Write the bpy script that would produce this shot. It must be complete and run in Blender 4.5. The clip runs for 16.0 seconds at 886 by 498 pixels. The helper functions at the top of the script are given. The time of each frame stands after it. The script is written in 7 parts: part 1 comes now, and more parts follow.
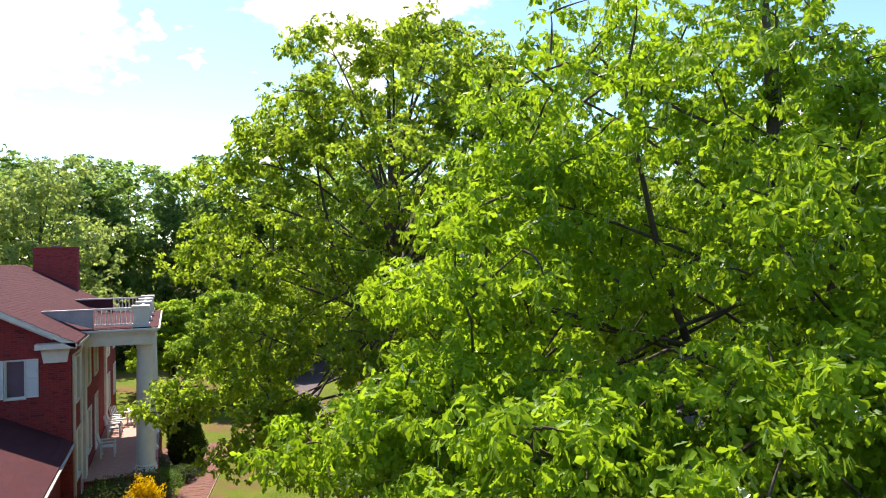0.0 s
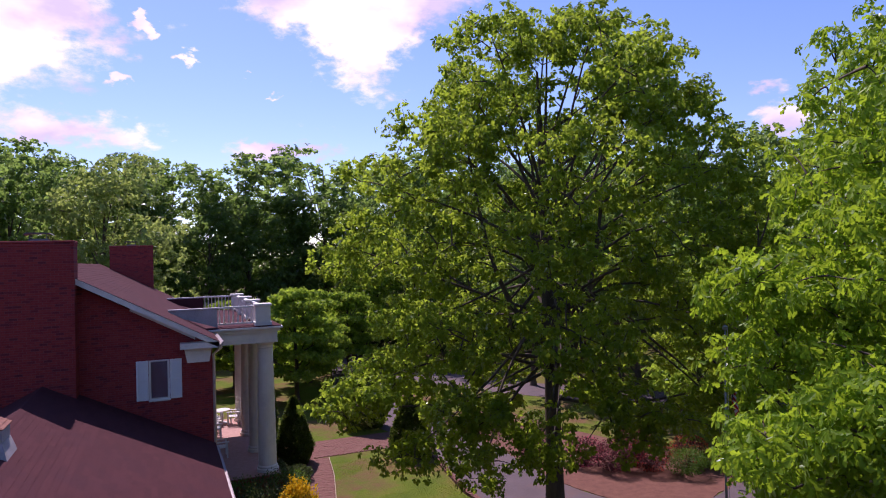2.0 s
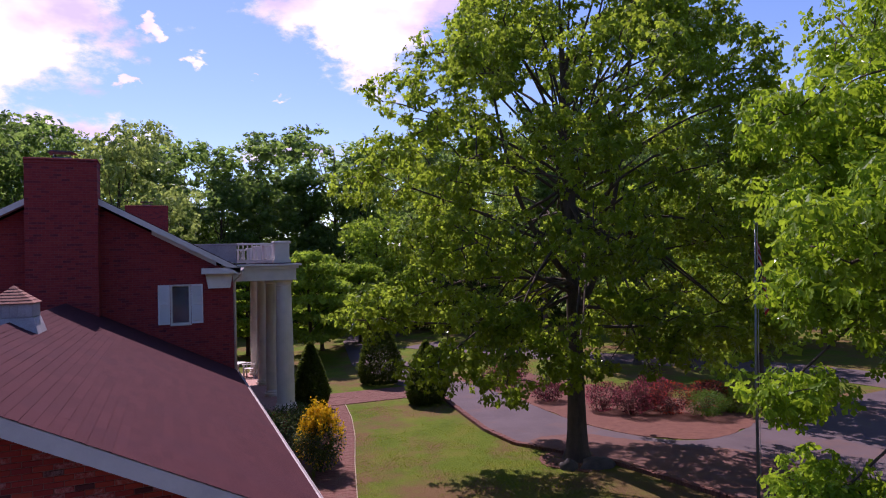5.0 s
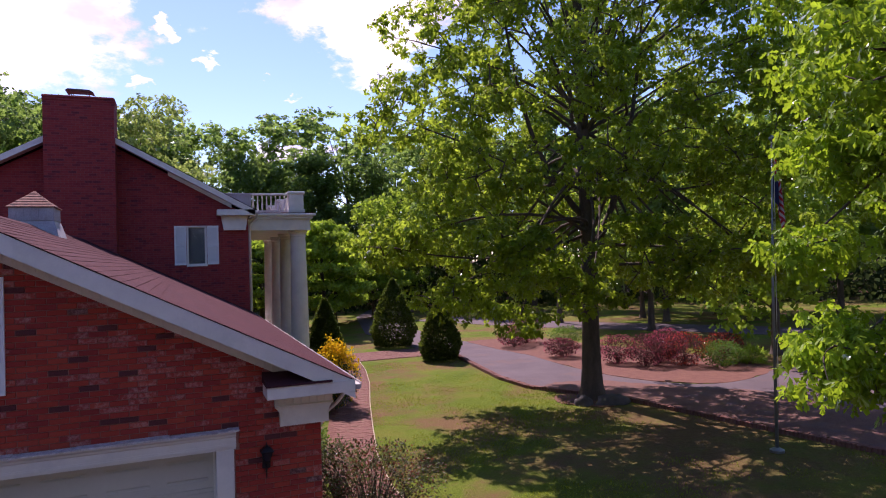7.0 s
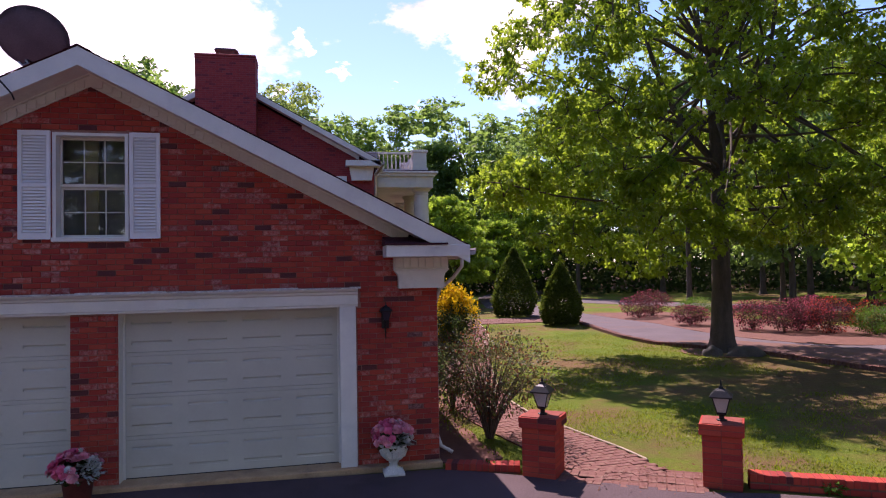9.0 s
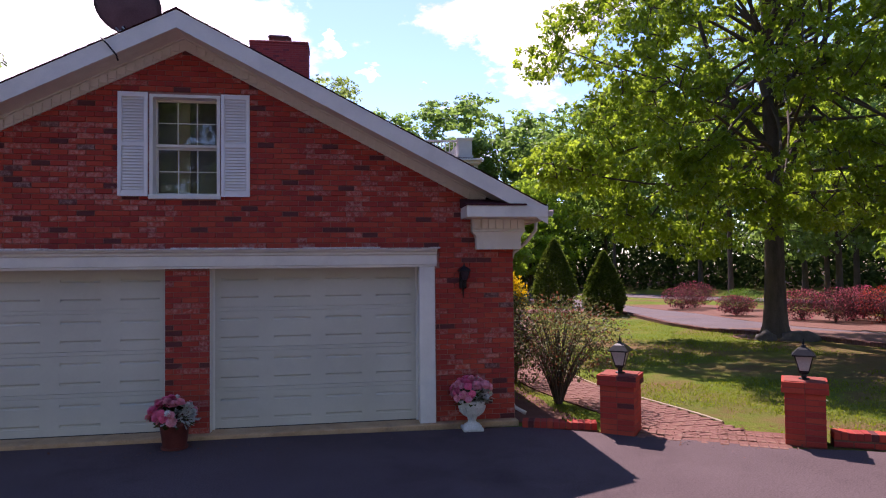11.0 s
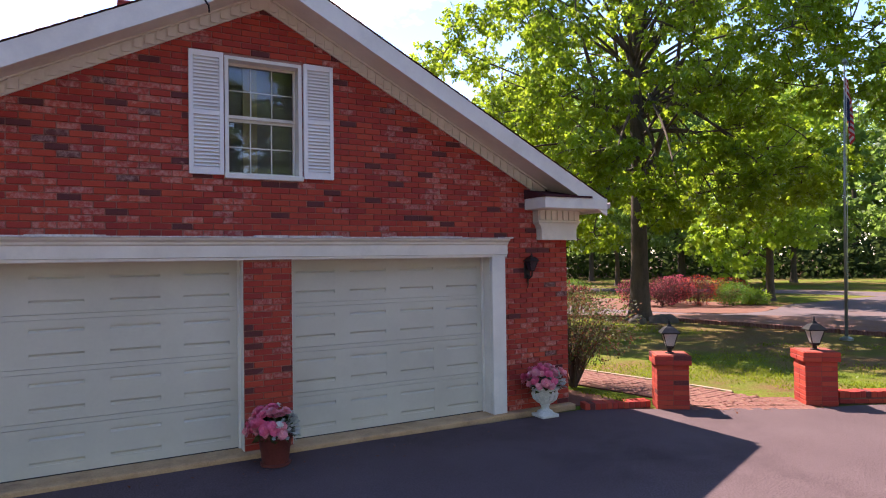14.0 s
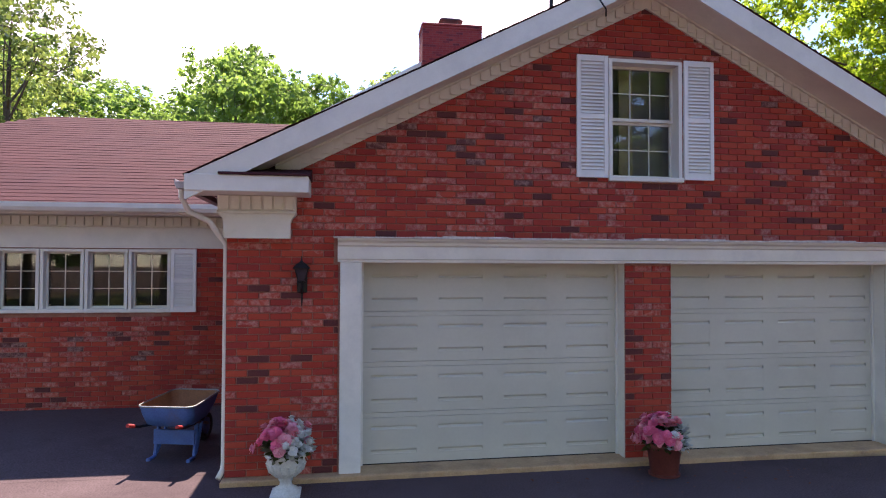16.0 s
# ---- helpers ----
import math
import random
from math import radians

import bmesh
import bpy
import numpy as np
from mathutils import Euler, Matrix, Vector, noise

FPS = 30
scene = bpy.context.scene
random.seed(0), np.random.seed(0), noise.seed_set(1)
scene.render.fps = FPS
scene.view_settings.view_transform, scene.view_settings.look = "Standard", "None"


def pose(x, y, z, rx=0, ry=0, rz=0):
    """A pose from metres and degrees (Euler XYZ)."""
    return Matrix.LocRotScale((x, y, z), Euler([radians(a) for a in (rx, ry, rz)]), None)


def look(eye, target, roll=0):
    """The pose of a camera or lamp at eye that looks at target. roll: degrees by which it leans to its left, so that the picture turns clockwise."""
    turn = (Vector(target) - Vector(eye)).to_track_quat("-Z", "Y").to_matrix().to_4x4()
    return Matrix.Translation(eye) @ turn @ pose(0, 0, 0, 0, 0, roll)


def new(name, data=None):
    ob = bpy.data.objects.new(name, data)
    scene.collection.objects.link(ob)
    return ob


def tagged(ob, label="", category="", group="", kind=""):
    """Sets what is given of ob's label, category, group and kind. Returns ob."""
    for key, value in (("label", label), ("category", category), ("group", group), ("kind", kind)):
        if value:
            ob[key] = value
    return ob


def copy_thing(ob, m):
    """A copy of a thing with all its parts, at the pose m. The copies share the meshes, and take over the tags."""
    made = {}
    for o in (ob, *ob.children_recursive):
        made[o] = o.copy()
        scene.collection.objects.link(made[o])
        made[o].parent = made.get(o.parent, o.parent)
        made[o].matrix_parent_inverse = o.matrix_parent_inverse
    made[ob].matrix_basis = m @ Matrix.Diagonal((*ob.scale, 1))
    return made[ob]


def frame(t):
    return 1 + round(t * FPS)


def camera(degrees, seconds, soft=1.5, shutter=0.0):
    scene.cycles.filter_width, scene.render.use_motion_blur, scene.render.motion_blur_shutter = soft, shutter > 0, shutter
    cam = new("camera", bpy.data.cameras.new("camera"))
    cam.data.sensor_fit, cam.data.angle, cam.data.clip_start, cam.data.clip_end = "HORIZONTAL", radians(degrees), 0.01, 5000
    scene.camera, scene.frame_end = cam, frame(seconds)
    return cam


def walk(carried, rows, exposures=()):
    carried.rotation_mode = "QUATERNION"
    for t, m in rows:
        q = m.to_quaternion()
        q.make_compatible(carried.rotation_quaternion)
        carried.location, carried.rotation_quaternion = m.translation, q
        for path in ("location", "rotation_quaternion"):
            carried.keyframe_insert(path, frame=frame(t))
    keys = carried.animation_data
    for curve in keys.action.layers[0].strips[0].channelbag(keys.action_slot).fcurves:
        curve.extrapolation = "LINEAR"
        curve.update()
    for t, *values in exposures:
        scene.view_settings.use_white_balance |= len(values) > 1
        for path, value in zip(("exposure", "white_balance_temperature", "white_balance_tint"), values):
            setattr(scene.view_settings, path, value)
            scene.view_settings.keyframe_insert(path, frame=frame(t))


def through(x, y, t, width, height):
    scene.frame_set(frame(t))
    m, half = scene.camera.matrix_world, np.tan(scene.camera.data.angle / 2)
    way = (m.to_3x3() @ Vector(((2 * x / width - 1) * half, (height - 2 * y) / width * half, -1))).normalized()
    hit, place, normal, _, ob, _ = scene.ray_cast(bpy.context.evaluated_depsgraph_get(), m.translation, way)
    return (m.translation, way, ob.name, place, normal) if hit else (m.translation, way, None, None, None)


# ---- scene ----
cam = camera(67.6, 16.0, soft=1.1)
PATH = [
    (0, (0.359, -1.714, 8.487), (1.126, 0.133, 8.521), -1.2),
    (0.5, (-0.918, -1.034, 8.515), (-0.14, 0.808, 8.545), -1.3),
    (1, (-2.108, -0.354, 8.532), (-1.326, 1.487, 8.559), -1.5),
    (1.5, (-3.151, 0.105, 8.523), (-2.369, 1.945, 8.551), -1.5),
    (2, (-3.964, 0.508, 8.51), (-3.185, 2.349, 8.538), -1.6),
    (2.5, (-4.301, 0.694, 8.327), (-3.522, 2.535, 8.357), -1.6),
    (3, (-4.322, 0.746, 8.025), (-3.55, 2.591, 8.056), -1.6),
    (3.5, (-4.289, 0.767, 7.625), (-3.526, 2.616, 7.659), -1.5),
    (4, (-4.326, 0.765, 7.131), (-3.566, 2.614, 7.167), -1.4),
    (6.5, (-4.495, 0.871, 4.798), (-3.734, 2.721, 4.83), -1.7),
    (7, (-4.522, 0.841, 4.366), (-3.793, 2.703, 4.397), -1.7),
    (7.5, (-4.564, 0.793, 3.979), (-3.857, 2.664, 4.007), -1.8),
    (8, (-4.575, 0.773, 3.534), (-3.936, 2.668, 3.569), -1.5),
    (8.5, (-4.522, 0.721, 3.094), (-4.014, 2.655, 3.136), -1.3),
    (9, (-4.483, 0.738, 2.629), (-4.11, 2.702, 2.679), -1.0),
    (9.5, (-4.457, 0.72, 2.274), (-4.169, 2.699, 2.327), -0.8),
    (10, (-4.508, 0.681, 2.17), (-4.253, 2.664, 2.223), -0.6),
    (12.5, (-6.971, 0.948, 2.087), (-6.323, 2.84, 2.134), -0.8),
    (13, (-7.585, 1.227, 2.075), (-6.747, 3.043, 2.116), -1.0),
    (13.5, (-8.199, 1.602, 2.07), (-7.306, 3.391, 2.108), -1.0),
    (14, (-8.843, 2.053, 2.1), (-7.901, 3.817, 2.13), -0.8),
    (14.5, (-9.28, 2.329, 2.1), (-8.539, 4.187, 2.134), -0.5),
    (15, (-9.52, 2.48, 2.083), (-9.158, 4.446, 2.132), 0.0),
    (15.5, (-9.72, 2.556, 2.095), (-9.423, 4.534, 2.144), 0.2),
    (16, (-10.32, 2.656, 2.085), (-10.03, 4.634, 2.136), 0.2),
]
EXPOSE = [(0.0, 1.08, 7200, 15), (0.5, 0.9, 6900, 20), (1.0, 0.57, 6450, 33), (1.5, 0.27, 6500, 38), (2.0, 0.07, 6280, 46), (4.0, -0.04, 6230, 47), (6.5, 0.38, 6450, 45),
          (8.5, 0.67, 6650, 43), (10.0, 0.80, 6650, 39), (12.5, 0.93, 6800, 34), (13.3, 1.22, 6950, 30), (14.0, 1.54, 7200, 29), (15.0, 1.80, 7350, 29), (16.0, 1.6, 7200, 28)]
walk(cam, [(t, look(eye, target, roll)) for t, eye, target, roll in PATH], EXPOSE)

# ---------------------------------------------------------------- light
SUN_DIR = Vector((-0.05, 0.76, 1.0)).normalized()
SUN_ELEV = math.asin(SUN_DIR.z)
SUN_AZ = math.atan2(SUN_DIR.x, SUN_DIR.y)


def nodes_of(tree):
    def add(kind, **kw):
        n = tree.nodes.new(kind)
        for k, v in kw.items():
            n.inputs[k.replace("_", " ")].default_value = v
        return n
    return add


def maths(tree, op, a, b=None, clamp=False):
    n = tree.nodes.new("ShaderNodeMath")
    n.operation, n.use_clamp = op, clamp
    for i, v in enumerate((a, b)):
        if v is None:
            continue
        if hasattr(v, "is_linked"):
            tree.links.new(v, n.inputs[i])
        else:
            n.inputs[i].default_value = v
    return n.outputs[0]


def make_world():
    w = bpy.data.worlds.new("world")
    scene.world = w
    w.use_nodes = True
    t = w.node_tree
    t.nodes.clear()
    add = nodes_of(t)
    out = t.nodes.new("ShaderNodeOutputWorld")
    sky = t.nodes.new("ShaderNodeTexSky")
    sky.sky_type, sky.sun_disc = "NISHITA", False
    sky.sun_elevation, sky.sun_rotation = SUN_ELEV, SUN_AZ
    sky.air_density, sky.dust_density, sky.ozone_density = 1.0, 0.25, 4.0
    co = t.nodes.new("ShaderNodeTexCoord")
    sep = t.nodes.new("ShaderNodeSeparateXYZ")
    t.links.new(co.outputs["Generated"], sep.inputs[0])
    x, y, z = sep.outputs
    az = maths(t, "MULTIPLY", maths(t, "ARCTAN2", x, y), 57.2958)
    el = maths(t, "MULTIPLY", maths(t, "ARCSINE", z), 57.2958)
    # cumulus: a billowy field over the whole dome, with the larger banks in it
    stretch = t.nodes.new("ShaderNodeCombineXYZ")
    t.links.new(maths(t, "MULTIPLY", az, 0.055), stretch.inputs[0])
    t.links.new(maths(t, "MULTIPLY", el, 0.1), stretch.inputs[1])
    big = add("ShaderNodeTexNoise", Scale=1.0, Detail=7.0, Roughness=0.56)
    t.links.new(stretch.outputs[0], big.inputs["Vector"])
    fine = add("ShaderNodeTexNoise", Scale=4.2, Detail=9.0, Roughness=0.66)
    t.links.new(stretch.outputs[0], fine.inputs["Vector"])
    field = maths(t, "ADD", maths(t, "MULTIPLY", maths(t, "SUBTRACT", big.outputs[0], 0.52), 3.0),
                  maths(t, "MULTIPLY", maths(t, "SUBTRACT", fine.outputs[0], 0.5), 2.9))
    # ragged edges: the banks' outlines are shifted by a fine turbulence
    ragged = add("ShaderNodeTexNoise", Scale=11.0, Detail=4.0, Roughness=0.55)
    t.links.new(stretch.outputs[0], ragged.inputs["Vector"])
    torn = t.nodes.new("ShaderNodeSeparateColor")
    t.links.new(ragged.outputs["Color"], torn.inputs[0])
    az = maths(t, "ADD", az, maths(t, "MULTIPLY", maths(t, "SUBTRACT", torn.outputs[0], 0.5), 4.6))
    el = maths(t, "ADD", el, maths(t, "MULTIPLY", maths(t, "SUBTRACT", torn.outputs[1], 0.5), 2.4))
    # banks: azimuth, elevation, half width, half height, weight
    # the last three lie out of view, added only to whiten the skylight
    banks = [(-9, 18.5, 6.5, 5.5, 1.7), (-6, 10.4, 7, 1.5, 1.5), (9.3, 9.2, 4.6, 1.0, 1.6), (12.5, 20.5, 8, 2.6, 1.5), (17, 17, 4.5, 4.0, 1.6), (24, 23, 9, 5, 1.3),
             (2.1, 16.5, 1.0, 0.6, 1.6), (-1.0, 18.8, 0.7, 1.1, 1.5), (-2.9, 14.5, 0.8, 0.6, 1.5), (8.7, 13.8, 0.7, 0.4, 1.3), (6.6, 15.5, 0.5, 0.3, 1.2), (49.2, 12.6, 2.2, 0.9, 1.4), (50.3, 10.0, 2.8, 1.5, 1.6),
             (-19, 17, 8, 8, 1.5), (-36, 20, 14, 16, 1.4), (110, 30, 60, 22, 0.25), (-120, 35, 60, 25, 0.25), (180, 40, 60, 25, 0.25)]
    clear = [(4, 14.2, 6.5, 3.2, 0.7), (2, 23, 5, 3, 0.5), (38, 17, 12, 14, 1.3)]
    total = field
    for bank, sign in [(b, 1) for b in banks] + [(b, -1) for b in clear]:
        a0, e0, wa, we, k = bank
        da = maths(t, "DIVIDE", maths(t, "SUBTRACT", az, a0), wa)
        de = maths(t, "DIVIDE", maths(t, "SUBTRACT", el, e0), we)
        r = maths(t, "SQRT", maths(t, "ADD", maths(t, "MULTIPLY", da, da), maths(t, "MULTIPLY", de, de)))
        g = maths(t, "MULTIPLY", maths(t, "SUBTRACT", 1.0, maths(t, "MULTIPLY", r, 0.75), clamp=True), sign * k * 1.3)
        total = maths(t, "ADD", total, g)
    mask = maths(t, "MULTIPLY", maths(t, "SUBTRACT", total, 0.36), 1.05, clamp=True)
    soft = t.nodes.new("ShaderNodeMapRange")
    soft.interpolation_type = "SMOOTHSTEP"
    t.links.new(mask, soft.inputs[0])
    # bright heaps with faint violet-grey bellies
    belly = t.nodes.new("ShaderNodeValToRGB")
    belly.color_ramp.elements[0].position, belly.color_ramp.elements[0].color = 0.40, (0.60, 0.57, 0.76, 1)
    belly.color_ramp.elements[1].position, belly.color_ramp.elements[1].color = 0.56, (1.0, 0.97, 0.99, 1)
    shade = add("ShaderNodeTexNoise", Scale=1.7, Detail=5.0, Roughness=0.5)
    t.links.new(stretch.outputs[0], shade.inputs["Vector"])
    t.links.new(shade.outputs[0], belly.inputs[0])
    bg = add("ShaderNodeBackground", Strength=SKY)
    vivid = add("ShaderNodeHueSaturation", Saturation=1.12)
    t.links.new(sky.outputs[0], vivid.inputs["Color"])
    t.links.new(vivid.outputs[0], bg.inputs[0])
    cl = add("ShaderNodeBackground", Strength=CLOUD)
    t.links.new(belly.outputs[0], cl.inputs[0])
    mix = t.nodes.new("ShaderNodeMixShader")
    t.links.new(soft.outputs[0], mix.inputs[0])
    t.links.new(bg.outputs[0], mix.inputs[1])
    t.links.new(cl.outputs[0], mix.inputs[2])
    t.links.new(mix.outputs[0], out.inputs[0])


SKY, CLOUD = 0.145, 1.2
make_world()
sun = bpy.data.lights.new("sun", "SUN")
sun.energy, sun.angle, sun.color = 5.0, radians(0.55), (1.0, 0.95, 0.86)
sun_ob = new("sun", sun)
sun_ob.matrix_world = look(SUN_DIR * 60, (0, 0, 0))


# ---------------------------------------------------------------- materials
def material(name):
    m = bpy.data.materials.new(name)
    m.use_nodes = True
    t = m.node_tree
    return m, t, t.nodes["Principled BSDF"], nodes_of(t)


def ramp(t, source, stops, mode="LINEAR"):
    n = t.nodes.new("ShaderNodeValToRGB")
    n.color_ramp.interpolation = mode
    e = n.color_ramp.elements
    e[0].position, e[0].color = stops[0][0], (*stops[0][1], 1)
    e[1].position, e[1].color = stops[-1][0], (*stops[-1][1], 1)
    for p, c in stops[1:-1]:
        k = e.new(p)
        k.color = (*c, 1)
    t.links.new(source, n.inputs[0])
    return n.outputs[0]


def mixed(t, fac, a, b, blend="MIX"):
    n = t.nodes.new("ShaderNodeMix")
    n.data_type, n.blend_type = "RGBA", blend
    for i, v in ((0, fac), (6, a), (7, b)):
        if hasattr(v, "is_linked"):
            t.links.new(v, n.inputs[i])
        elif i == 0:
            n.inputs[0].default_value = v
        else:
            n.inputs[i].default_value = (*v, 1)
    return n.outputs[2]


def spot(t, scale, detail=4.0, rough=0.55, coord="Object", stretch=None):
    co = t.nodes.new("ShaderNodeTexCoord")
    n = t.nodes.new("ShaderNodeTexNoise")
    n.inputs["Scale"].default_value, n.inputs["Detail"].default_value, n.inputs["Roughness"].default_value = scale, detail, rough
    src = co.outputs[coord]
    if stretch:
        mp = t.nodes.new("ShaderNodeMapping")
        mp.inputs["Scale"].default_value = stretch
        t.links.new(src, mp.inputs[0])
        src = mp.outputs[0]
    t.links.new(src, n.inputs["Vector"])
    return n.outputs[0]


def bumped(t, b, height, strength, distance=0.01):
    n = t.nodes.new("ShaderNodeBump")
    n.inputs["Strength"].default_value, n.inputs["Distance"].default_value = strength, distance
    t.links.new(height, n.inputs["Height"])
    t.links.new(n.outputs[0], b.inputs["Normal"])


def surface(name, dark, light, scale=6.0, rough=0.7, grain=60.0, bump=0.25, metal=0.0, stain=None, spec=0.4, stretch=None, fleck=0.35, span=(0.7, 1.12)):
    """Two scales of variation: a broad mottle from dark to light, a fine grain in colour and relief."""
    m, t, b, add = material(name)
    broad = ramp(t, spot(t, scale, 5.0, stretch=stretch), [(0.3, dark), (0.7, light)])
    g = spot(t, grain, 3.0)
    col = mixed(t, fleck, broad, ramp(t, g, [(0.3, tuple(c * span[0] for c in dark)), (0.7, tuple(min(1, c * span[1]) for c in light))]))
    if stain:
        col = mixed(t, ramp(t, spot(t, scale * 0.45, 6.0, 0.7), [(0.52, (0, 0, 0)), (0.72, (0.75, 0.75, 0.75))]), col, stain)
    t.links.new(col, b.inputs["Base Color"])
    b.inputs["Roughness"].default_value, b.inputs["Metallic"].default_value = rough, metal
    b.inputs["Specular IOR Level"].default_value = spec
    bumped(t, b, g, bump, 0.004)
    return m


BRICK_STOPS = [(0.0, (0.39, 0.040, 0.024)), (0.22, (0.45, 0.056, 0.030)), (0.42, (0.36, 0.036, 0.026)), (0.58, (0.48, 0.066, 0.034)),
               (0.70, (0.30, 0.030, 0.026)), (0.80, (0.065, 0.023, 0.027)), (0.865, (0.39, 0.042, 0.03)), (1.0, (0.48, 0.075, 0.045))]


def brick_piece_material(name, random_socket, lime=0.77):
    """Fired clay: each brick its own red, some near-black, some smeared with pale lime."""
    m, t, b, add = material(name)
    if random_socket == "object":
        r = t.nodes.new("ShaderNodeObjectInfo").outputs["Random"]
    else:
        r = t.nodes.new("ShaderNodeNewGeometry").outputs["Random Per Island"]
    col = ramp(t, r, BRICK_STOPS, "CONSTANT")
    grit = spot(t, 70, 4, 0.65, "Object")
    place = t.nodes.new("ShaderNodeNewGeometry").outputs["Position"]
    col = mixed(t, 0.2, col, ramp(t, grit, [(0.3, (0.12, 0.02, 0.018)), (0.7, (0.5, 0.09, 0.06))]), "MIX")
    which = maths(t, "FRACT", maths(t, "MULTIPLY", r, 37.31))
    crust, cluster = add("ShaderNodeTexNoise", Scale=24.0, Detail=5.0, Roughness=0.7), add("ShaderNodeTexNoise", Scale=1.1, Detail=3.0)
    t.links.new(place, crust.inputs["Vector"])
    t.links.new(place, cluster.inputs["Vector"])
    limed = maths(t, "GREATER_THAN", maths(t, "ADD", which, maths(t, "MULTIPLY", maths(t, "SUBTRACT", cluster.outputs[0], 0.5), 1.6)), lime)
    smear = ramp(t, crust.outputs[0], [(0.42, (0, 0, 0)), (0.72, (0.66, 0.66, 0.66))])
    col = mixed(t, maths(t, "MULTIPLY", limed, smear), col, (0.66, 0.42, 0.36))
    t.links.new(col, b.inputs["Base Color"])
    b.inputs["Roughness"].default_value = 0.82
    b.inputs["Specular IOR Level"].default_value = 0.25
    bumped(t, b, grit, 0.5, 0.004)
    return m


def brick_wall_material(name, axis):
    """Far brickwork: courses of 68 mm, bricks of 203 mm, in the plane of the wall."""
    m, t, b, add = material(name)
    co = t.nodes.new("ShaderNodeTexCoord")
    sep = t.nodes.new("ShaderNodeSeparateXYZ")
    t.links.new(co.outputs["Object"], sep.inputs[0])
    com = t.nodes.new("ShaderNodeCombineXYZ")
    t.links.new(sep.outputs[axis], com.inputs[0])
    t.links.new(sep.outputs["Z"], com.inputs[1])
    br = t.nodes.new("ShaderNodeTexBrick")
    br.inputs["Scale"].default_value = 1.0
    br.inputs["Brick Width"].default_value, br.inputs["Row Height"].default_value = 0.203, 0.0677
    br.inputs["Mortar Size"].default_value, br.inputs["Mortar Smooth"].default_value = 0.005, 0.2
    br.inputs["Bias"].default_value = 0.0
    br.inputs["Color1"].default_value, br.inputs["Color2"].default_value = (0, 0, 0, 1), (1, 1, 1, 1)
    br.inputs["Mortar"].default_value = (0.5, 0.5, 0.5, 1)
    t.links.new(com.outputs[0], br.inputs["Vector"])
    col = ramp(t, br.outputs["Color"], [(p, tuple(c * 0.74 + (0.0, 0.004, 0.012)[i] for i, c in enumerate(k))) for p, k in BRICK_STOPS])
    grit = spot(t, 9, 6, 0.7)
    col = mixed(t, 0.45, col, ramp(t, grit, [(0.3, (0.17, 0.022, 0.028)), (0.7, (0.37, 0.055, 0.055))]))
    col = mixed(t, br.outputs["Fac"], col, (0.26, 0.075, 0.075))
    t.links.new(col, b.inputs["Base Color"])
    b.inputs["Roughness"].default_value = 0.85
    b.inputs["Specular IOR Level"].default_value = 0.2
    bumped(t, b, maths(t, "SUBTRACT", grit, maths(t, "MULTIPLY", br.outputs["Fac"], 0.8)), 0.5, 0.006)
    return m


def leaf_material(name, dark, light, through, gloss=0.35, share=0.5):
    """A thin leaf: it scatters, and lets the light behind it glow through."""
    m = bpy.data.materials.new(name)
    m.use_nodes = True
    t = m.node_tree
    t.nodes.clear()
    add = nodes_of(t)
    out = t.nodes.new("ShaderNodeOutputMaterial")
    r = t.nodes.new("ShaderNodeNewGeometry").outputs["Random Per Island"]
    patch = spot(t, 0.9, 3.0)
    vary = maths(t, "ADD", maths(t, "MULTIPLY", r, 0.6), maths(t, "MULTIPLY", patch, 0.5), clamp=True)
    col = ramp(t, vary, [(0.1, dark), (0.55, tuple((a + b) / 2 for a, b in zip(dark, light))), (0.95, light)])
    col2 = ramp(t, vary, [(0.1, tuple(0.55 * c for c in through)), (0.9, through)])
    d = t.nodes.new("ShaderNodeBsdfDiffuse")
    tr = t.nodes.new("ShaderNodeBsdfTranslucent")
    g = t.nodes.new("ShaderNodeBsdfGlossy")
    g.inputs["Roughness"].default_value = 0.42
    g.inputs["Color"].default_value = (0.9, 0.95, 1, 1)
    t.links.new(col, d.inputs[0])
    t.links.new(col2, tr.inputs[0])
    a = t.nodes.new("ShaderNodeMixShader")
    a.inputs[0].default_value = share
    t.links.new(d.outputs[0], a.inputs[1])
    t.links.new(tr.outputs[0], a.inputs[2])
    f = t.nodes.new("ShaderNodeFresnel")
    f.inputs[0].default_value = 1.35
    c = t.nodes.new("ShaderNodeMixShader")
    t.links.new(maths(t, "MULTIPLY", f.outputs[0], gloss), c.inputs[0])
    t.links.new(a.outputs[0], c.inputs[1])
    t.links.new(g.outputs[0], c.inputs[2])
    t.links.new(c.outputs[0], out.inputs[0])
    return m


MAT_BRICK = brick_piece_material("fired_brick", "object")
MAT_BRICK_REST = brick_piece_material("fired_brick_joined", "island")
MAT_BRICK_PLAIN = brick_piece_material("unlimed_brick", "object", 1.9)
MAT_BRICK_X = brick_wall_material("brickwork_facing", "X")
MAT_BRICK_Y = brick_wall_material("brickwork_side", "Y")
MAT_MORTAR = surface("mortar", (0.25, 0.095, 0.07), (0.44, 0.225, 0.175), 8, 0.95, 90, 0.5)
MAT_RED_MORTAR = surface("red_stained_mortar", (0.20, 0.042, 0.030), (0.31, 0.075, 0.052), 8, 0.95, 90, 0.5)
MAT_BLIND = surface("drawn_grey_blind", (0.11, 0.11, 0.15), (0.16, 0.16, 0.20), 3, 0.8)
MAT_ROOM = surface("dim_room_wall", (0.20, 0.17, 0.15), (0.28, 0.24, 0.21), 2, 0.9)
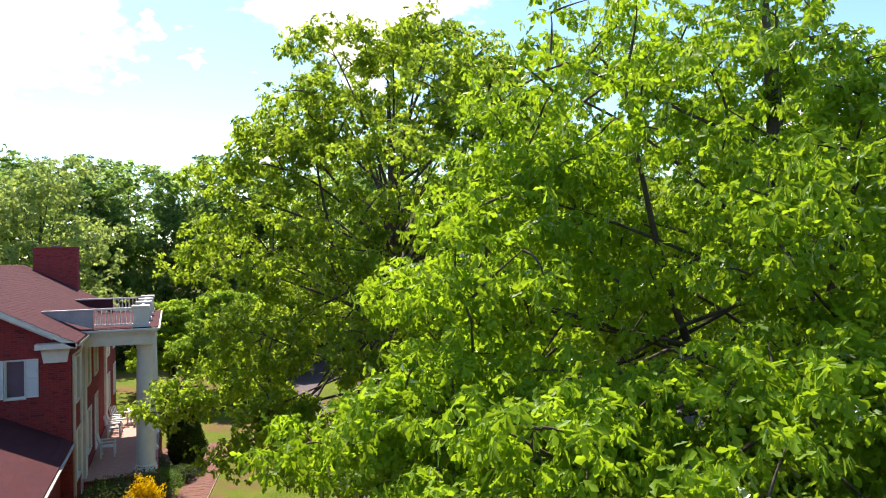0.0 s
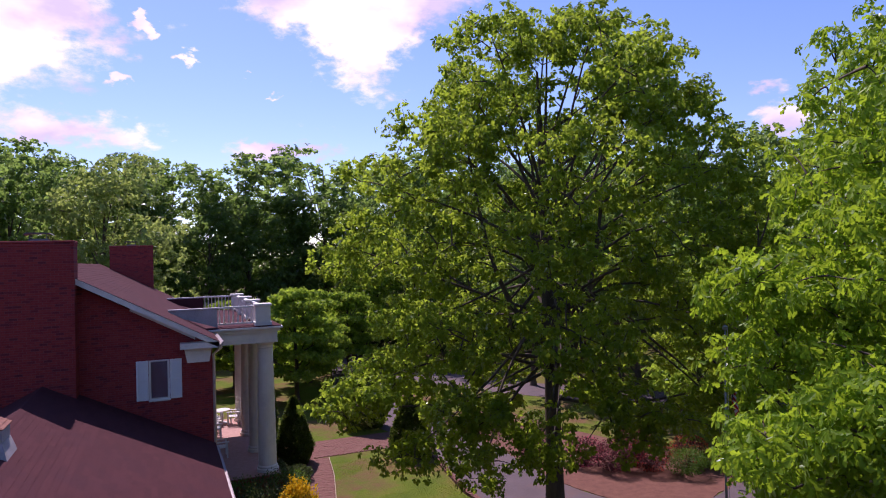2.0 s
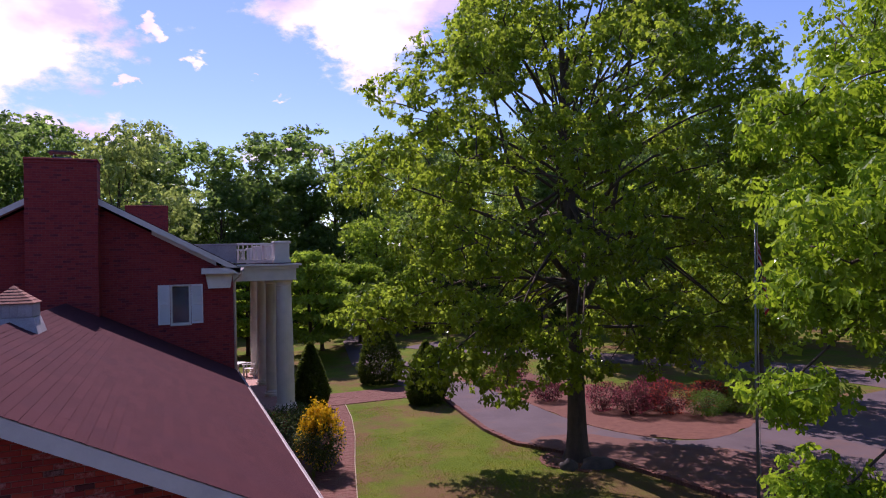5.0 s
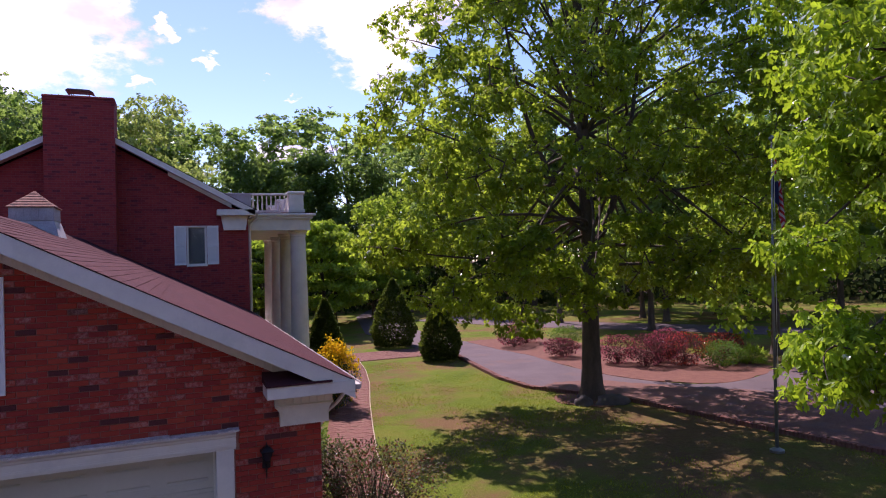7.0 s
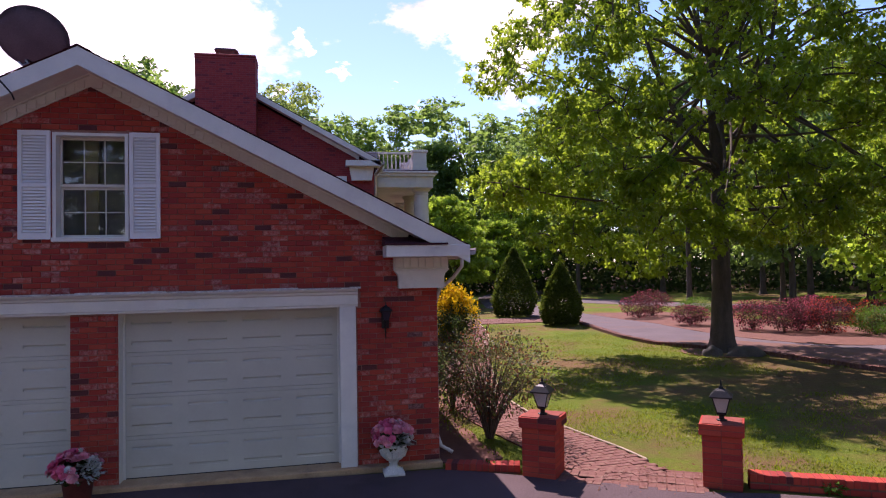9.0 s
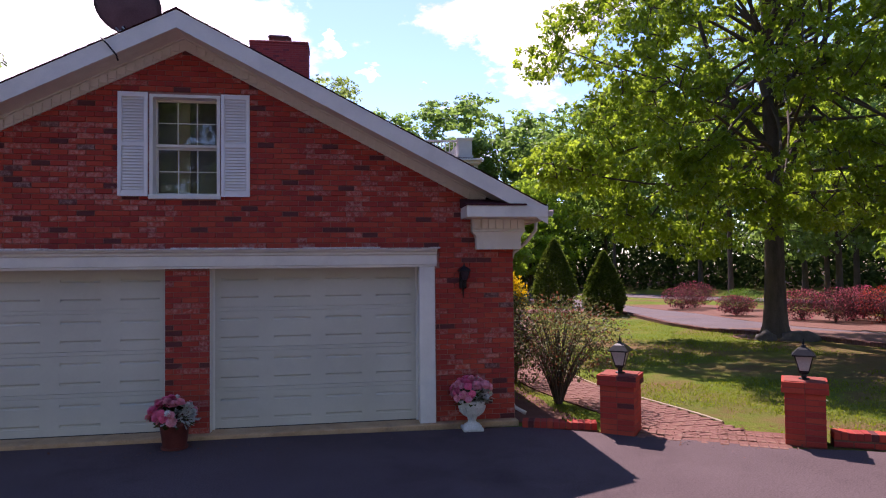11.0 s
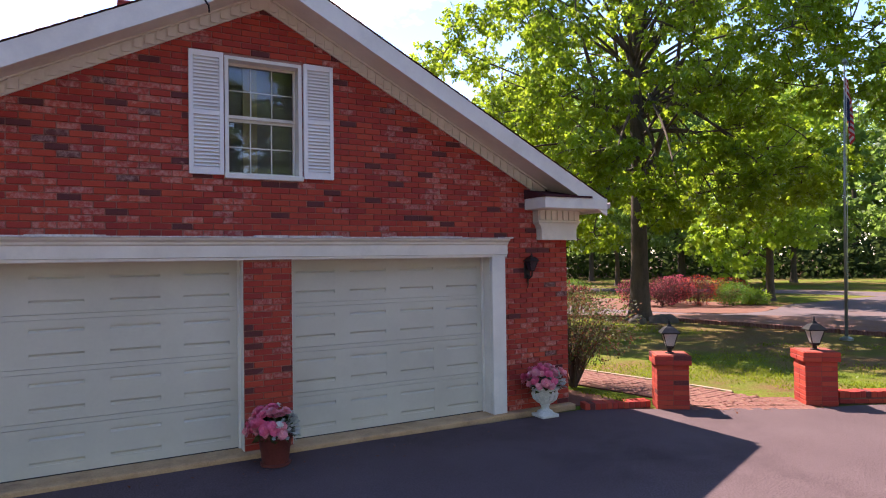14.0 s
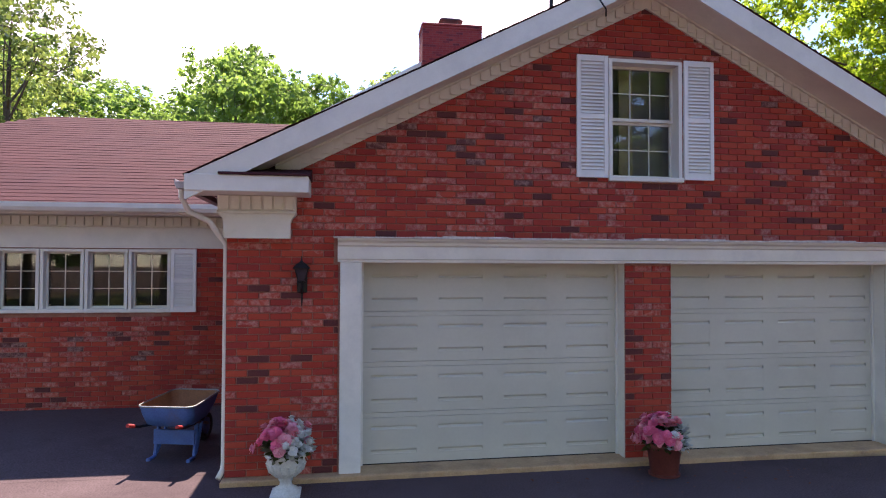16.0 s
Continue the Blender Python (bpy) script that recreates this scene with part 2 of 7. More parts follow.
MAT_EDGING = surface("sun_bleached_edging", (0.34, 0.26, 0.18), (0.50, 0.40, 0.28), 4, 0.8, 50, 0.4)
MAT_WHITE = surface("white_trim_paint", (0.69, 0.67, 0.60), (0.80, 0.775, 0.695), 3, 0.5, 40, 0.1, stain=(0.58, 0.57, 0.52), fleck=0.06)
MAT_GUTTER = surface("weathered_gutter_paint", (0.36, 0.31, 0.30), (0.52, 0.47, 0.45), 3, 0.6, 40, 0.15, stain=(0.28, 0.21, 0.19))
MAT_DENTIL = surface("cream_trim_paint", (0.66, 0.63, 0.53), (0.76, 0.73, 0.62), 4, 0.55, 50, 0.1, stain=(0.52, 0.48, 0.39), fleck=0.06)
MAT_PEEL = surface("weathered_ledge_paint", (0.36, 0.33, 0.31), (0.78, 0.77, 0.74), 14, 0.7, 60, 0.4, stain=(0.25, 0.21, 0.19))
MAT_DOOR = surface("garage_door_paint", (0.49, 0.475, 0.40), (0.57, 0.55, 0.46), 1.2, 0.45, 30, 0.06, stain=(0.44, 0.42, 0.345), fleck=0.06)
MAT_SHUTTER = surface("shutter_vinyl", (0.74, 0.74, 0.72), (0.82, 0.82, 0.79), 3, 0.45, 40, 0.05, fleck=0.06)
MAT_ASPHALT = surface("asphalt", (0.052, 0.031, 0.033), (0.100, 0.069, 0.072), 0.8, 0.9, 66, 1.0, stain=(0.034, 0.018, 0.022), spec=0.25, fleck=0.5, span=(0.35, 1.9))
MAT_DRIVE = surface("worn_drive", (0.082, 0.060, 0.067), (0.130, 0.098, 0.107), 0.8, 0.9, 90, 0.6, stain=(0.16, 0.085, 0.065))
MAT_CONCRETE = surface("stained_concrete", (0.40, 0.23, 0.11), (0.58, 0.38, 0.21), 5, 0.85, 70, 0.5, stain=(0.22, 0.13, 0.09))
MAT_IRON = surface("black_lantern_metal", (0.012, 0.012, 0.014), (0.03, 0.03, 0.032), 12, 0.45, 80, 0.15, metal=0.6)
# near-black paint stands in for the shade of unlit rooms
MAT_INTERIOR_SHADE = surface("interior_shade_black", (0.012, 0.011, 0.010), (0.03, 0.026, 0.022), 2, 0.9)
MAT_CURTAIN = surface("tan_curtain", (0.30, 0.22, 0.12), (0.42, 0.32, 0.18), 5, 0.9)
MAT_BLUE = surface("blue_barrow_paint", (0.035, 0.10, 0.30), (0.06, 0.16, 0.42), 6, 0.5, 50, 0.15, stain=(0.10, 0.08, 0.08))
MAT_RUST = surface("rusty_tray_inside", (0.18, 0.075, 0.028), (0.30, 0.145, 0.06), 6, 0.85, 60, 0.3)
MAT_RED_GRIP = surface("red_grip_rubber", (0.40, 0.03, 0.03), (0.5, 0.05, 0.04), 8, 0.6)
MAT_RUBBER = surface("tyre_rubber", (0.012, 0.012, 0.012), (0.03, 0.03, 0.03), 12, 0.8)
MAT_POT = surface("brown_pot_clay", (0.13, 0.03, 0.025), (0.20, 0.05, 0.04), 8, 0.6, 60, 0.2)
MAT_URN = surface("weathered_urn_stone", (0.52, 0.53, 0.50), (0.74, 0.74, 0.70), 9, 0.75, 60, 0.5, stain=(0.33, 0.34, 0.29))
MAT_POLE = surface("galvanised_pole", (0.20, 0.22, 0.22), (0.30, 0.32, 0.32), 5, 0.4, 60, 0.1, metal=0.6)
MAT_BARK = surface("furrowed_bark", (0.048, 0.037, 0.029), (0.135, 0.102, 0.078), 7, 0.95, 34, 1.0, stretch=(1, 1, 0.25))
MAT_ROCK = surface("grey_fieldstone", (0.055, 0.048, 0.045), (0.12, 0.105, 0.095), 4, 0.9, 30, 0.8)
MAT_MULCH = surface("pine_straw_mulch", (0.105, 0.038, 0.028), (0.20, 0.088, 0.058), 3.5, 0.95, 60, 1.0)
MAT_LITTER = surface("leaf_litter", (0.10, 0.045, 0.036), (0.20, 0.10, 0.075), 2.2, 0.95, 34, 1.0, stain=(0.12, 0.09, 0.10), fleck=0.5)
MAT_DISH = surface("dark_dish_paint", (0.085, 0.065, 0.085), (0.12, 0.095, 0.12), 5, 0.45, 60, 0.05)
MAT_CHAIR = surface("white_porch_furniture", (0.66, 0.66, 0.64), (0.78, 0.78, 0.76), 6, 0.5)
MAT_PORCH = surface("porch_brick_floor", (0.38, 0.20, 0.16), (0.50, 0.30, 0.25), 5, 0.8, 40, 0.4)
MAT_KNEE = surface("weathered_grey_board", (0.36, 0.35, 0.37), (0.50, 0.48, 0.50), 2.5, 0.7, 40, 0.2, stain=(0.27, 0.22, 0.22))
MAT_VENT = surface("grey_louvre", (0.16, 0.15, 0.16), (0.24, 0.22, 0.24), 5, 0.7)
MAT_COPPER = surface("rusted_cap_shingle", (0.15, 0.05, 0.04), (0.38, 0.17, 0.11), 14, 0.85, 60, 0.8, stain=(0.11, 0.07, 0.065))
MAT_PAVER_ONE = surface("walked_brick", (0.115, 0.042, 0.032), (0.23, 0.10, 0.075), 7, 0.9, 50, 0.6, stain=(0.18, 0.125, 0.08))
MAT_PAVER = surface("worn_paver_brick", (0.115, 0.042, 0.032), (0.23, 0.10, 0.075), 9, 0.9, 50, 0.6, stain=(0.17, 0.12, 0.075))


def shingle_material():
    m, t, b, add = material("mauve_shingle")
    r = t.nodes.new("ShaderNodeNewGeometry").outputs["Random Per Island"]
    g = spot(t, 120, 3, 0.7)
    col = ramp(t, r, [(0.0, (0.060, 0.018, 0.023)), (0.5, (0.071, 0.021, 0.026)), (1.0, (0.082, 0.025, 0.030))])
    col = mixed(t, 0.4, col, ramp(t, g, [(0.3, (0.040, 0.014, 0.017)), (0.7, (0.115, 0.044, 0.050))]))
    col = mixed(t, ramp(t, spot(t, 0.7, 6, 0.65), [(0.48, (0, 0, 0)), (0.75, (0.55, 0.55, 0.55))]), col, (0.060, 0.024, 0.034))
    t.links.new(col, b.inputs["Base Color"])
    b.inputs["Roughness"].default_value = 0.95
    b.inputs["Specular IOR Level"].default_value = 0.12
    bumped(t, b, g, 0.7, 0.004)
    return m


def grass_ground_material():
    """Lawn with dry, bare and mossy patches; leaf litter under the woods."""
    m, t, b, add = material("lawn_and_litter")
    co = t.nodes.new("ShaderNodeTexCoord")
    lawn = ramp(t, spot(t, 0.55, 6, 0.62), [(0.30, (0.062, 0.108, 0.009)), (0.5, (0.112, 0.160, 0.014)), (0.68, (0.20, 0.165, 0.035))])
    tuft = ramp(t, spot(t, 22, 5, 0.7), [(0.3, (0.040, 0.072, 0.007)), (0.7, (0.155, 0.215, 0.024))])
    col = mixed(t, 0.45, lawn, tuft)
    bare = ramp(t, spot(t, 0.33, 7, 0.68), [(0.45, (0, 0, 0)), (0.60, (0.9, 0.9, 0.9))])
    col = mixed(t, bare, col, (0.17, 0.095, 0.050))
    # thin turf over brown earth where the oak stands
    worn_at = t.nodes.new("ShaderNodeVectorMath")
    worn_at.operation = "DISTANCE"
    t.links.new(co.outputs["Object"], worn_at.inputs[0])
    worn_at.inputs[1].default_value = (6.4, 12.6, 0)
    worn = maths(t, "SUBTRACT", maths(t, "ADD", 1.05, maths(t, "MULTIPLY", maths(t, "SUBTRACT", spot(t, 0.9, 7, 0.72), 0.5), 2.6)), maths(t, "MULTIPLY", worn_at.outputs["Value"], 0.19), clamp=True)
    col = mixed(t, maths(t, "MULTIPLY", worn, 0.85), col, ramp(t, spot(t, 9, 6, 0.75), [(0.3, (0.085, 0.045, 0.024)), (0.7, (0.19, 0.115, 0.06))]))
    litter = ramp(t, spot(t, 1.6, 6, 0.7), [(0.3, (0.045, 0.030, 0.020)), (0.7, (0.12, 0.075, 0.045))])
    far = t.nodes.new("ShaderNodeVectorMath")
    far.operation = "DISTANCE"
    t.links.new(co.outputs["Object"], far.inputs[0])
    far.inputs[1].default_value = (4, 16, 0)
    wood = maths(t, "MULTIPLY", maths(t, "SUBTRACT", maths(t, "ADD", far.outputs["Value"], maths(t, "MULTIPLY", spot(t, 0.08, 4), 40.0)), 66.0), 0.08, clamp=True)
    col = mixed(t, wood, col, litter)
    t.links.new(col, b.inputs["Base Color"])
    b.inputs["Roughness"].default_value = 0.95
    b.inputs["Specular IOR Level"].default_value = 0.1
    bumped(t, b, spot(t, 40, 5, 0.75), 0.9, 0.03)
    return m


def glass_material(name):
    m, t, b, add = material(name)
    b.inputs["Base Color"].default_value = (0.9, 0.95, 0.95, 1)
    b.inputs["Transmission Weight"].default_value = 1.0
    b.inputs["Roughness"].default_value, b.inputs["IOR"].default_value = 0.02, 1.5
    return m


MAT_SHINGLE = shingle_material()
MAT_GROUND = grass_ground_material()
MAT_GLASS = glass_material("window_glass")
MAT_SMOKE = surface("smoky_lantern_glass", (0.05, 0.04, 0.06), (0.09, 0.075, 0.10), 6, 0.2)
MAT_FROST = surface("frosted_lantern_glass", (0.62, 0.64, 0.62), (0.74, 0.75, 0.73), 6, 0.25)
MAT_OAK = leaf_material("oak_leaf", (0.056, 0.115, 0.013), (0.130, 0.212, 0.022), (0.50, 0.69, 0.05), 0.15, 0.58)
MAT_NEAR = leaf_material("young_red_oak_leaf", (0.085, 0.180, 0.012), (0.225, 0.36, 0.026), (0.46, 0.70, 0.03), 0.2, 0.5)
# greens lifted and slightly blued: distance haze is mixed into the leaf colour
MAT_HAZED_WOODS = leaf_material("hazed_woodland_leaf", (0.062, 0.115, 0.038), (0.120, 0.190, 0.056), (0.33, 0.52, 0.10), 0.14, 0.6)
MAT_PALE = leaf_material("pale_spring_leaf", (0.13, 0.19, 0.05), (0.25, 0.32, 0.10), (0.55, 0.70, 0.16), 0.2)
MAT_DOGWOOD = leaf_material("dogwood_leaf", (0.12, 0.22, 0.028), (0.23, 0.35, 0.05), (0.50, 0.72, 0.06), 0.12)
MAT_PINE = leaf_material("dark_evergreen_leaf", (0.034, 0.060, 0.022), (0.070, 0.105, 0.034), (0.14, 0.20, 0.05), 0.15, 0.35)
MAT_ARBOR = leaf_material("arborvitae_spray", (0.030, 0.060, 0.012), (0.080, 0.13, 0.022), (0.20, 0.28, 0.03), 0.1, 0.35)
MAT_YELLOW = leaf_material("golden_leaf", (0.62, 0.36, 0.006), (0.80, 0.55, 0.01), (0.85, 0.58, 0.01), 0.1)
MAT_SCRUB = leaf_material("scrub_leaf", (0.045, 0.062, 0.026), (0.115, 0.130, 0.058), (0.16, 0.19, 0.05), 0.2)
MAT_SCRUB_TREE = leaf_material("thin_spring_leaf", (0.07, 0.105, 0.03), (0.15, 0.20, 0.055), (0.26, 0.35, 0.08), 0.1, 0.45)
# scrub greens kept extra dark: the canopy's shade is mixed into this colour
MAT_UNDER = leaf_material("shade_painted_scrub_leaf", (0.034, 0.056, 0.022), (0.060, 0.090, 0.032), (0.09, 0.135, 0.035), 0.0, 0.35)
MAT_RUSSET = leaf_material("russet_leaf", (0.10, 0.035, 0.025), (0.22, 0.085, 0.055), (0.26, 0.10, 0.05), 0.2)
MAT_PINK = leaf_material("azalea_pink", (0.55, 0.04, 0.12), (0.80, 0.20, 0.28), (0.75, 0.16, 0.24), 0.05)
MAT_RED = leaf_material("azalea_red", (0.55, 0.03, 0.025), (0.80, 0.12, 0.07), (0.75, 0.10, 0.05), 0.05)
MAT_PLUM = leaf_material("plum_leaf", (0.040, 0.018, 0.020), (0.12, 0.035, 0.045), (0.16, 0.05, 0.05), 0.1)
MAT_BOX = leaf_material("boxwood_leaf", (0.04, 0.10, 0.012), (0.09, 0.19, 0.025), (0.16, 0.32, 0.03), 0.2)
MAT_PETAL_PINK = leaf_material("silk_petal_pink", (0.94, 0.27, 0.35), (0.97, 0.56, 0.58), (0.94, 0.40, 0.48), 0.03, 0.3)
MAT_PETAL_HOT = leaf_material("silk_petal_magenta", (0.92, 0.13, 0.26), (0.96, 0.30, 0.42), (0.9, 0.2, 0.4), 0.03, 0.3)
MAT_PETAL_CORAL = leaf_material("silk_petal_coral", (0.88, 0.24, 0.30), (0.96, 0.46, 0.48), (0.92, 0.36, 0.4), 0.03, 0.3)
MAT_PETAL_WHITE = leaf_material("silk_petal_white", (0.72, 0.71, 0.62), (0.86, 0.85, 0.80), (0.8, 0.78, 0.70), 0.1, 0.3)
MAT_SILVER = leaf_material("silver_felted_leaf", (0.40, 0.43, 0.38), (0.66, 0.68, 0.63), (0.4, 0.45, 0.36), 0.05, 0.25)
MAT_GRASS = leaf_material("grass_blade", (0.088, 0.13, 0.010), (0.185, 0.225, 0.024), (0.32, 0.40, 0.03), 0.05, 0.5)


# ---------------------------------------------------------------- building helpers
def mesh_object(name, verts, faces, mat, parent=None, label="", smooth=False):
    me = bpy.data.meshes.new(name)
    me.from_pydata(verts, [], faces)
    me.materials.append(mat)
    if smooth:
        me.polygons.foreach_set("use_smooth", [True] * len(me.polygons))
    me.update()
    ob = new(name, me)
    if parent is not None:
        ob.parent = parent
    if label:
        ob["label"] = label
    return ob


def part(name, bm, mat, parent=None, label="", smooth=False):
    """Links a bmesh as one mesh object under a thing or a part."""
    me = bpy.data.meshes.new(name)
    bmesh.ops.recalc_face_normals(bm, faces=bm.faces[:])
    bm.to_mesh(me)
    bm.free()
    me.materials.append(mat)
    if smooth:
        me.polygons.foreach_set("use_smooth", [True] * len(me.polygons))
    ob = new(name, me)
    if parent is not None:
        ob.parent = parent
    if label:
        ob["label"] = label
    return ob


def thing(name, label, category, group="", at=(0, 0, 0), rz=0.0):
    e = new(name)
    e.empty_display_size = 0.1
    e.matrix_world = pose(*at, 0, 0, rz)
    return tagged(e, label, category, group)


def box(bm, x0, x1, y0, y1, z0, z1, bevel=0.0):
    vs = [bm.verts.new(p) for p in ((x0, y0, z0), (x1, y0, z0), (x1, y1, z0), (x0, y1, z0), (x0, y0, z1), (x1, y0, z1), (x1, y1, z1), (x0, y1, z1))]
    fs = [bm.faces.new([vs[i] for i in q]) for q in ((3, 2, 1, 0), (4, 5, 6, 7), (0, 1, 5, 4), (1, 2, 6, 5), (2, 3, 7, 6), (3, 0, 4, 7))]
    if bevel:
        es = {e for f in fs for e in f.edges}
        bmesh.ops.bevel(bm, geom=list(es), offset=bevel, segments=1, affect="EDGES")
    return bm


def boxed(*spec, bevel=0.0):
    return box(bmesh.new(), *spec, bevel=bevel)


def prism(bm, pts, axis, a, b):
    """A polygon of (u, v) points pushed along an axis from a to b: axis y takes (x, z), axis x takes (y, z), axis z takes (x, y)."""
    def at(p, k):
        return (p[0], k, p[1]) if axis == "y" else (k, p[0], p[1]) if axis == "x" else (p[0], p[1], k)
    lo, hi = [bm.verts.new(at(p, a)) for p in pts], [bm.verts.new(at(p, b)) for p in pts]
    n = len(pts)
    bm.faces.new(lo)
    bm.faces.new(hi[::-1])
    for i in range(n):
        bm.faces.new((lo[i], hi[i], hi[(i + 1) % n], lo[(i + 1) % n]))
    return bm


def lathe(bm, profile, seg=24, at=(0, 0, 0)):
    rings = []
    for r, z in profile:
        rings.append([bm.verts.new((at[0] + r * math.cos(2 * math.pi * i / seg), at[1] + r * math.sin(2 * math.pi * i / seg), at[2] + z)) for i in range(seg)])
    for p, q in zip(rings, rings[1:]):
        for i in range(seg):
            bm.faces.new((p[i], p[(i + 1) % seg], q[(i + 1) % seg], q[i]))
    bm.faces.new(rings[0][::-1])
    bm.faces.new(rings[-1])
    return bm


def tube(bm, pts, r, seg=8, r_end=None):
    """A round tube along points, tapering from r to r_end."""
    r_end = r if r_end is None else r_end
    pts = [Vector(p) for p in pts]
    rings = []
    for i, p in enumerate(pts):
        d = (pts[min(i + 1, len(pts) - 1)] - pts[max(i - 1, 0)]).normalized()
        u = d.orthogonal().normalized() if not rings else (u - d * u.dot(d)).normalized()
        w = d.cross(u)
        k = r + (r_end - r) * i / (len(pts) - 1)
        rings.append([bm.verts.new(p + k * (math.cos(2 * math.pi * j / seg) * u + math.sin(2 * math.pi * j / seg) * w)) for j in range(seg)])
    for a, b in zip(rings, rings[1:]):
        for j in range(seg):
            bm.faces.new((a[j], a[(j + 1) % seg], b[(j + 1) % seg], b[j]))
    bm.faces.new(rings[0][::-1])
    bm.faces.new(rings[-1])
    return bm


def wall_with_holes(bm, x0, x1, z0, top, holes, y0, y1, plane="x"):
    """A wall slab in the x-z plane (or y-z), from y0 to y1 thick; top(x) is its upper edge; holes are (x0, x1, z0, z1) cut through."""
    xs = sorted({x0, x1, *[h[0] for h in holes], *[h[1] for h in holes], *[k for k in top["breaks"] if x0 < k < x1]})
    for a, b in zip(xs, xs[1:]):
        cuts = sorted([(h[2], h[3]) for h in holes if h[0] <= a + 1e-6 and h[1] >= b - 1e-6])
        spans, z = [], z0
        for c0, c1 in cuts:
            if c0 > z:
                spans.append((z, z, c0, c0))
            z = c1
        spans.append((z, z, top["f"](a), top["f"](b)))
        for za, zb, zc, zd in spans:
            quad = [(a, za), (b, zb), (b, zd), (a, zc)]
            prism(bm, quad, "y" if plane == "x" else "x", y0, y1)
    bmesh.ops.remove_doubles(bm, verts=bm.verts[:], dist=0.0001)
    return bm


# ---------------------------------------------------------------- foliage
LOBED = [(0, 0), (0.24, 0.42), (0.05, 0.40), (0.23, 0.76), (0.0, 1.0), (-0.23, 0.76), (-0.05, 0.40), (-0.24, 0.42)]
OVAL = [(0, 0), (0.26, 0.35), (0.2, 0.7), (0, 1.0), (-0.2, 0.7), (-0.26, 0.35)]
PETAL = [(0, 0), (0.42, 0.5), (0.3, 0.9), (0, 1.0), (-0.3, 0.9), (-0.42, 0.5)]
KITE = [(0, 0), (0.32, 0.45), (0, 1.0), (-0.32, 0.45)]
BUNCH = [(0, 0), (0.5, 0.5), (0, 1.0), (-0.5, 0.5)]


def unit(a):
    return a / np.maximum(np.linalg.norm(a, axis=-1, keepdims=True), 1e-9)


def leaf_mesh(name, pos, way, up, size, shape, mat, parent=None, label="", fold=0.16):
    """One mesh of separate leaves: each an outline folded along its midrib."""
    n, k = len(pos), len(shape)
    way = unit(way)
    side = unit(np.cross(way, up))
    nor = np.cross(side, way)
    uv = np.array(shape)
    lift = fold * np.abs(uv[:, 0]) - 0.12 * uv[:, 1] ** 2
    v = (pos[:, None, :] + size[:, None, None] * (uv[None, :, :1] * side[:, None, :] + uv[None, :, 1:2] * way[:, None, :] + lift[None, :, None] * nor[:, None, :]))
    tip = next(i for i, p in enumerate(shape) if p[1] == 1.0)
    right, left = list(range(0, tip + 1)), [0] + list(range(tip, k))
    me = bpy.data.meshes.new(name)
    me.vertices.add(n * k)
    me.vertices.foreach_set("co", v.astype(np.float32).ravel())
    base = np.arange(n)[:, None] * k
    loops = np.concatenate([base + np.array(right)[None, :], base + np.array(left)[None, :]], axis=1).ravel()
    sizes = np.tile([len(right), len(left)], n)
    me.loops.add(len(loops))
    me.loops.foreach_set("vertex_index", loops.astype(np.int32))
    me.polygons.add(2 * n)
    starts = np.concatenate([[0], np.cumsum(sizes)[:-1]])
    me.polygons.foreach_set("loop_start", starts.astype(np.int32))
    me.update(calc_edges=True)
    me.materials.append(mat)
    ob = new(name, me)
    if parent is not None:
        ob.parent = parent
    if label:
        ob["label"] = label
    return ob


def limb_mesh(name, strands, mat, parent, label=""):
    """Joined tapered tubes: strands of (points, r0, r1, sides)."""
    verts, faces = [], []
    for pts, r0, r1, seg in strands:
        pts = np.asarray(pts, float)
        n = len(pts)
        d = unit(np.gradient(pts, axis=0))
        u = np.cross(d, [0.31, 0.87, 0.13])
        u = unit(u)
        w = np.cross(d, u)
        ang = np.linspace(0, 2 * np.pi, seg, endpoint=False)
        r = np.linspace(r0, r1, n) if not hasattr(r0, "__len__") else np.asarray(r0)
        ring = pts[:, None, :] + r[:, None, None] * (np.cos(ang)[None, :, None] * u[:, None, :] + np.sin(ang)[None, :, None] * w[:, None, :])
        o = len(verts)
        verts.extend(map(tuple, ring.reshape(-1, 3)))
        for i in range(n - 1):
            for j in range(seg):
                k = (j + 1) % seg
                faces.append((o + i * seg + j, o + i * seg + k, o + (i + 1) * seg + k, o + (i + 1) * seg + j))
    return mesh_object(name, verts, faces, mat, parent, label, smooth=True)


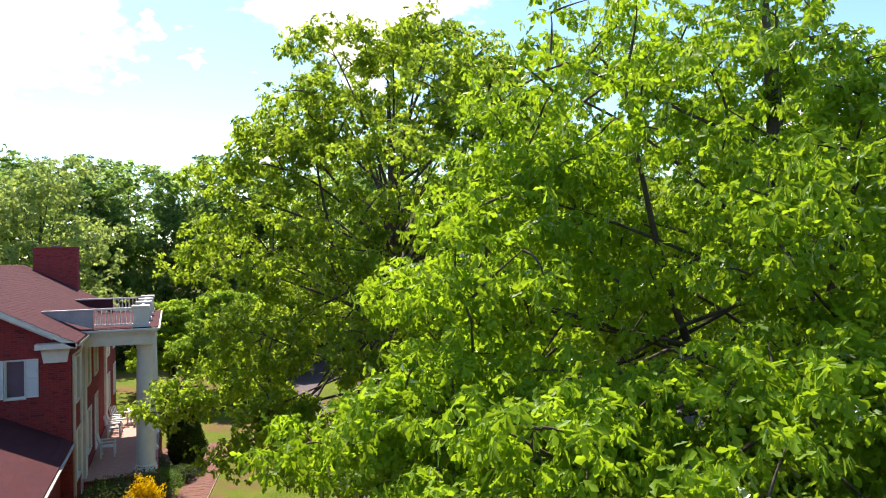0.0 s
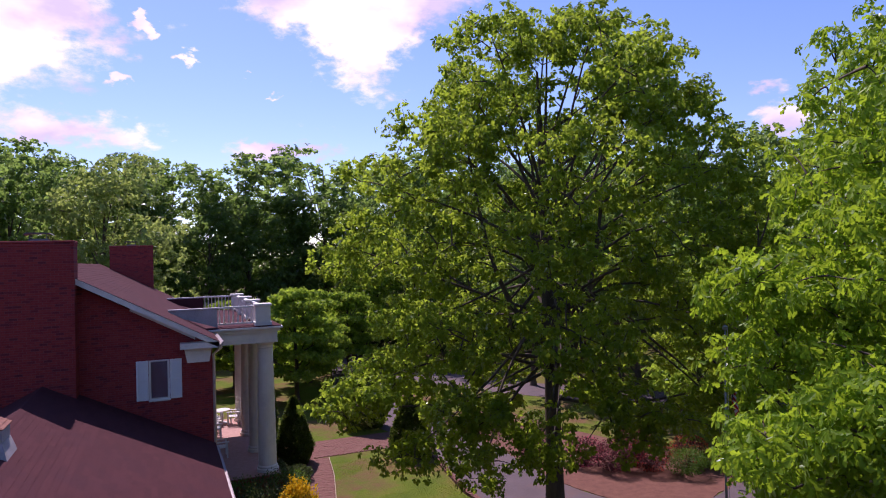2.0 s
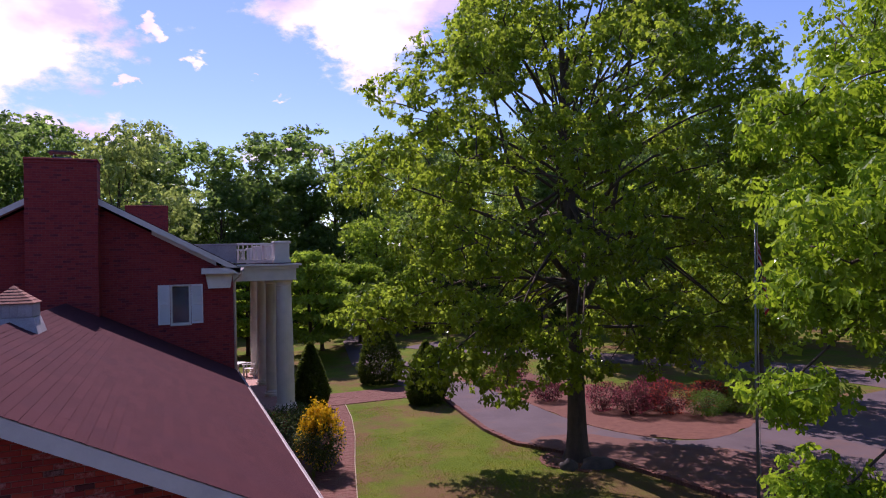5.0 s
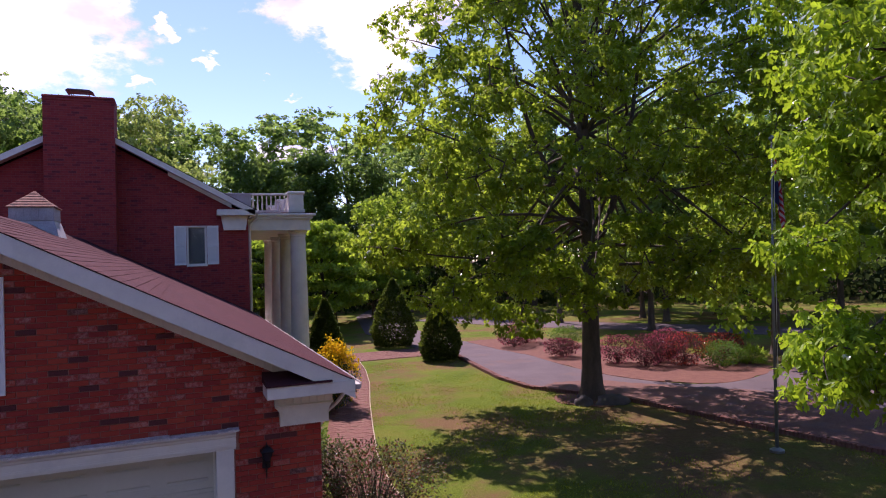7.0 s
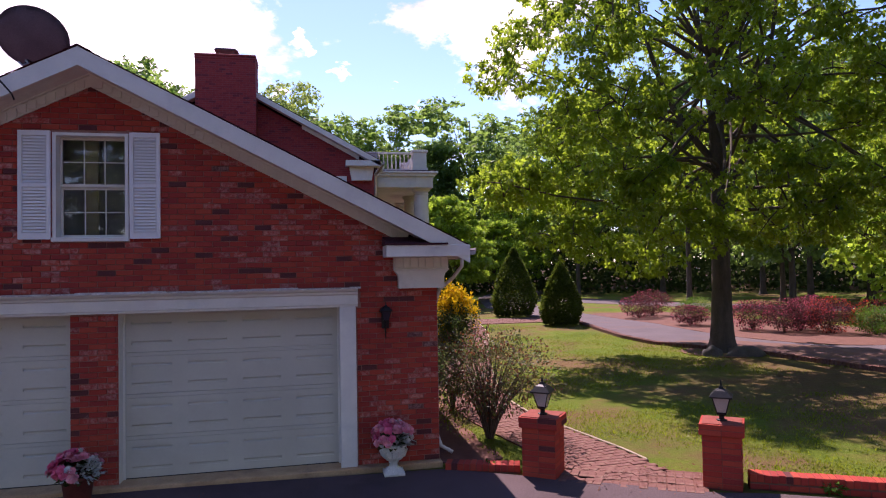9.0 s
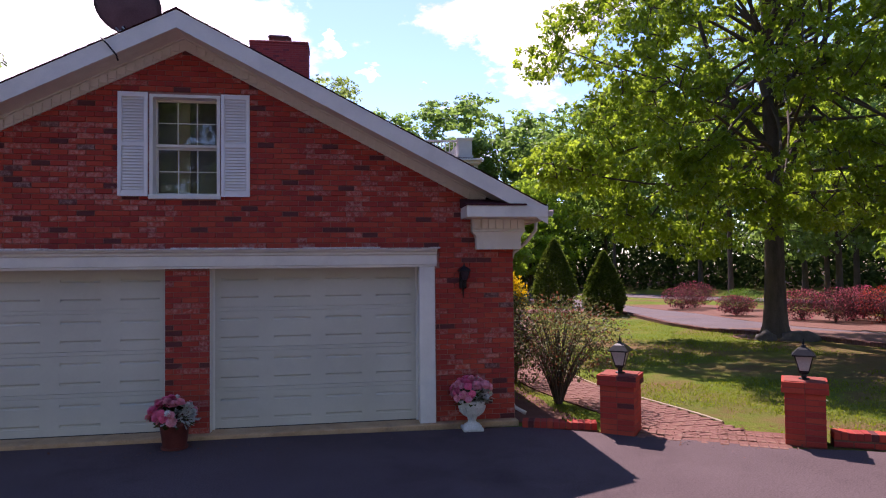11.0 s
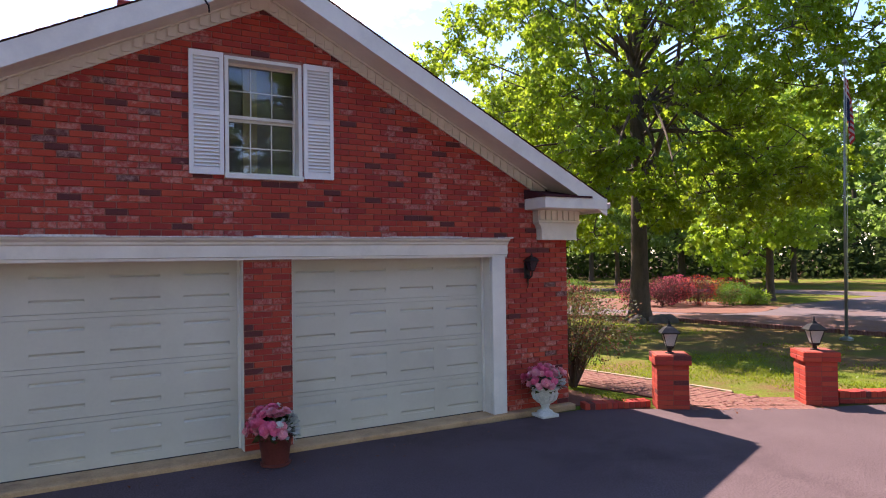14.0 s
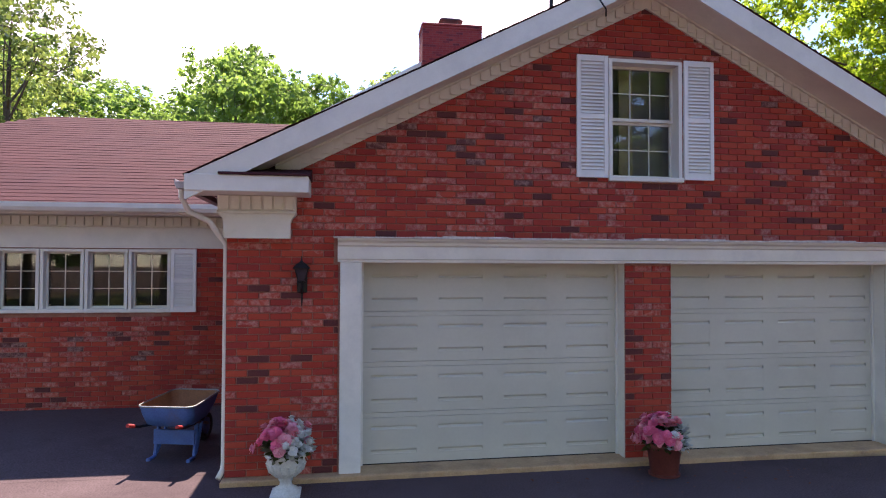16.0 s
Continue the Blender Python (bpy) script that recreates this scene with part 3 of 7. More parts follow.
def grow(rng, lobes, trunk_top, trunk_r, clumps, wander=0.25, limb_share=0.36, low=0.15, thin=1, lean=(0, 0), leaders=()):
    """A trunk, a limb to each lobe of the crown, and a branch to each clump of leaves. Returns the strands and the clumps' places."""
    k = 9
    h = np.linspace(0, 1, k)
    trunk = np.stack([np.cumsum(rng.normal(0, wander * 0.18, k)) * h, np.cumsum(rng.normal(0, wander * 0.18, k)) * h, h * trunk_top], 1)
    trunk[:, :2] += np.outer(h ** 0.8, lean)
    trunk[0, :2] = 0
    flare = trunk_r * np.array([2.0, 1.12, 1.0, 0.93, 0.84, 0.72, 0.56, 0.36, 0.14])
    trunk = np.concatenate([trunk[:1], [trunk[0] * (1 - k) + trunk[1] * k for k in (0.06, 0.2, 0.5)], trunk[1:]])
    flare = np.concatenate([[flare[0]], trunk_r * np.array([1.75, 1.45, 1.26]), flare[1:]])
    strands = [(trunk, flare, None, 12)]
    nodes = [trunk[5:]]
    for z0, tip, share in leaders:
        foot = np.array([np.interp(z0, trunk[:, 2], trunk[:, 0]), np.interp(z0, trunk[:, 2], trunk[:, 1]), z0])
        tip = np.array(tip, float)
        s = np.linspace(0, 1, 9)[:, None]
        mid = foot + (tip - foot) * [0.75, 0.75, 0.22]
        stem = (1 - s) ** 2 * foot + 2 * s * (1 - s) * mid + s ** 2 * tip + np.sin(s * 9) * 0.05
        strands.append((stem, trunk_r * share, trunk_r * 0.1, 9))
        nodes.append(stem[2:])
    spots = []
    stagger = np.random.default_rng(7)
    for lb in lobes:
        c, rad, share = np.array(lb[:3], float), np.array(lb[3:6], float), lb[6] if len(lb) > 6 else 1.0
        out = np.linalg.norm(c[:2])
        z0 = np.clip(c[2] - rng.uniform(0.25, 0.5) * out - 0.5, low * trunk_top * stagger.uniform(0.85, 1.75), rng.uniform(0.55, 0.86) * trunk_top)
        foot = np.array([np.interp(z0, trunk[:, 2], trunk[:, 0]), np.interp(z0, trunk[:, 2], trunk[:, 1]), z0])
        s = np.linspace(0, 1, 7)[:, None]
        mid = (foot + c) / 2 + np.array([0, 0, rng.uniform(-0.05, 0.22) * out]) + rng.normal(0, 0.12 * out + 0.05, 3)
        limb = (1 - s) ** 2 * foot + 2 * s * (1 - s) * mid + s ** 2 * c
        strands.append((limb, trunk_r * limb_share, trunk_r * 0.07, 7))
        nodes.append(limb[2:])
        m = max(3, int(clumps * share))
        p = unit(rng.normal(size=(m, 3))) * (rng.uniform(0.15, 1.0, (m, 1)) ** 0.42)
        spots.append(c + p * rad)
    spots = np.concatenate(spots)
    tree = np.concatenate(nodes)
    order = np.argsort([np.min(np.linalg.norm(tree - p, axis=1)) for p in spots])
    spots = spots[order]
    pool = [tree]
    allnodes = tree
    for i, p in enumerate(spots):
        d = np.linalg.norm(allnodes - p, axis=1) + 0.5 * np.maximum(0, allnodes[:, 2] - p[2])
        a = allnodes[np.argmin(d)]
        s = np.linspace(0, 1, 5)[:, None]
        gap = np.linalg.norm(p - a)
        mid = (a + p) / 2 + np.array([0, 0, 0.10 * gap]) + rng.normal(0, 0.09 * gap, 3)
        b = (1 - s) ** 2 * a + 2 * s * (1 - s) * mid + s ** 2 * p
        if i % thin == 0:
            strands.append((b, min(0.05, 0.012 + 0.018 * gap) * (trunk_r / 0.3) ** 0.5, 0.006, 4))
        if i % thin == 0:
            pool.append(b[2:])
        if i % 12 == 0:
            allnodes = np.concatenate(pool)
    return strands, spots


def rosettes(rng, spots, tips, per, spread, droop, flat=0.6):
    """Leaves in little whorls round twig tips: positions, directions and normals."""
    n = len(spots)
    reach = spread * 1.6 * rng.uniform(0.7, 1.25, (n, 1, 1)) * rng.uniform(0.1, 1, (n, tips, 1)) ** 0.42
    t = spots[:, None, :] + unit(rng.normal(0, 1, (n, tips, 3))) * reach * np.array([1, 1, 0.62])
    out = unit(t - spots[:, None, :] + rng.normal(0, 0.15, t.shape))
    t, out = t.reshape(-1, 3), out.reshape(-1, 3)
    m = len(t)
    axis = unit(out * np.array([1, 1, flat]) + np.array([0, 0, 0.55]) + rng.normal(0, 0.2, out.shape))
    u = unit(np.cross(axis, rng.normal(0, 1, axis.shape)))
    v = np.cross(axis, u)
    a = np.linspace(0, 2 * np.pi, per, endpoint=False)[None, :] + rng.uniform(0, 6.3, (m, 1)) + rng.normal(0, 0.25, (m, per))
    w = np.cos(a)[..., None] * u[:, None, :] + np.sin(a)[..., None] * v[:, None, :] + axis[:, None, :] * rng.normal(0.1, 0.4, (m, per, 1)) + np.array([0, 0, -droop])
    pos = t[:, None, :] + 0.015 * w - axis[:, None, :] * rng.uniform(0, 0.06, (m, per, 1))
    up = axis[:, None, :] + rng.normal(0, 0.25, (m, per, 3))
    return pos.reshape(-1, 3), w.reshape(-1, 3), up.reshape(-1, 3)


def make_tree(label, category, at, lobes, trunk_top, trunk_r, clumps, tips, per, leaf, spread, shape, mat, seed, droop=0.5, group="", limb_share=0.36, low=0.15, name="tree", flat=0.6, thin=1, lean=(0, 0), leaders=()):
    rng = np.random.default_rng(seed)
    root = thing(name, label, category, group, at)
    strands, spots = grow(rng, lobes, trunk_top, trunk_r, clumps, limb_share=limb_share, low=low, thin=thin, lean=lean, leaders=leaders)
    limb_mesh("trunk", strands, MAT_BARK, root)
    pos, way, up = rosettes(rng, spots, tips, per, spread, droop, flat)
    size = leaf * rng.uniform(0.65, 1.2, len(pos))
    leaf_mesh("crown", pos, way, up, size, shape, mat, root)
    return root


# ---------------------------------------------------------------- ground, drives and paths
def ground_sheet():
    rng = np.random.default_rng(3)
    xs = np.concatenate([[-900, -300, -140], np.linspace(-80, 90, 86), [150, 320, 900]])
    ys = np.concatenate([[-900, -300, -120], np.linspace(-60, 120, 91), [180, 340, 900]])
    verts, faces = [], []
    for y in ys:
        for x in xs:
            d = math.hypot(x - 2, y - 16)
            z = -0.012 + max(0.0, d - 30) / 60 * 0.9 * noise.noise(Vector((x * 0.02, y * 0.02, 1.3))) * min(1.0, 80 / max(d, 1))
            verts.append((x, y, z if d > 30 else -0.012))
    nx = len(xs)
    for j in range(len(ys) - 1):
        for i in range(nx - 1):
            faces.append((j * nx + i, j * nx + i + 1, (j + 1) * nx + i + 1, (j + 1) * nx + i))
    tagged(mesh_object("ground", verts, faces, MAT_GROUND, smooth=True), "patchy spring lawn running into woodland leaf litter", "lawn", kind="structure")


def flat_shape(name, pts, z, mat, label, category, drop=0.08):
    bm = bmesh.new()
    if category in ("flower bed", "soil", "leaf litter"):
        # ragged, spilling edges
        line = smooth_line([*pts, pts[0]], 260)[:-1]
        pts = [(x + 0.16 * noise.noise(Vector((x * 1.1, y * 1.1, 3))) + 0.07 * noise.noise(Vector((x * 5, y * 5, 8))), y + 0.16 * noise.noise(Vector((x * 1.1, y * 1.1, 6))) + 0.07 * noise.noise(Vector((x * 5, y * 5, 1)))) for x, y in line]
    prism(bm, pts, "z", z - drop, z)
    bmesh.ops.triangulate(bm, faces=[f for f in bm.faces if len(f.verts) > 4])
    return tagged(part(name, bm, mat), label, category, kind="structure")


def ribbon(line, half):
    """Left and right edges of a strip along a centre line."""
    p = np.array(line, float)
    d = unit(np.gradient(p, axis=0))
    nrm = np.stack([-d[:, 1], d[:, 0]], 1)
    return p + nrm * half, p - nrm * half


def smooth_line(pts, n):
    p = np.array(pts, float)
    t = np.concatenate([[0], np.cumsum(np.linalg.norm(np.diff(p, axis=0), axis=1))])
    q = np.linspace(0, t[-1], n)
    c = np.stack([np.interp(q, t, p[:, i]) for i in range(p.shape[1])], 1)
    for _ in range(3):
        c[1:-1] = 0.25 * c[:-2] + 0.5 * c[1:-1] + 0.25 * c[2:]
    return c


KERB = [(6.9, 29.2), (6.6, 27.0), (6.3, 24.8), (6.0, 22.4), (6.1, 20.4), (6.9, 18.9), (7.75, 17.2), (8.25, 14.8), (8.65, 12.8), (9.15, 10.4), (9.7, 7.6), (10.0, 4.6)]
BED_EDGE = [(9.2, 33.0), (9.3, 29.6), (9.7, 27.2), (9.45, 23.6), (9.65, 20.8), (10.5, 18.7), (11.6, 17.8), (13.6, 18.1), (15.9, 19.3)]
ground_sheet()
# forecourt of asphalt in front of the garage, rising a little towards the side wing
FORE = [(-26, -24), (16, -24), (14, 0.9), (0.45, 7.42), (-0.1, 7.58), (-1.62, 8.45), (-2.9, 9.18), (-11.45, 9.34), (-11.45, 12.5), (-26, 12.5)]
flat_shape("forecourt", FORE, 0.014, MAT_ASPHALT, "dark asphalt forecourt before the garage doors", "driveway")
rise = bmesh.new()
prism(rise, [(9.5, 0.015), (12.45, 0.13), (12.45, -0.05), (9.5, -0.05)], "x", -26, -11.47)
tagged(part("forecourt_rise", rise, MAT_ASPHALT), "asphalt rising gently to the side wing", "driveway", kind="structure")
# the curving drive beyond the lawn, and its loop behind the planted island
near_edge = [tuple(p) for p in smooth_line(KERB, 40)]
far_edge = [(16.6, 2.0), (15.0, 7.0), (14.6, 11.0), (15.6, 13.6), (20, 15.4), (27, 16.6), (27, 20.6), (20, 20.0), (17.0, 19.6)] + [tuple(p) for p in smooth_line(BED_EDGE[::-1], 40)] + [(8.9, 40.0), (12, 52), (18, 62)]
DRIVE = [(11.5, 1.6)] + [tuple(p) for p in near_edge[::-1]] + [(5.9, 33), (5.6, 40), (8.0, 52), (13, 64)] + far_edge[::-1]
flat_shape("drive", DRIVE, 0.004, MAT_DRIVE, "worn grey drive stained with red clay", "driveway")
loop_l, loop_r = ribbon(smooth_line([(12.5, 47), (17, 38), (22.5, 31.5), (26, 26), (27, 20), (26, 13), (24, 8)], 30), 1.9)
flat_shape("drive_loop", [tuple(p) for p in loop_l] + [tuple(p) for p in loop_r[::-1]], 0.002, MAT_DRIVE, "far arm of the grey drive", "driveway")
flat_shape("island_bed", [tuple(p) for p in smooth_line(BED_EDGE, 30)] + [(16.2, 21.4), (15.2, 24.5), (14.0, 28.5), (13.0, 33.5)], 0.008, MAT_MULCH, "mulched planting bed beside the drive", "flower bed")
flat_shape("litter_strip", [(7.5, 18.2), (8.2, 15.2), (8.6, 13.2), (9.05, 10.8), (9.6, 8.0), (12.6, 8.2), (12.9, 10.5), (12.7, 12.6), (12.4, 14.6), (11.9, 16.6), (10.8, 17.7), (9.9, 18.9), (8.9, 20.4), (7.3, 20.8), (6.6, 20.4), (6.95, 19.2)], 0.012, MAT_LITTER,
           "red-brown leaf litter along the kerb", "leaf litter")
flat_shape("oak_bed", [(7.0 + 1.25 * math.cos(a) * (1 + 0.1 * math.sin(3 * a)), 18.0 + 1.1 * math.sin(a)) for a in np.linspace(0, 2 * math.pi, 24)[:-1]], 0.006, MAT_MULCH,
           "bare brown soil round the oak", "soil")
flat_shape("house_bed", [(-2.9, 9.5), (-2.05, 9.3), (-2.2, 12.5), (-1.75, 15.5), (-1.35, 17.8), (-0.5, 21.2), (0.3, 24.2), (0.75, 27.5), (0.4, 28.7), (-2.9, 28.7)], 0.003, MAT_MULCH,
           "mulched border along the house", "flower bed")


def low_kerb():
    """A kerb of bricks on edge between the lawn and the drive."""
    root = thing("brick_kerb", "weathered red brick kerb between lawn and drive", "kerb")
    me = boxed(-0.047, 0.047, -0.10, 0.10, 0.0, 0.13, bevel=0.006)
    first = part("brick", me, MAT_PAVER_ONE, root)
    line = smooth_line(KERB, 400)
    seg = np.linalg.norm(np.diff(line, axis=0), axis=1)
    s = np.concatenate([[0], np.cumsum(seg)])
    rng = random.Random(5)
    n = 0
    d = 0.0
    while d < s[-1]:
        x, y = np.interp(d, s, line[:, 0]), np.interp(d, s, line[:, 1])
        x2, y2 = np.interp(d + 0.05, s, line[:, 0]), np.interp(d + 0.05, s, line[:, 1])
        m = pose(x - 0.02, y, -0.02 - rng.uniform(0, 0.018), rng.uniform(-3, 3), rng.uniform(-2, 2), math.degrees(math.atan2(y2 - y, x2 - x)) + rng.uniform(-4, 4))
        ob = first if n == 0 else new("brick", first.data)
        ob.parent = root
        ob.matrix_local = m
        n += 1
        d += 0.105


low_kerb()


def pavers(name, label, line, half, width_n, limit_y, category="path"):
    """A path of worn bricks, laid in rows across it; the nearest lie as single bricks."""
    root = tagged(new(name), label, category, kind="structure")
    fine = smooth_line(line, 300)
    seg = np.linalg.norm(np.diff(fine, axis=0), axis=1)
    s = np.concatenate([[0], np.cumsum(seg)])
    rng = random.Random(11)
    bed_l, bed_r = ribbon(smooth_line(line, 60), half + 0.05)
    bm = bmesh.new()
    prism(bm, [tuple(p) for p in bed_l] + [tuple(p) for p in bed_r[::-1]], "z", -0.05, 0.010)
    bmesh.ops.triangulate(bm, faces=[f for f in bm.faces if len(f.verts) > 4])
    part("path_bed", bm, MAT_MULCH, root, "sandy soil between the bricks")
    unit_me = boxed(-0.048, 0.048, -0.098, 0.098, -0.03, 0.022, bevel=0.006)
    first = None
    verts, faces = [], []
    cube = [(-1, -1, -1), (1, -1, -1), (1, 1, -1), (-1, 1, -1), (-1, -1, 1), (1, -1, 1), (1, 1, 1), (-1, 1, 1)]
    quads = [(4, 5, 6, 7), (0, 1, 5, 4), (1, 2, 6, 5), (2, 3, 7, 6), (3, 0, 4, 7)]
    d, row, count = 0.06, 0, 0
    while d < s[-1] - 0.05:
        x, y = np.interp(d, s, fine[:, 0]), np.interp(d, s, fine[:, 1])
        x2, y2 = np.interp(d + 0.08, s, fine[:, 0]), np.interp(d + 0.08, s, fine[:, 1])
        a = math.atan2(y2 - y, x2 - x)
        step = 2 * half / width_n
        for i in range(width_n):
            off = -half + (i + 0.5) * step + (step / 2 if row % 2 and name != "brick_apron" else 0)
            if off > half - 0.02:
                off -= 2 * half
            px, py = x - math.sin(a) * off, y + math.cos(a) * off
            m = pose(px, py, rng.uniform(-0.010, 0.0), rng.uniform(-0.8, 0.8), rng.uniform(-0.8, 0.8), math.degrees(a) + rng.uniform(-2.5, 2.5))
            if y < limit_y and count < 300:
                if first is None:
                    first = part("brick", unit_me, MAT_PAVER_ONE, root)
                    ob = first
                else:
                    ob = new("brick", first.data)
                    ob.parent = root
                ob.matrix_local = m
                count += 1
            else:
                o = len(verts)
                verts.extend(tuple(m @ Vector((cx * 0.047, cy * 0.096, 0.02 if cz > 0 else -0.03))) for cx, cy, cz in cube)
                faces.extend(tuple(o + k for k in q) for q in quads)
        d += 0.103
        row += 1
    if first is None:
        unit_me.free()
    if verts:
        tagged(mesh_object("laid_bricks", verts, faces, MAT_PAVER, root), kind="stuff")


WALK = [(-0.78, 8.3), (-0.88, 9.3), (-1.15, 10.4), (-1.45, 11.8), (-1.5, 13.2), (-1.15, 15.5), (-0.6, 17.9), (0.1, 20.8), (0.95, 24.0), (1.55, 26.8), (1.9, 29.2)]
CROSS = [(0.0, 30.6), (2.2, 30.6), (4.6, 30.6), (6.8, 30.6)]


# ---------------------------------------------------------------- the house
house = thing("house", "red brick house with white trim, gabled garage and columned porch", "house")
GX0, GX1, GY, GRIDGE = -11.45, -2.92, 9.30, -7.15     # garage front
RZ, EZ, EX = 5.22, 2.88, 4.60                          # ridge height, eave height, half span with overhang
SLOPE = (RZ - EZ) / EX


def garage_top(x):
    """Underside of the garage roof at x."""
    return RZ - 0.34 - SLOPE * abs(x - GRIDGE)


DOORS = [(-10.17, -7.39), (-6.86, -4.21)]
WIN = (-7.57, -6.73, 3.02, 4.30)
holes = [(a, b, 0.0, 2.12) for a, b in DOORS] + [WIN]
top = {"f": garage_top, "breaks": [GRIDGE]}
wall_front = part("garage_front_wall", wall_with_holes(bmesh.new(), GX0, GX1, 0.0, top, holes, GY + 0.006, GY + 0.26), MAT_MORTAR, house, "mortared brick gable wall")
bm = bmesh.new()
box(bm, GX1 - 0.25, GX1, GY + 0.262, 22.73, 0, 2.6)
part("garage_side_wall", bm, MAT_BRICK_Y, house)
bm = bmesh.new()
box(bm, GX0, GX0 + 0.25, GY + 0.262, 22.73, 0, 2.6)
part("garage_side_wall", bm, MAT_BRICK_Y, house)
# closed inside behind doors and window, its shade painted near-black
part("garage_inside", boxed(GX0 + 0.26, GX1 - 0.26, GY + 0.9, GY + 1.0, 0, 2.5), MAT_INTERIOR_SHADE, house)
part("garage_ceiling", boxed(GX0 + 0.26, GX1 - 0.26, GY + 0.262, 22.6, 2.5, 2.56), MAT_INTERIOR_SHADE, house)
part("garage_floor_sill", boxed(GX0 - 0.02, GX1 + 0.02, GY - 0.13, GY + 0.3, -0.05, 0.066, bevel=0.012), MAT_CONCRETE, house, "stained concrete sill under the doors")


def garage_door(x0, x1):
    y = GY + 0.2
    door = part("garage_door", boxed(x0 - 0.02, x1 + 0.02, y + 0.030, y + 0.06, 0.062, 2.14), MAT_DOOR, house, "white sectional door with raised panels")
    zs = np.linspace(0.072, 2.13, 5)
    for a, b in zip(zs, zs[1:]):
        w = (x1 - x0) / 4
        # pressed grooves above and below each stamped field
        fields = [(x0 + (i + 0.5) * w - 0.235, x0 + (i + 0.5) * w + 0.235, a + 0.10, b - 0.13) for i in range(4)]
        part("section", wall_with_holes(bmesh.new(), x0, x1, a + 0.004, {"f": lambda x: b - 0.051, "breaks": []}, fields, y, y + 0.034), MAT_DOOR, door)
        for c0, c1, d0, d1 in fields:
            prof = [(y + 0.034, d0 - 0.002), (y + 0.014, d0 - 0.002), (y + 0.018, d0 + 0.02), (y + 0.0006, d0 + 0.042), (y + 0.0006, d1 - 0.042), (y + 0.018, d1 - 0.02), (y + 0.014, d1 + 0.002), (y + 0.034, d1 + 0.002)]
            part("panel", prism(bmesh.new(), prof, "x", c0 - 0.004, c1 + 0.004), MAT_DOOR, door)
        part("meeting_rail", boxed(x0, x1, y - 0.001, y + 0.034, b - 0.0475, b - 0.0005), MAT_DOOR, door)
    for a, b in ((x0 - 0.02, x0 + 0.03), (x1 - 0.03, x1 + 0.02)):
        part("door_stop", boxed(a, b, y - 0.03, y + 0.0, 0.062, 2.12), MAT_WHITE, door)
    part("bottom_seal", boxed(x0, x1, y - 0.004, y + 0.02, 0.06, 0.076), MAT_RUBBER, door)


for a, b in DOORS:
    garage_door(a, b)
# lining of the openings, posts and the long moulded head
for x0, x1 in DOORS:
    part("door_lining", boxed(x0 - 0.02, x0 + 0.006, GY + 0.014, GY + 0.25, 0.062, 2.12), MAT_WHITE, house)
    part("door_lining", boxed(x1 - 0.006, x1 + 0.02, GY + 0.014, GY + 0.25, 0.062, 2.12), MAT_WHITE, house)
    part("door_lining", boxed(x0, x1, GY + 0.0, GY + 0.25, 2.112, 2.14), MAT_WHITE, house)
for x0, x1 in ((-10.375, -10.165), (-4.215, -4.005)):
    bm = bmesh.new()
    box(bm, x0, x1, GY - 0.055, GY + 0.012, 0.05, 2.12, bevel=0.006)
    part("door_post", bm, MAT_WHITE, house, "white painted door post")
bm = bmesh.new()
prof = [(GY + 0.0, 2.12), (GY - 0.06, 2.12), (GY - 0.06, 2.145), (GY - 0.075, 2.15), (GY - 0.075, 2.27), (GY - 0.095, 2.285), (GY - 0.10, 2.31), (GY - 0.14, 2.33), (GY - 0.15, 2.352), (GY + 0.0, 2.352)]
prism(bm, prof, "x", -10.40, -3.98)
for z in (2.165, 2.185):
    box(bm, -10.402, -3.978, GY - 0.079, GY - 0.07, z, z + 0.008)
part("door_head", bm, MAT_WHITE, house, "moulded white head across both doors")
rng = random.Random(4)
x = -10.44
while x < -3.94:
    w = rng.uniform(0.25, 0.7)
    h = rng.uniform(0.008, 0.024)
    part("ledge_strip", boxed(x, min(x + w, -3.94), GY - 0.165, GY + 0.0, 2.3535, 2.356 + h), MAT_PEEL, house, "peeling paint on the ledge")
    x += w + 0.002


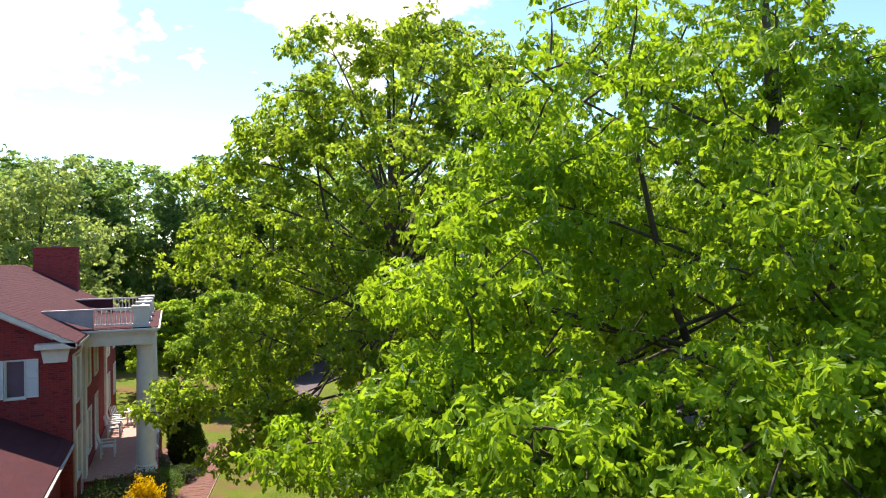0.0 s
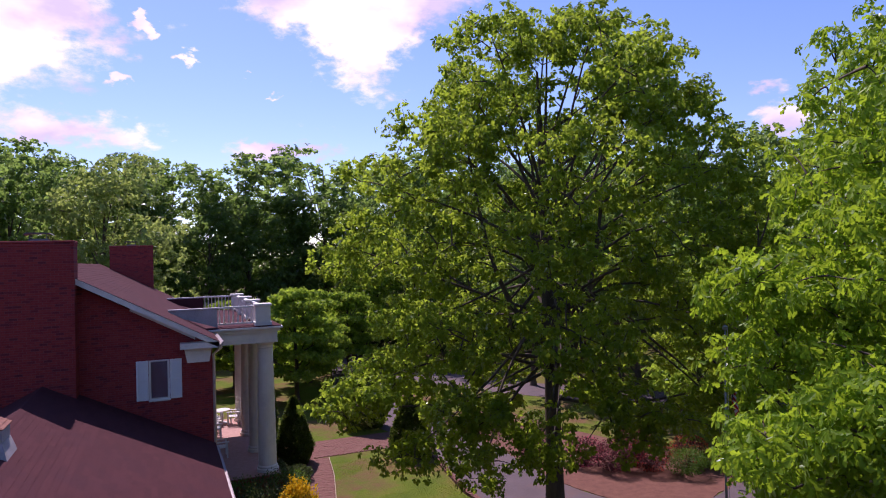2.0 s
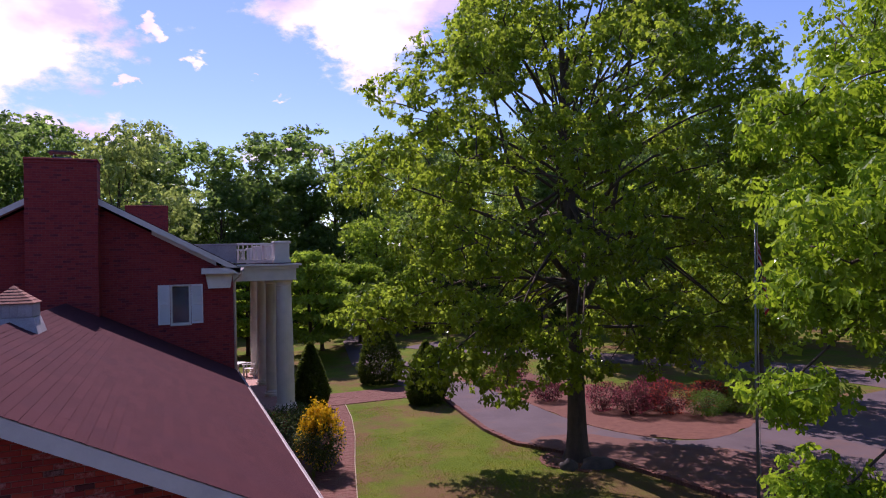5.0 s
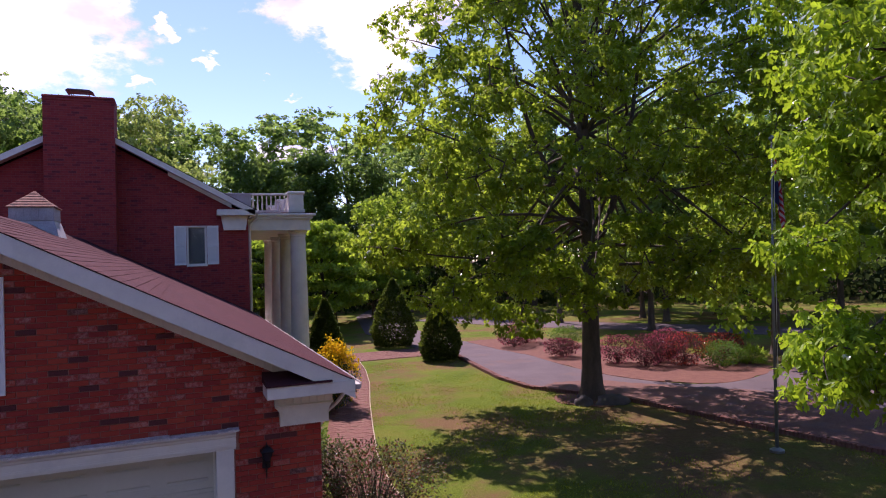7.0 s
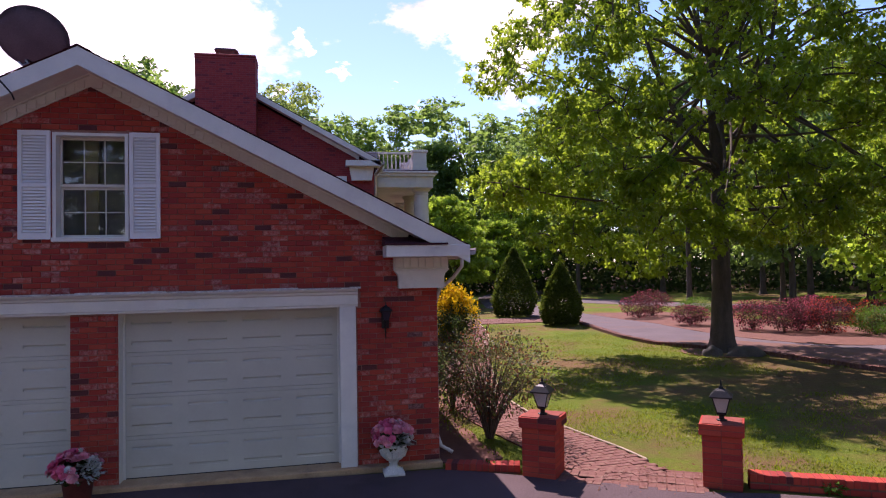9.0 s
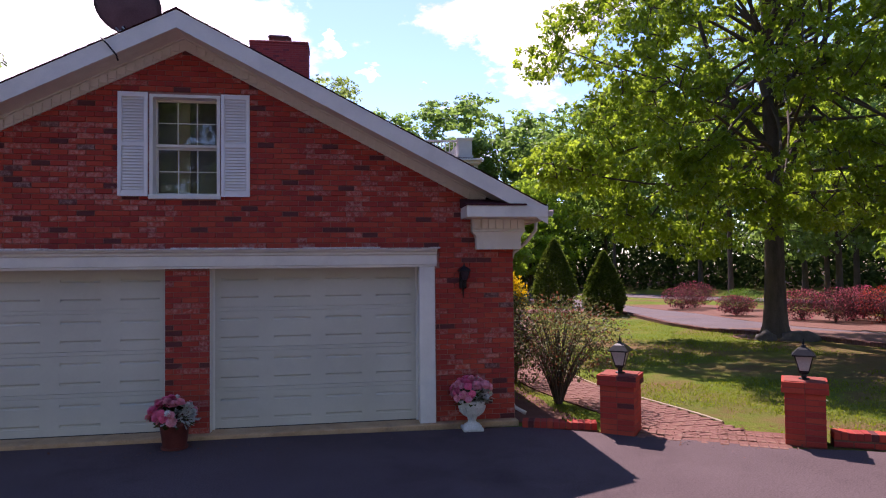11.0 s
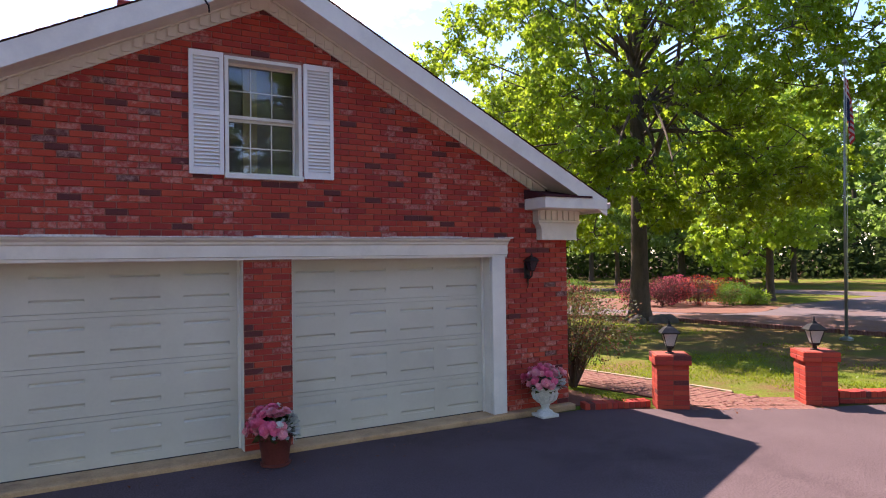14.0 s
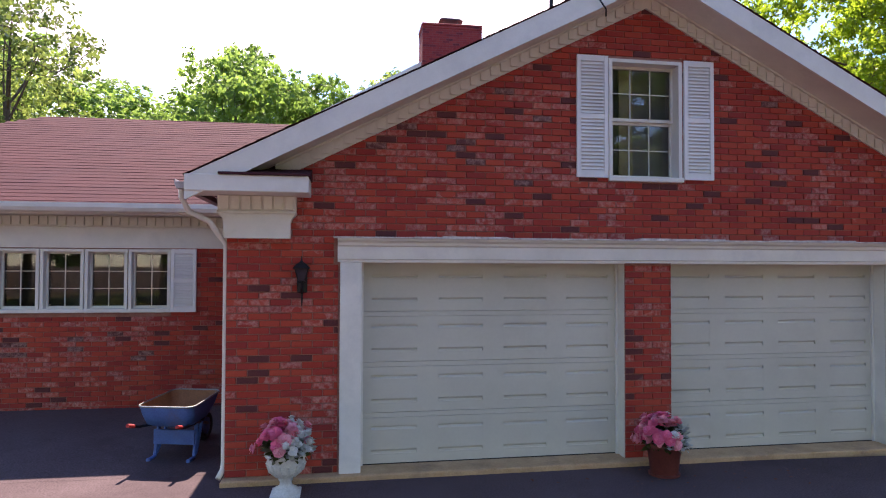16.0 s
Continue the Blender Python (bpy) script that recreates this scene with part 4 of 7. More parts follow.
def sash_window(x0, x1, z0, z1, y, cols, rows, parent, two=True, depth=0.12, recess=0.06):
    """Frame, two sashes, bars and a pane to each light, in a wall that faces -y."""
    w = part("window", boxed(x0 - 0.0, x0 + 0.040, y - 0.02, y + depth, z0, z1), MAT_WHITE, parent, "white double-hung window")
    bm = bmesh.new()
    box(bm, x1 - 0.040, x1, y - 0.02, y + depth, z0, z1)
    box(bm, x0 + 0.040, x1 - 0.040, y - 0.02, y + depth, z1 - 0.036, z1)
    part("frame", bm, MAT_WHITE, w)
    part("sill", boxed(x0 - 0.01, x1 + 0.01, y - 0.045, y + depth, z0 - 0.032, z0 + 0.022, bevel=0.006), MAT_WHITE, w)
    a, b = x0 + 0.040, x1 - 0.040
    zs = [z0 + 0.022, (z0 + z1) / 2, z1 - 0.036] if two else [z0 + 0.022, z1 - 0.036]
    for k, (c, d) in enumerate(zip(zs, zs[1:])):
        yy = y + recess + (0.0 if k == 1 else 0.03)
        bm = bmesh.new()
        box(bm, a, a + 0.022, yy, yy + 0.025, c, d)
        box(bm, b - 0.022, b, yy, yy + 0.025, c, d)
        box(bm, a + 0.022, b - 0.022, yy, yy + 0.025, c, c + 0.035)
        box(bm, a + 0.022, b - 0.022, yy, yy + 0.025, d - 0.03, d)
        for i in range(1, cols):
            px = a + 0.03 + (b - a - 0.06) * i / cols
            box(bm, px - 0.005, px + 0.005, yy + 0.004, yy + 0.021, c + 0.035, d - 0.03)
        for i in range(1, rows):
            pz = c + 0.035 + (d - c - 0.065) * i / rows
            box(bm, a + 0.03, b - 0.03, yy + 0.006, yy + 0.019, pz - 0.005, pz + 0.005)
        part("sash", bm, MAT_DENTIL, w)
        for i in range(cols):
            for j in range(rows):
                pa, pb = (a + 0.03 + (b - a - 0.06) * q / cols for q in (i, i + 1))
                pc, pd = (c + 0.035 + (d - c - 0.065) * q / rows for q in (j, j + 1))
                p = part("pane", boxed(pa + 0.004, pb - 0.004, yy + 0.010, yy + 0.014, pc + 0.004, pd - 0.004), MAT_GLASS, w)
                p.visible_shadow = False
    return w


def shutter(x0, x1, z0, z1, y, parent, slats=True):
    bm = bmesh.new()
    for a, b in ((x0, x0 + 0.045), (x1 - 0.045, x1)):
        box(bm, a, b, y - 0.042, y - 0.008, z0, z1, bevel=0.003)
    for c, d in ((z0 + 0.0005, z0 + 0.075), ((z0 + z1) / 2 - 0.025, (z0 + z1) / 2 + 0.025), (z1 - 0.06, z1 - 0.0005)):
        box(bm, x0 + 0.044, x1 - 0.044, y - 0.040, y - 0.010, c, d)
    box(bm, x0 + 0.02, x1 - 0.02, y - 0.014, y - 0.0045, z0 + 0.02, z1 - 0.02)
    s = part("shutter", bm, MAT_SHUTTER, parent, "white louvred shutter")
    first = None
    mid = (z0 + z1) / 2
    for c, d in ((z0 + 0.08, mid - 0.028), (mid + 0.028, z1 - 0.064)):
        n = max(4, int((d - c) / 0.036)) if slats else 10
        for i in range(n):
            zz = c + (i + 0.5) * (d - c) / n
            if first is None:
                bm = bmesh.new()
                h = (d - c) / n * 0.36
                prism(bm, [(-0.040, -h), (-0.034, -h), (-0.012, h), (-0.018, h)], "x", x0 + 0.046, x1 - 0.046)
                first = part("slat", bm, MAT_SHUTTER, s)
                ob = first
            else:
                ob = new("slat", first.data)
                ob.parent = s
            ob.location = (0, y, zz)
    return s


sash_window(*WIN, GY + 0.0, 3, 2, house, depth=0.2, recess=0.12)
shutter(-7.935, -7.585, 3.02, 4.315, GY, house)
shutter(-6.715, -6.365, 3.02, 4.315, GY, house)
part("curtain", boxed(-7.32, -7.16, GY + 0.3, GY + 0.33, 2.9, 4.4), MAT_CURTAIN, house, "tan curtain behind the panes")
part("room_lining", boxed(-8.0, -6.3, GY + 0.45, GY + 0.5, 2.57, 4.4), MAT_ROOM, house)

# roof edge: soffit, rake boards, frieze with dentils
FY = GY - 0.46


def rake_strip(bm, d0, d1, y0, y1, sx, x_in=0.0, x_out=EX):
    """A board under the roof line on one side (sx = 1 right, -1 left), from d0 to d1 below the roof's top."""
    pts = [(GRIDGE + sx * x_in, RZ - d0 - SLOPE * x_in), (GRIDGE + sx * x_out, RZ - d0 - SLOPE * x_out),
           (GRIDGE + sx * x_out, RZ - d1 - SLOPE * x_out), (GRIDGE + sx * x_in, RZ - d1 - SLOPE * x_in)]
    prism(bm, pts, "y", y0, y1)


for sx in (1, -1):
    bm = bmesh.new()
    rake_strip(bm, 0.010, 0.225, FY, FY + 0.03, sx, 0.0, EX - 0.01)
    part("rake_board", bm, MAT_WHITE, house, "white rake board")
    bm = bmesh.new()
    rake_strip(bm, 0.19, 0.205, FY + 0.031, GY + 0.004, sx, 0.0, EX - 0.3)
    part("soffit", bm, MAT_DENTIL, house)
    bm = bmesh.new()
    rake_strip(bm, 0.206, 0.36, GY - 0.03, GY + 0.005, sx, 0.0, EX - 0.75)
    rake_strip(bm, 0.206, 0.226, GY - 0.07, GY - 0.03, sx, 0.0, EX - 0.75)
    frieze = part("frieze_board", bm, MAT_DENTIL, house, "cream frieze board with dentils")
    first, k, x = None, 0, 0.10
    while x < EX - 0.85:
        if first is None:
            first = part("dentil", boxed(-0.042, 0.042, -0.017, 0.0, -0.10, 0.0), MAT_DENTIL, frieze)
            ob = first
        else:
            ob = new("dentil", first.data)
            ob.parent = frieze
        ob.location = (GRIDGE + sx * x, GY - 0.031, RZ - 0.232 - SLOPE * x)
        x += 0.105


def cornice_return(cx, sx):
    """The boxed return at an eave: fascia, crown and a flared block with dentils on the brick."""
    out = GRIDGE + sx * EX
    bm = bmesh.new()
    lo, hi = sorted((out - sx * 1.09, out - sx * 0.01))
    box(bm, lo, hi, FY - 0.01, GY, 2.745, 2.895, bevel=0.006)
    ret = part("cornice_return", bm, MAT_WHITE, house, "white boxed cornice return")
    bm = bmesh.new()
    a, b = sorted((GRIDGE + sx * (4.29 + 0.02), GRIDGE + sx * 3.70))
    prism(bm, [(a, 2.34), (b, 2.34), (b, 2.49), (b + 0.015, 2.53), (b + 0.045, 2.56), (b + 0.055, 2.58), (b + 0.055, 2.744), (a - 0.055, 2.744), (a - 0.055, 2.58), (a - 0.045, 2.56), (a - 0.015, 2.53), (a, 2.49)], "y", GY - 0.13, GY - 0.0)
    part("capital_block", bm, MAT_DENTIL, ret)
    part("bead", boxed(a - 0.062, b + 0.062, GY - 0.152, GY - 0.11, 2.572, 2.598, bevel=0.006), MAT_DENTIL, ret)
    for i in range(7):
        x = a + 0.005 + (b - a - 0.01) * i / 6
        part("dentil", boxed(x - 0.041, x + 0.041, GY - 0.150, GY - 0.12, 2.61, 2.74, bevel=0.004), MAT_DENTIL, ret)
    bm = bmesh.new()
    u0, u1 = sorted((out - sx * 1.10, out - sx * 0.30))
    prism(bm, [(FY - 0.03, 2.897), (FY - 0.03, 2.915), (GY, 3.02), (GY, 2.897)], "x", u0, u1)
    part("return_roof", bm, MAT_SHINGLE, ret)


cornice_return(-3.2, 1)
cornice_return(-11.1, -1)


def shingle_slope(name, corner, along, up, length, rise_len, expo=0.14, parent=None, clip=None, label=""):
    """Courses of shingle tabs, each lapped over the one below. along runs with the eave, up climbs the slope."""
    along, up = Vector(along).normalized(), Vector(up).normalized()
    nrm = along.cross(up).normalized()
    if nrm.z < 0:
        nrm = -nrm
    corner = Vector(corner)
    rng = random.Random(len(name) + int(length * 10))
    verts, faces = [], []
    rows = int(rise_len / expo + 0.999)
    for r in range(rows):
        s0, s1 = r * expo, min((r + 1) * expo + 0.03, rise_len)
        a, b = clip(s0) if clip else (0.0, length)
        u = a - rng.uniform(0, 0.3)
        while u < b:
            v = min(u + 0.31 * rng.choice((1, 1, 2, 3)), b)
            w0, w1 = max(u, a), v
            if w1 - w0 > 0.01:
                lift = 0.0045 + rng.uniform(0, 0.004)
                o = len(verts)
                for q, s, h in ((w0, s0, lift), (w1, s0, lift), (w1, s1, 0.001), (w0, s1, 0.001), (w0, s0, 0.0), (w1, s0, 0.0)):
                    verts.append(tuple(corner + along * q + up * s + nrm * h))
                faces += [(o, o + 1, o + 2, o + 3), (o + 4, o + 5, o + 1, o)]
            u = v + 0.002
    return mesh_object(name, verts, faces, MAT_SHINGLE, parent, label)


def slab(bm, pts, t):
    """A sloping slab under four or more points, t thick."""
    hi = [bm.verts.new(p) for p in pts]
    lo = [bm.verts.new((p[0], p[1], p[2] - t)) for p in pts]
    n = len(pts)
    bm.faces.new(hi)
    bm.faces.new(lo[::-1])
    for i in range(n):
        bm.faces.new((hi[i], lo[i], lo[(i + 1) % n], hi[(i + 1) % n]))


bm = bmesh.new()
for sx in (1, -1):
    slab(bm, [(GRIDGE, FY + 0.032, RZ), (GRIDGE + sx * EX, FY + 0.032, EZ), (GRIDGE + sx * EX, 22.72, EZ), (GRIDGE, 22.72, RZ)], 0.045)
roof_g = part("garage_roof", bm, MAT_SHINGLE, house, "faded mauve shingle roof")
run = math.hypot(EX, RZ - EZ)
tagged(shingle_slope("shingles", (GRIDGE + EX, FY - 0.012, EZ + 0.002), (0, 1, 0), (-EX, 0, RZ - EZ), 22.70 - FY, run, parent=roof_g), kind="stuff")
tagged(shingle_slope("shingles", (GRIDGE - EX, FY - 0.012, EZ + 0.002), (0, 1, 0), (EX, 0, RZ - EZ), 22.70 - FY, run, parent=roof_g), kind="stuff")
part("ridge_cap", prism(bmesh.new(), [(GRIDGE - 0.15, RZ - 0.062), (GRIDGE, RZ + 0.018), (GRIDGE + 0.15, RZ - 0.062), (GRIDGE, RZ - 0.0)], "y", FY - 0.012, 22.72), MAT_SHINGLE, roof_g)


def gutter(x, z, sx, y0, y1):
    """A half-round trough, dull with leaf dirt, with a rolled front lip."""
    bm = bmesh.new()
    prof = [(x, z), (x + sx * 0.07, z), (x + sx * 0.088, z + 0.04), (x + sx * 0.09, z + 0.085), (x + sx * 0.082, z + 0.085), (x + sx * 0.078, z + 0.06), (x, z + 0.06)]
    prism(bm, prof, "y", y0, y1)
    return part("gutter", bm, MAT_GUTTER, house, "dull white metal gutter")


gutter(GRIDGE + EX - 0.01, EZ - 0.115, 1, FY + 0.03, 22.6)
gutter(GRIDGE - EX + 0.01, EZ - 0.115, -1, FY + 0.03, 11.9)
part("eave_board", boxed(GRIDGE + EX - 0.05, GRIDGE + EX - 0.012, FY + 0.031, 22.6, EZ - 0.17, EZ - 0.03), MAT_WHITE, house)
part("eave_soffit", boxed(GX1, GRIDGE + EX - 0.03, GY + 0.05, 22.6, EZ - 0.16, EZ - 0.14), MAT_DENTIL, house)


def downspout(pts, r=0.028):
    part("downspout", tube(bmesh.new(), pts, r, 8), MAT_WHITE, house, "white downspout", smooth=True)


downspout([(-11.80, 9.02, 2.82), (-11.80, 9.02, 2.70), (-11.76, 9.12, 2.58), (-11.60, 9.24, 2.50), (-11.54, 9.27, 2.40), (-11.462, 9.35, 2.28), (-11.462, 9.35, 0.20), (-11.47, 9.33, 0.13), (-11.50, 9.27, 0.07)])
downspout([(-2.50, 9.6, 2.78), (-2.50, 9.62, 2.62), (-2.62, 9.70, 2.45), (-2.80, 9.76, 2.30), (-2.86, 9.78, 2.1), (-2.86, 9.78, 0.25), (-2.82, 9.72, 0.12), (-2.68, 9.62, 0.05)])

# ---- side wing with its row of windows
WY = 12.4
bm = bmesh.new()
wins = [(-14.975 + 0.565 * i, -14.975 + 0.565 * i + 0.55) for i in range(4)]
wing_holes = [(wins[0][0], wins[-1][1], 1.43, 2.305)]
wall_with_holes(bm, -20.2, GX0 - 0.002, 0.0, {"f": lambda x: 2.60, "breaks": []}, wing_holes, WY + 0.006, WY + 0.26)
wing_wall = part("wing_wall", bm, MAT_MORTAR, house, "mortared brick wing wall")
bm = bmesh.new()
box(bm, -20.2, -19.95, WY + 0.262, 20.0, 0, 2.6)
box(bm, -19.95, GX0, 19.75, 20.0, 0, 2.6)
part("wing_back_wall", bm, MAT_BRICK_Y, house)
part("wing_inside", boxed(-19.1, GX0 - 0.1, WY + 0.9, WY + 1.0, 0, 2.6), MAT_INTERIOR_SHADE, house)
for a, b in wins:
    sash_window(a, b, 1.46, 2.30, WY, 2, 3, house, two=False)
shutter(wins[-1][1] + 0.01, wins[-1][1] + 0.35, 1.43, 2.305, WY, house)
shutter(wins[0][0] - 0.35, wins[0][0] - 0.01, 1.43, 2.305, WY, house)
part("frieze_board", boxed(-20.2, GX0 - 0.002, WY - 0.03, WY + 0.004, 2.315, 2.60), MAT_WHITE, house)
part("soffit", boxed(-20.2, GX0 - 0.002, WY - 0.38, WY + 0.004, 2.752, 2.775), MAT_WHITE, house)
wf = part("dentil_board", boxed(-20.2, GX0 - 0.002, WY - 0.05, WY + 0.004, 2.602, 2.75), MAT_DENTIL, house, "cream dentil board under the wing eave")
first = None
x = -20.1
while x < GX0 - 0.05:
    if first is None:
        first = part("dentil", boxed(-0.046, 0.046, -0.03, 0.0, -0.11, 0.0), MAT_DENTIL, wf)
        ob = first
    else:
        ob = new("dentil", first.data)
        ob.parent = wf
    ob.location = (x, WY - 0.052, 2.735)
    x += 0.115
WE, WRY, WRZ = WY - 0.42, 16.2, 4.90
bm = bmesh.new()
prism(bm, [(WE, 2.78), (WE - 0.10, 2.78), (WE - 0.125, 2.83), (WE - 0.125, 2.89), (WE - 0.115, 2.89), (WE - 0.10, 2.80), (WE, 2.795)], "x", -20.5, GX0 - 0.36)
part("gutter", bm, MAT_WHITE, house, "white metal gutter")
part("wing_fascia", boxed(-20.5, GX0 - 0.36, WE + 0.002, WE + 0.03, 2.77, 2.87), MAT_WHITE, house)
wx = GRIDGE - (RZ - WRZ) / SLOPE
hipx, wl = -15.9, -20.2
bm = bmesh.new()
slab(bm, [(wl, WE, 2.86), (GRIDGE - EX + 0.02, WE, 2.86), (wx, WRY, WRZ), (hipx, WRY, WRZ)], 0.045)
slab(bm, [(wl, 20.4, 2.86), (hipx, WRY, WRZ), (wx, WRY, WRZ), (GRIDGE - EX + 0.02, 20.4, 2.86)], 0.045)
slab(bm, [(wl, WE, 2.86), (hipx, WRY, WRZ), (wl, 20.4, 2.86)], 0.045)
roof_w = part("wing_roof", bm, MAT_SHINGLE, house, "faded mauve hipped shingle roof")
wrun = math.hypot(WRY - WE, WRZ - 2.86)
tagged(shingle_slope("shingles", (wl, WE - 0.01, 2.862), (1, 0, 0), (0, WRY - WE, WRZ - 2.86), 8, wrun, parent=roof_w,
                     clip=lambda s: ((hipx - wl) * s / wrun + 0.02, (GRIDGE - EX - wl) + (wx - GRIDGE + EX) * s / wrun)), kind="stuff")

# ---- the two-storey main block
MX0, MX1, MY0, MY1 = -11.9, -2.60, 22.74, 42.0
MR, MRZ, MEZ, MEX = -7.23, 8.72, 6.10, 4.84
MS = (MRZ - MEZ) / MEX
MWIN = (-4.44, -3.85, 4.40, 5.63)
bm = bmesh.new()
wall_with_holes(bm, MX0, MX1, 0.0, {"f": lambda x: MRZ - 0.25 - MS * abs(x - MR), "breaks": [MR]}, [MWIN], MY0, MY0 + 0.28)
part("main_gable_wall", bm, MAT_BRICK_X, house, "dark red brick gable wall")
bm = bmesh.new()
front_holes = [(23.9, 24.8, 3.9, 5.5), (27.2, 28.1, 3.9, 5.5), (30.0, 31.0, 3.9, 5.5), (36.3, 37.2, 3.9, 5.5), (40.3, 41.2, 3.9, 5.5),
               (24.0, 24.9, 1.3, 3.0), (27.2, 28.1, 1.3, 3.0), (29.8, 31.2, 0.8, 3.1), (36.3, 37.2, 1.3, 3.0), (40.3, 41.2, 1.3, 3.0)]
wall_with_holes(bm, MY0 + 0.282, MY1, 0.0, {"f": lambda x: 6.0, "breaks": []}, front_holes, MX1 - 0.28, MX1, plane="y")
part("main_front_wall", bm, MAT_BRICK_Y, house, "brick front wall under the porch")
bm = bmesh.new()
box(bm, MX0, MX0 + 0.28, MY0 + 0.282, MY1, 0, 6.0)
part("main_rear_wall", bm, MAT_BRICK_Y, house)
bm = bmesh.new()
wall_with_holes(bm, MX0 + 0.281, MX1 - 0.281, 0.0, {"f": lambda x: MRZ - 0.25 - MS * abs(x - MR), "breaks": [MR]}, [], MY1 - 0.28, MY1)
part("main_gable_wall", bm, MAT_BRICK_X, house)
part("main_inside", boxed(MX0 + 0.5, MX1 - 0.9, MY0 + 0.8, MY1 - 0.6, 0.1, 5.9), MAT_INTERIOR_SHADE, house)
part("room_floor", boxed(MX0 + 0.3, MX1 - 0.3, MY0 + 0.3, MY1 - 0.3, 5.92, 5.96), MAT_INTERIOR_SHADE, house)


def side_window(y0, y1, z0, z1, door=False):
    """A window or the panelled door of the front wall, which faces +x."""
    x = MX1
    w = part("front_door" if door else "window", boxed(x - 0.12, x + 0.03, y0, y0 + 0.07, z0, z1), MAT_WHITE, house)
    bm = bmesh.new()
    box(bm, x - 0.12, x + 0.03, y1 - 0.07, y1, z0, z1)
    box(bm, x - 0.12, x + 0.05, y0 + 0.07, y1 - 0.07, z1 - 0.07, z1)
    box(bm, x - 0.12, x + 0.05, y0 + 0.07, y1 - 0.07, z0, z0 + 0.06)
    box(bm, x - 0.09, x - 0.05, y0 + 0.07, y1 - 0.07, (z0 + z1) / 2 - 0.02, (z0 + z1) / 2 + 0.02)
    part("frame", bm, MAT_WHITE, w)
    if door:
        part("door_leaf", boxed(x - 0.1, x - 0.06, y0 + 0.07, y1 - 0.07, z0 + 0.06, z1 - 0.07), MAT_WHITE, w)
    else:
        p = part("pane", boxed(x - 0.08, x - 0.074, y0 + 0.07, y1 - 0.07, z0 + 0.06, z1 - 0.07), MAT_GLASS, w)
        p.visible_shadow = False
        for a, b in ((y0 - 0.36, y0 - 0.01), (y1 + 0.01, y1 + 0.36)):
            part("shutter", boxed(x + 0.003, x + 0.04, a, b, z0, z1, bevel=0.004), MAT_SHUTTER, house)


for h in front_holes:
    side_window(*h, door=h[2] == 0.8)
sash_window(*MWIN, MY0 + 0.0, 1, 1, house, two=False)
part("blind", boxed(MWIN[0] + 0.045, MWIN[1] - 0.045, MY0 + 0.105, MY0 + 0.112, MWIN[2] + 0.03, MWIN[3] - 0.04), MAT_BLIND, house, "drawn grey blind behind the pane")
shutter(-4.79, -4.45, 4.42, 5.63, MY0, house)
shutter(-3.84, -3.50, 4.42, 5.63, MY0, house)
MFY = MY0 - 0.42
for sx in (1, -1):
    for pname, d0, d1, y0, y1, xi, xo in (("rake_board", 0.012, 0.19, MFY, MFY + 0.03, 0, MEX), ("soffit", 0.16, 0.175, MFY + 0.031, MY0 + 0.0, 0, MEX - 0.3), ("frieze_board", 0.176, 0.30, MY0 - 0.04, MY0 - 0.001, 2.3, MEX - 0.7)):
        pts = [(MR + sx * xi, MRZ - d0 - MS * xi), (MR + sx * xo, MRZ - d0 - MS * xo), (MR + sx * xo, MRZ - d1 - MS * xo), (MR + sx * xi, MRZ - d1 - MS * xi)]
        part(pname, prism(bmesh.new(), pts, "y", y0, y1), MAT_WHITE, house)
    bm = bmesh.new()
    a, b = sorted((MR + sx * (MEX - 1.15), MR + sx * (MEX - 0.02)))
    box(bm, a, b, MFY, MY0 - 0.001, MEZ - 0.17, MEZ + 0.01)
    a, b = sorted((MR + sx * (MEX - 0.95), MR + sx * (MEX - 0.30)))
    prism(bm, [(a, MEZ - 0.62), (b, MEZ - 0.62), (b + 0.08, MEZ - 0.172), (a - 0.08, MEZ - 0.172)], "y", MY0 - 0.16, MY0 - 0.001)
    part("cornice_return", bm, MAT_WHITE, house, "white boxed cornice return")
    # triangular louvre beside the chimney
    bm = bmesh.new()
    zb = 7.72
    for i in range(8):
        z = zb + i * 0.09
        x1 = (MRZ - 0.45 - z) / MS
        if x1 > 1.02:
            lo, hi = sorted((MR + sx * 1.0, MR + sx * x1))
            box(bm, lo, hi, MY0 - 0.035, MY0 - 0.002, z, z + 0.05)
    part("gable_louvre", bm, MAT_VENT, house, "grey louvred gable vent")
bm = bmesh.new()
for sx in (1, -1):
    slab(bm, [(MR, MFY + 0.032, MRZ), (MR + sx * MEX, MFY + 0.032, MEZ), (MR + sx * MEX, MY1 + 0.4, MEZ), (MR, MY1 + 0.4, MRZ)], 0.05)
roof_m = part("main_roof", bm, MAT_SHINGLE, house, "faded mauve shingle roof")
mrun = math.hypot(MEX, MRZ - MEZ)
tagged(shingle_slope("shingles", (MR + MEX, MFY - 0.012, MEZ + 0.002), (0, 1, 0), (-MEX, 0, MRZ - MEZ), MY1 - MFY + 0.4, mrun, parent=roof_m), kind="stuff")
bm = bmesh.new()
prism(bm, [(MR + MEX, MEZ - 0.12), (MR + MEX + 0.11, MEZ - 0.12), (MR + MEX + 0.12, MEZ), (MR + MEX + 0.11, MEZ), (MR + MEX, MEZ - 0.10)], "y", MFY + 0.05, 25.3)
part("gutter", bm, MAT_GUTTER, house, "dull white metal gutter")
downspout([(-2.30, 22.9, 6.0), (-2.32, 22.92, 5.85), (-2.54, 22.95, 5.65), (-2.54, 22.95, 0.2)], 0.05)
part("corner_board", boxed(MX1 - 0.02, MX1 + 0.05, 25.0, 25.3, 0.5, 5.95), MAT_WHITE, house)


